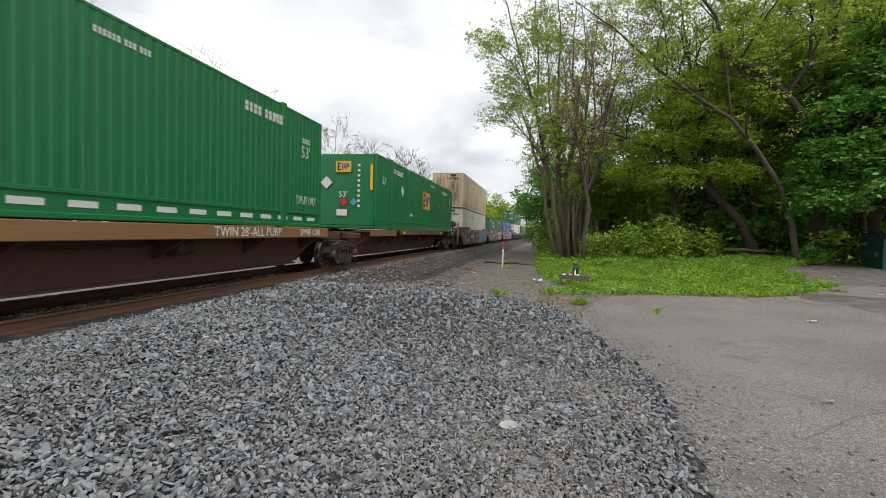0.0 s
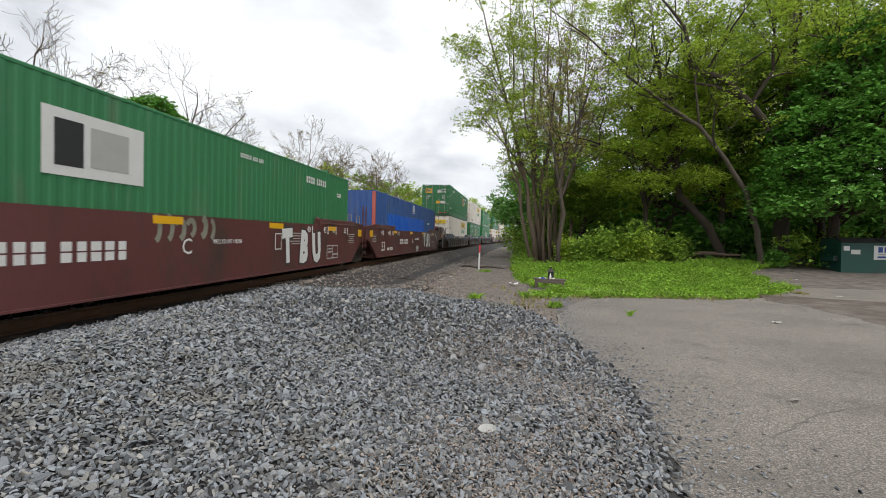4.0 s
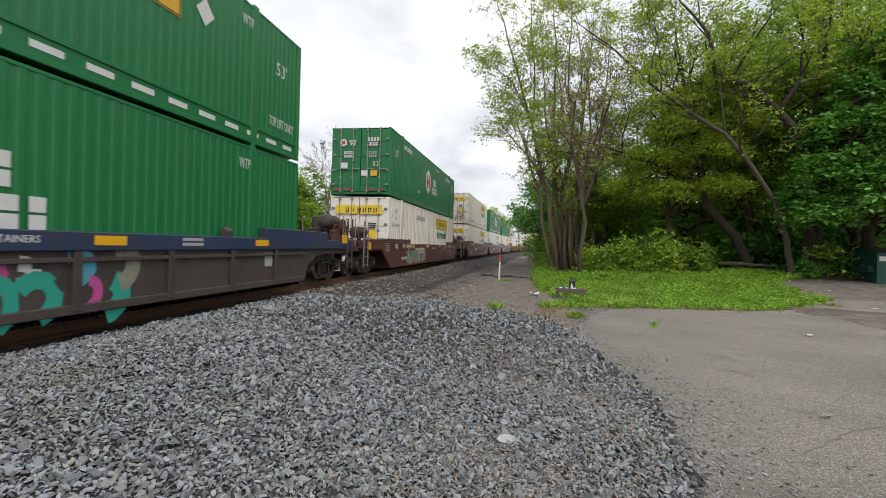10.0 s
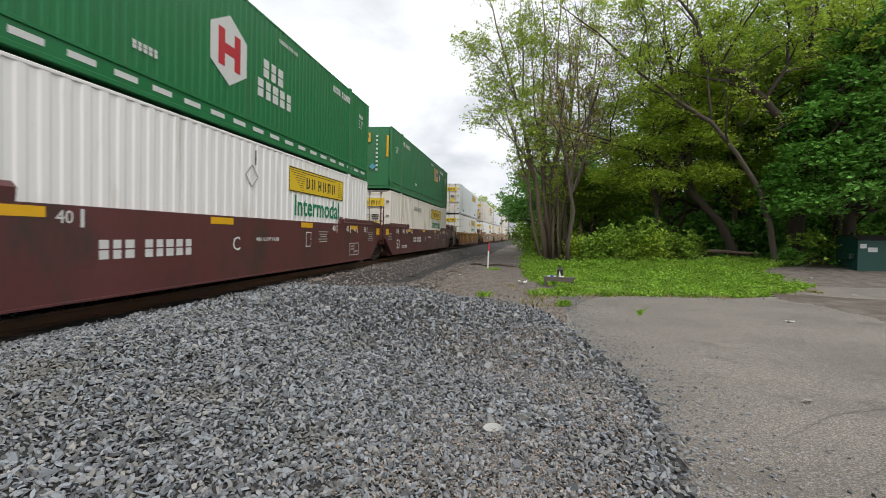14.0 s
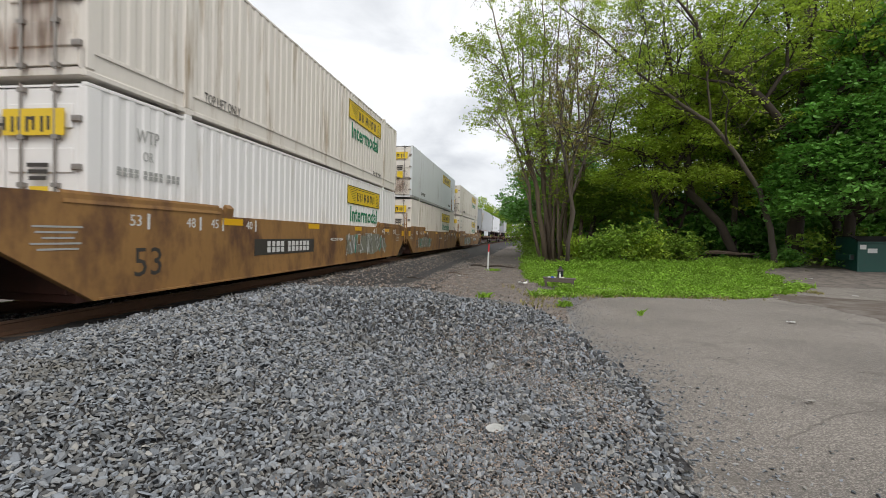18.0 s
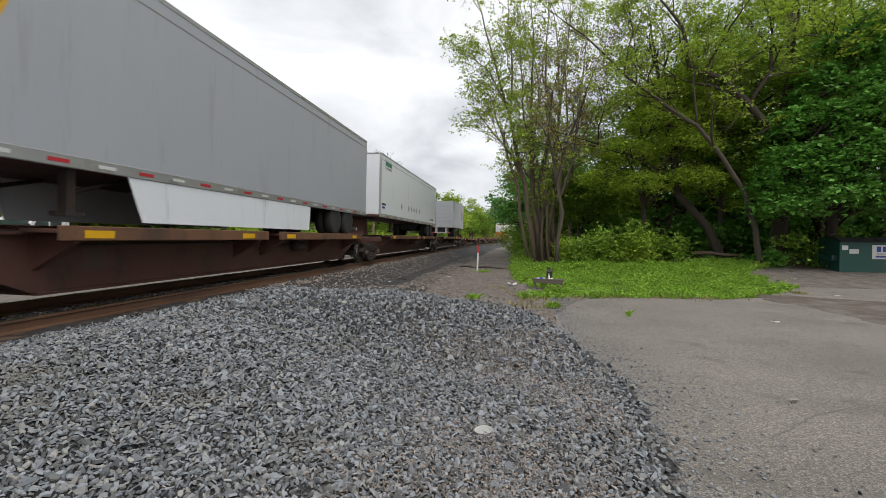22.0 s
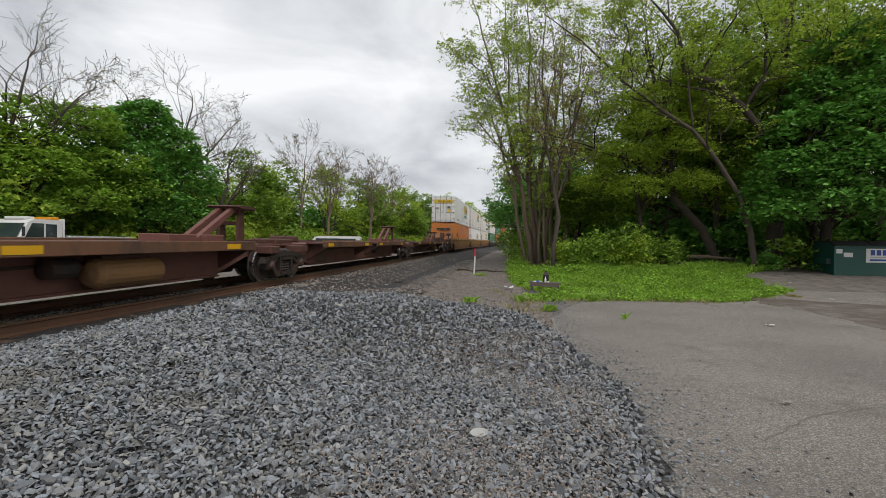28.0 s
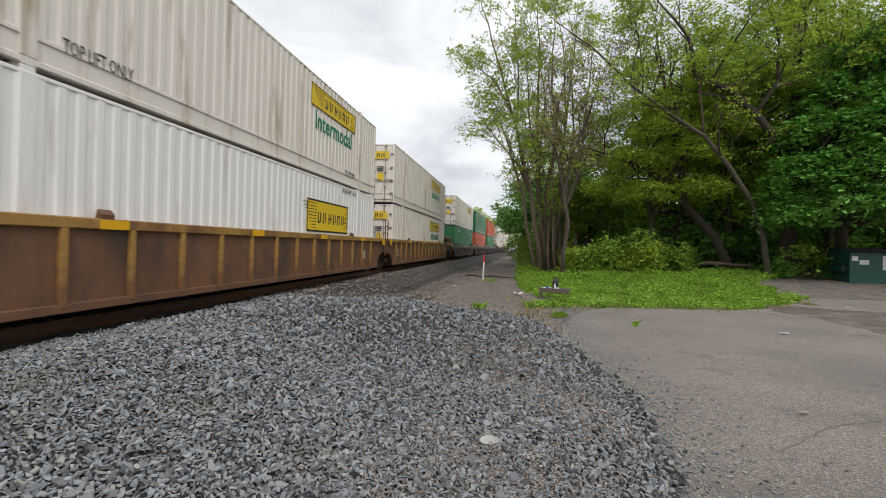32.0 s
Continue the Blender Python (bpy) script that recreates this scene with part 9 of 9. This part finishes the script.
def litter():
    def sheet_of(x, y, w, d, lab, name, mat, z=None, bend=0.03, rz=0):
        s = Shape()
        rng = random.Random(int(x * 100 + y * 10))
        n = 5
        for j in range(n + 1):
            for i in range(n + 1):
                a, b = (i / n - 0.5), (j / n - 0.5)
                s.v.append((a * w * (1 - 0.25 * abs(b)), b * d, 0.02 + bend * (rng.random() * 0.5 + abs(a) * 0.8)))
        for j in range(n):
            for i in range(n):
                q = j * (n + 1) + i
                s.f.append((q, q + 1, q + n + 2, q + n + 1))
        top = len(s.v)
        s.v += [(p[0], p[1], p[2] - 0.006) for p in s.v[:top]]
        s.f += [tuple(top + q for q in f[::-1]) for f in s.f[: n * n]]
        o = thing(name, lab, "litter", me=s.mesh(name, mat))
        if z is None:
            z = float(gravel(x, y)) if x < float(toe(y)) else max(zl(x, y), 0.0)
        o.matrix_basis = pose(x, y, z, 0, 0, rz)

    pl = thing("paper_plate", "round off-white paper plate lying on the gravel", "litter", me=Shape().lathe([(0.0, 0.004), (0.0, 0.052), (0.012, 0.074), (0.008, 0.076), (-0.005, 0.054), (-0.005, 0.004)], "z", sides=20).mesh("paper_plate", M["offwhite"]))
    pl.matrix_basis = pose(-0.14, 3.84, float(gravel(-0.14, 3.84)) + 0.035, 5, -4, 0)
    sheet_of(0.34, 17.6, 0.34, 0.25, "white box lid lying in the dirt", "paper_box", M["whitelitter"], bend=0.12)
    sheet_of(5.55, 10.45, 0.16, 0.09, "white paper scrap on the asphalt", "paper_scrap", M["whitelitter"])
    sheet_of(2.95, 5.2, 0.09, 0.05, "grey scrap on the asphalt", "scrap", M["concrete"])
    sheet_of(11.6, 20.6, 0.2, 0.12, "white paper scrap on the asphalt", "paper_scrap", M["whitelitter"])
    sheet_of(10.4, 16.2, 0.16, 0.1, "white paper scrap on the asphalt", "paper_scrap", M["whitelitter"])
    sheet_of(-2.4, 21.0, 0.14, 0.1, "white paper scrap on the gravel", "paper_scrap", M["whitelitter"])
    sheet_of(-4.2, 17.2, 0.12, 0.1, "white paper scrap on the gravel", "paper_scrap", M["whitelitter"])

    def branch(x, y, length, rz, lab, mat, r=0.03, lift=0.05):
        rng = random.Random(int(x * 31 + y * 17))
        s = Shape()
        pts = [(-length / 2 + length * k / 6, rng.uniform(-0.05, 0.05), lift + 0.04 * math.sin(k) + r) for k in range(7)]
        s.tube(pts, [r, r, r * 0.9, r * 0.8, r * 0.65, r * 0.5, r * 0.3], 6)
        o = thing("fallen_branch", lab, "branch")
        part("stem", s.mesh("stem", mat), o)
        for k in (2, 3, 4):
            p = Vector(pts[k])
            part("twig", Shape().tube([p, p + Vector((0.2, rng.uniform(-0.3, 0.3), rng.uniform(0.02, 0.15)))], [r * 0.4, r * 0.15], 4).mesh("twig", mat), o)
        z = max(float(gravel(x, y)) if y < 16 else float(rail_z(y)) - 0.19 - max(abs(x - float(track_x(y))) - 1.75, 0) * 0.5, zl(x, y))
        o.matrix_basis = pose(x, y, z - 0.03, 0, 0, rz)

    branch(-2.6, 22.0, 1.1, -35, "pale dead stick lying on the gravel", M["deadwood"], 0.025)
    branch(-0.6, 26.8, 1.6, 10, "dark fallen branch near the stake", M["barkdark"], 0.05, 0.1)
    branch(-1.9, 27.4, 1.2, -8, "dark fallen branch near the stake", M["barkdark"], 0.05, 0.08)
    branch(11.2, 26.5, 2.4, -20, "bare pinkish fallen limb under the trees", M["deadwood"], 0.1, 0.35)
    branch(-4.0, 19.0, 0.7, 20, "dark stick on the gravel", M["barkdark"], 0.03)
    # lumps of concrete in the grass
    for i, (x, y, r) in enumerate(((4.3, 18.6, 0.15), (4.7, 18.75, 0.11), (3.6, 19.0, 0.09))):
        rng = np.random.default_rng(40 + i)
        o = thing("concrete_lump", "broken lump of pale concrete in the grass", "rubble", me=mesh_from_arrays("concrete_lump", CUBE * rng.uniform(0.6, 1.0, (8, 3)) * np.array([r * 1.5, r, r * 0.7]), QUADS, M["concrete"]))
        o.matrix_basis = pose(x, y, zl(x, y) + r * 0.4, 5, 8, 30 * i)
    # weeds in the dirt and asphalt
    for i, (x, y, k, r) in enumerate(((-0.85, 13.4, 90, 0.16), (2.75, 10.85, 16, 0.05), (1.25, 12.0, 120, 0.14), (9.5, 16.6, 60, 0.2), (-1.0, 24.8, 80, 0.3))):
        rng = np.random.default_rng(80 + i)
        px, py = x + rng.normal(0, r * 0.6, k), y + rng.normal(0, r * 0.6, k)
        o = blades("weed_tuft", px, py, np.maximum(land(px, py), 0.0), 0.06 + 0.1 * rng.random(k), M["grass"] if i != 3 else M["drygrass"], "small weed tuft growing through the dirt", 80 + i)
        tagged(o, category="weed", kind="object")


def cracks():
    """Cracks in the asphalt: thin sunken-looking strips of dark filler."""
    rng = random.Random(8)
    for pts in ([(1.12, 7.4), (1.16, 8.2), (1.28, 9.0), (1.25, 9.9), (1.5, 10.5)], [(1.5, 10.5), (2.3, 10.75), (3.4, 10.8), (5.0, 11.0)], [(2.2, 4.2), (3.0, 4.9), (3.8, 5.25), (5.2, 5.4)], [(4.3, 6.6), (5.4, 6.4), (6.4, 6.8)]):
        line = []
        for (xa, ya), (xb, yb) in zip(pts, pts[1:]):
            for k in range(8):
                line.append((xa + (xb - xa) * k / 8 + rng.uniform(-0.02, 0.02), ya + (yb - ya) * k / 8 + rng.uniform(-0.02, 0.02)))
        s = Shape()
        for k in range(len(line) - 1):
            (xa, ya), (xb, yb) = line[k], line[k + 1]
            w = 0.003 + 0.006 * rng.random()
            d = Vector((xb - xa, yb - ya)).normalized() * w
            s.poly([(xa - d.y, ya + d.x, 0.004), (xa + d.y, ya - d.x, 0.004), (xb + d.y, yb - d.x, 0.004), (xb - d.y, yb + d.x, 0.004)])
        thing("asphalt_crack", "thin dark crack in the asphalt", "crack", kind="structure", me=s.mesh("asphalt_crack", M["crack"]))


dumpster()
stake()
small_bench()
litter()
cracks()


# ---------------------------------------------------------------- yard beyond the line
def yard_truck():
    """A white service truck with a roof beacon and a flat body, seen over the empty cars."""
    t = thing("service_truck", "white service truck parked beyond the railway", "truck")
    part("cab", Shape().prism([(-2.6, 0.75), (-2.6, 1.35), (-2.2, 1.5), (-1.7, 2.45), (-1.35, 2.62), (0.1, 2.62), (0.2, 2.5), (0.2, 0.75)], -1.1, 1.1, "y").mesh("cab", M["truckwhite"]), t)
    part("bonnet", Shape().box(-3.9, -2.55, -1.0, 1.0, 0.75, 1.62, 0.08).mesh("bonnet", M["truckwhite"]), t)
    part("windscreen", Shape().prism([(-2.235, 1.55), (-1.75, 2.40), (-1.74, 2.40), (-2.225, 1.55)], -0.95, 0.95, "y").mesh("windscreen", M["glass"]), t, pose(-0.01, 0, 0))
    for y in (-1.105, 1.101):
        part("side_window", Shape().prism([(-1.9, 1.6), (-1.5, 2.4), (-0.85, 2.4), (-0.85, 1.6)], y, y + 0.004, "y").mesh("side_window", M["glass"]), t)
        part("quarter_window", Shape().box(-0.75, -0.1, y, y + 0.004, 1.65, 2.38).mesh("quarter_window", M["glass"]), t)
        part("mirror", Shape().box(-2.2, -2.1, y * 1.2 - 0.06, y * 1.2 + 0.06, 1.7, 2.2, 0.02).mesh("mirror", M["black"]), t)
    part("light_bar", Shape().box(-1.5, -0.9, -0.6, 0.6, 2.62, 2.76, 0.03).mesh("light_bar", M["truckwhite"]), t)
    part("beacon", Shape().box(-0.4, 0.15, -1.0, 1.0, 2.62, 2.78, 0.03).mesh("beacon", M["amber"]), t, None, "amber beacon bar")
    part("headache_rack", Shape().box(0.3, 0.45, -1.05, 1.05, 0.8, 2.7, 0.02).mesh("headache_rack", M["truckwhite"]), t)
    part("flat_body", Shape().box(0.55, 5.2, -1.2, 1.2, 0.9, 1.78, 0.08).mesh("flat_body", M["alu"]), t)
    part("chassis", Shape().box(-3.8, 4.5, -0.45, 0.45, 0.5, 0.78).mesh("chassis", M["black"]), t)
    for x in (-3.1, 2.6):
        for y in (-1.0, 1.0):
            part("wheel", kept("twheel", lambda: Shape().lathe([(-0.14, 0.2), (-0.14, 0.46), (-0.1, 0.5), (0.1, 0.5), (0.14, 0.46), (0.14, 0.2)], "y", sides=20).mesh("wheel", M["rubber"])), t, pose(x, y, 0.5))
    return t


def yard():
    a = yard_truck()
    a.matrix_basis = pose(-25.6, 23.5, zl(-25.6, 23.5), 0, 0, 90)
    v = thing("box_van", "white van roof beyond the railway", "van")
    part("body", Shape().prism([(-2.4, 0.4), (-2.4, 1.1), (-1.7, 1.25), (-1.2, 2.0), (-0.9, 2.1), (2.6, 2.1), (2.7, 1.9), (2.7, 0.4)], -0.95, 0.95, "y").mesh("body", M["truckwhite"]), v)
    part("windscreen", Shape().prism([(-1.72, 1.3), (-1.25, 1.95), (-1.24, 1.95), (-1.7, 1.3)], -0.85, 0.85, "y").mesh("windscreen", M["glass"]), v, pose(-0.015, 0, 0))
    for y in (-0.955, 0.951):
        part("side_window", Shape().box(-1.1, 2.3, y, y + 0.004, 1.35, 1.9).mesh("side_window", M["glass"]), v)
    for x in (-1.7, 1.8):
        for y in (-0.85, 0.85):
            part("wheel", kept("vwheel", lambda: Shape().lathe([(-0.1, 0.15), (-0.1, 0.33), (0.1, 0.33), (0.1, 0.15)], "y", sides=16).mesh("wheel", M["rubber"])), v, pose(x, y, 0.33))
    v.matrix_basis = pose(-14.9, 40, zl(-14.9, 40), 0, 0, 12)


yard()


# ---------------------------------------------------------------- all that moves
def motions():
    steps = [i * 2.0 for i in range(17)]
    for ob, u, up in TRAIN:
        walk(ob, [(t, track_at(u - gone(t), up)) for t in steps])


motions()
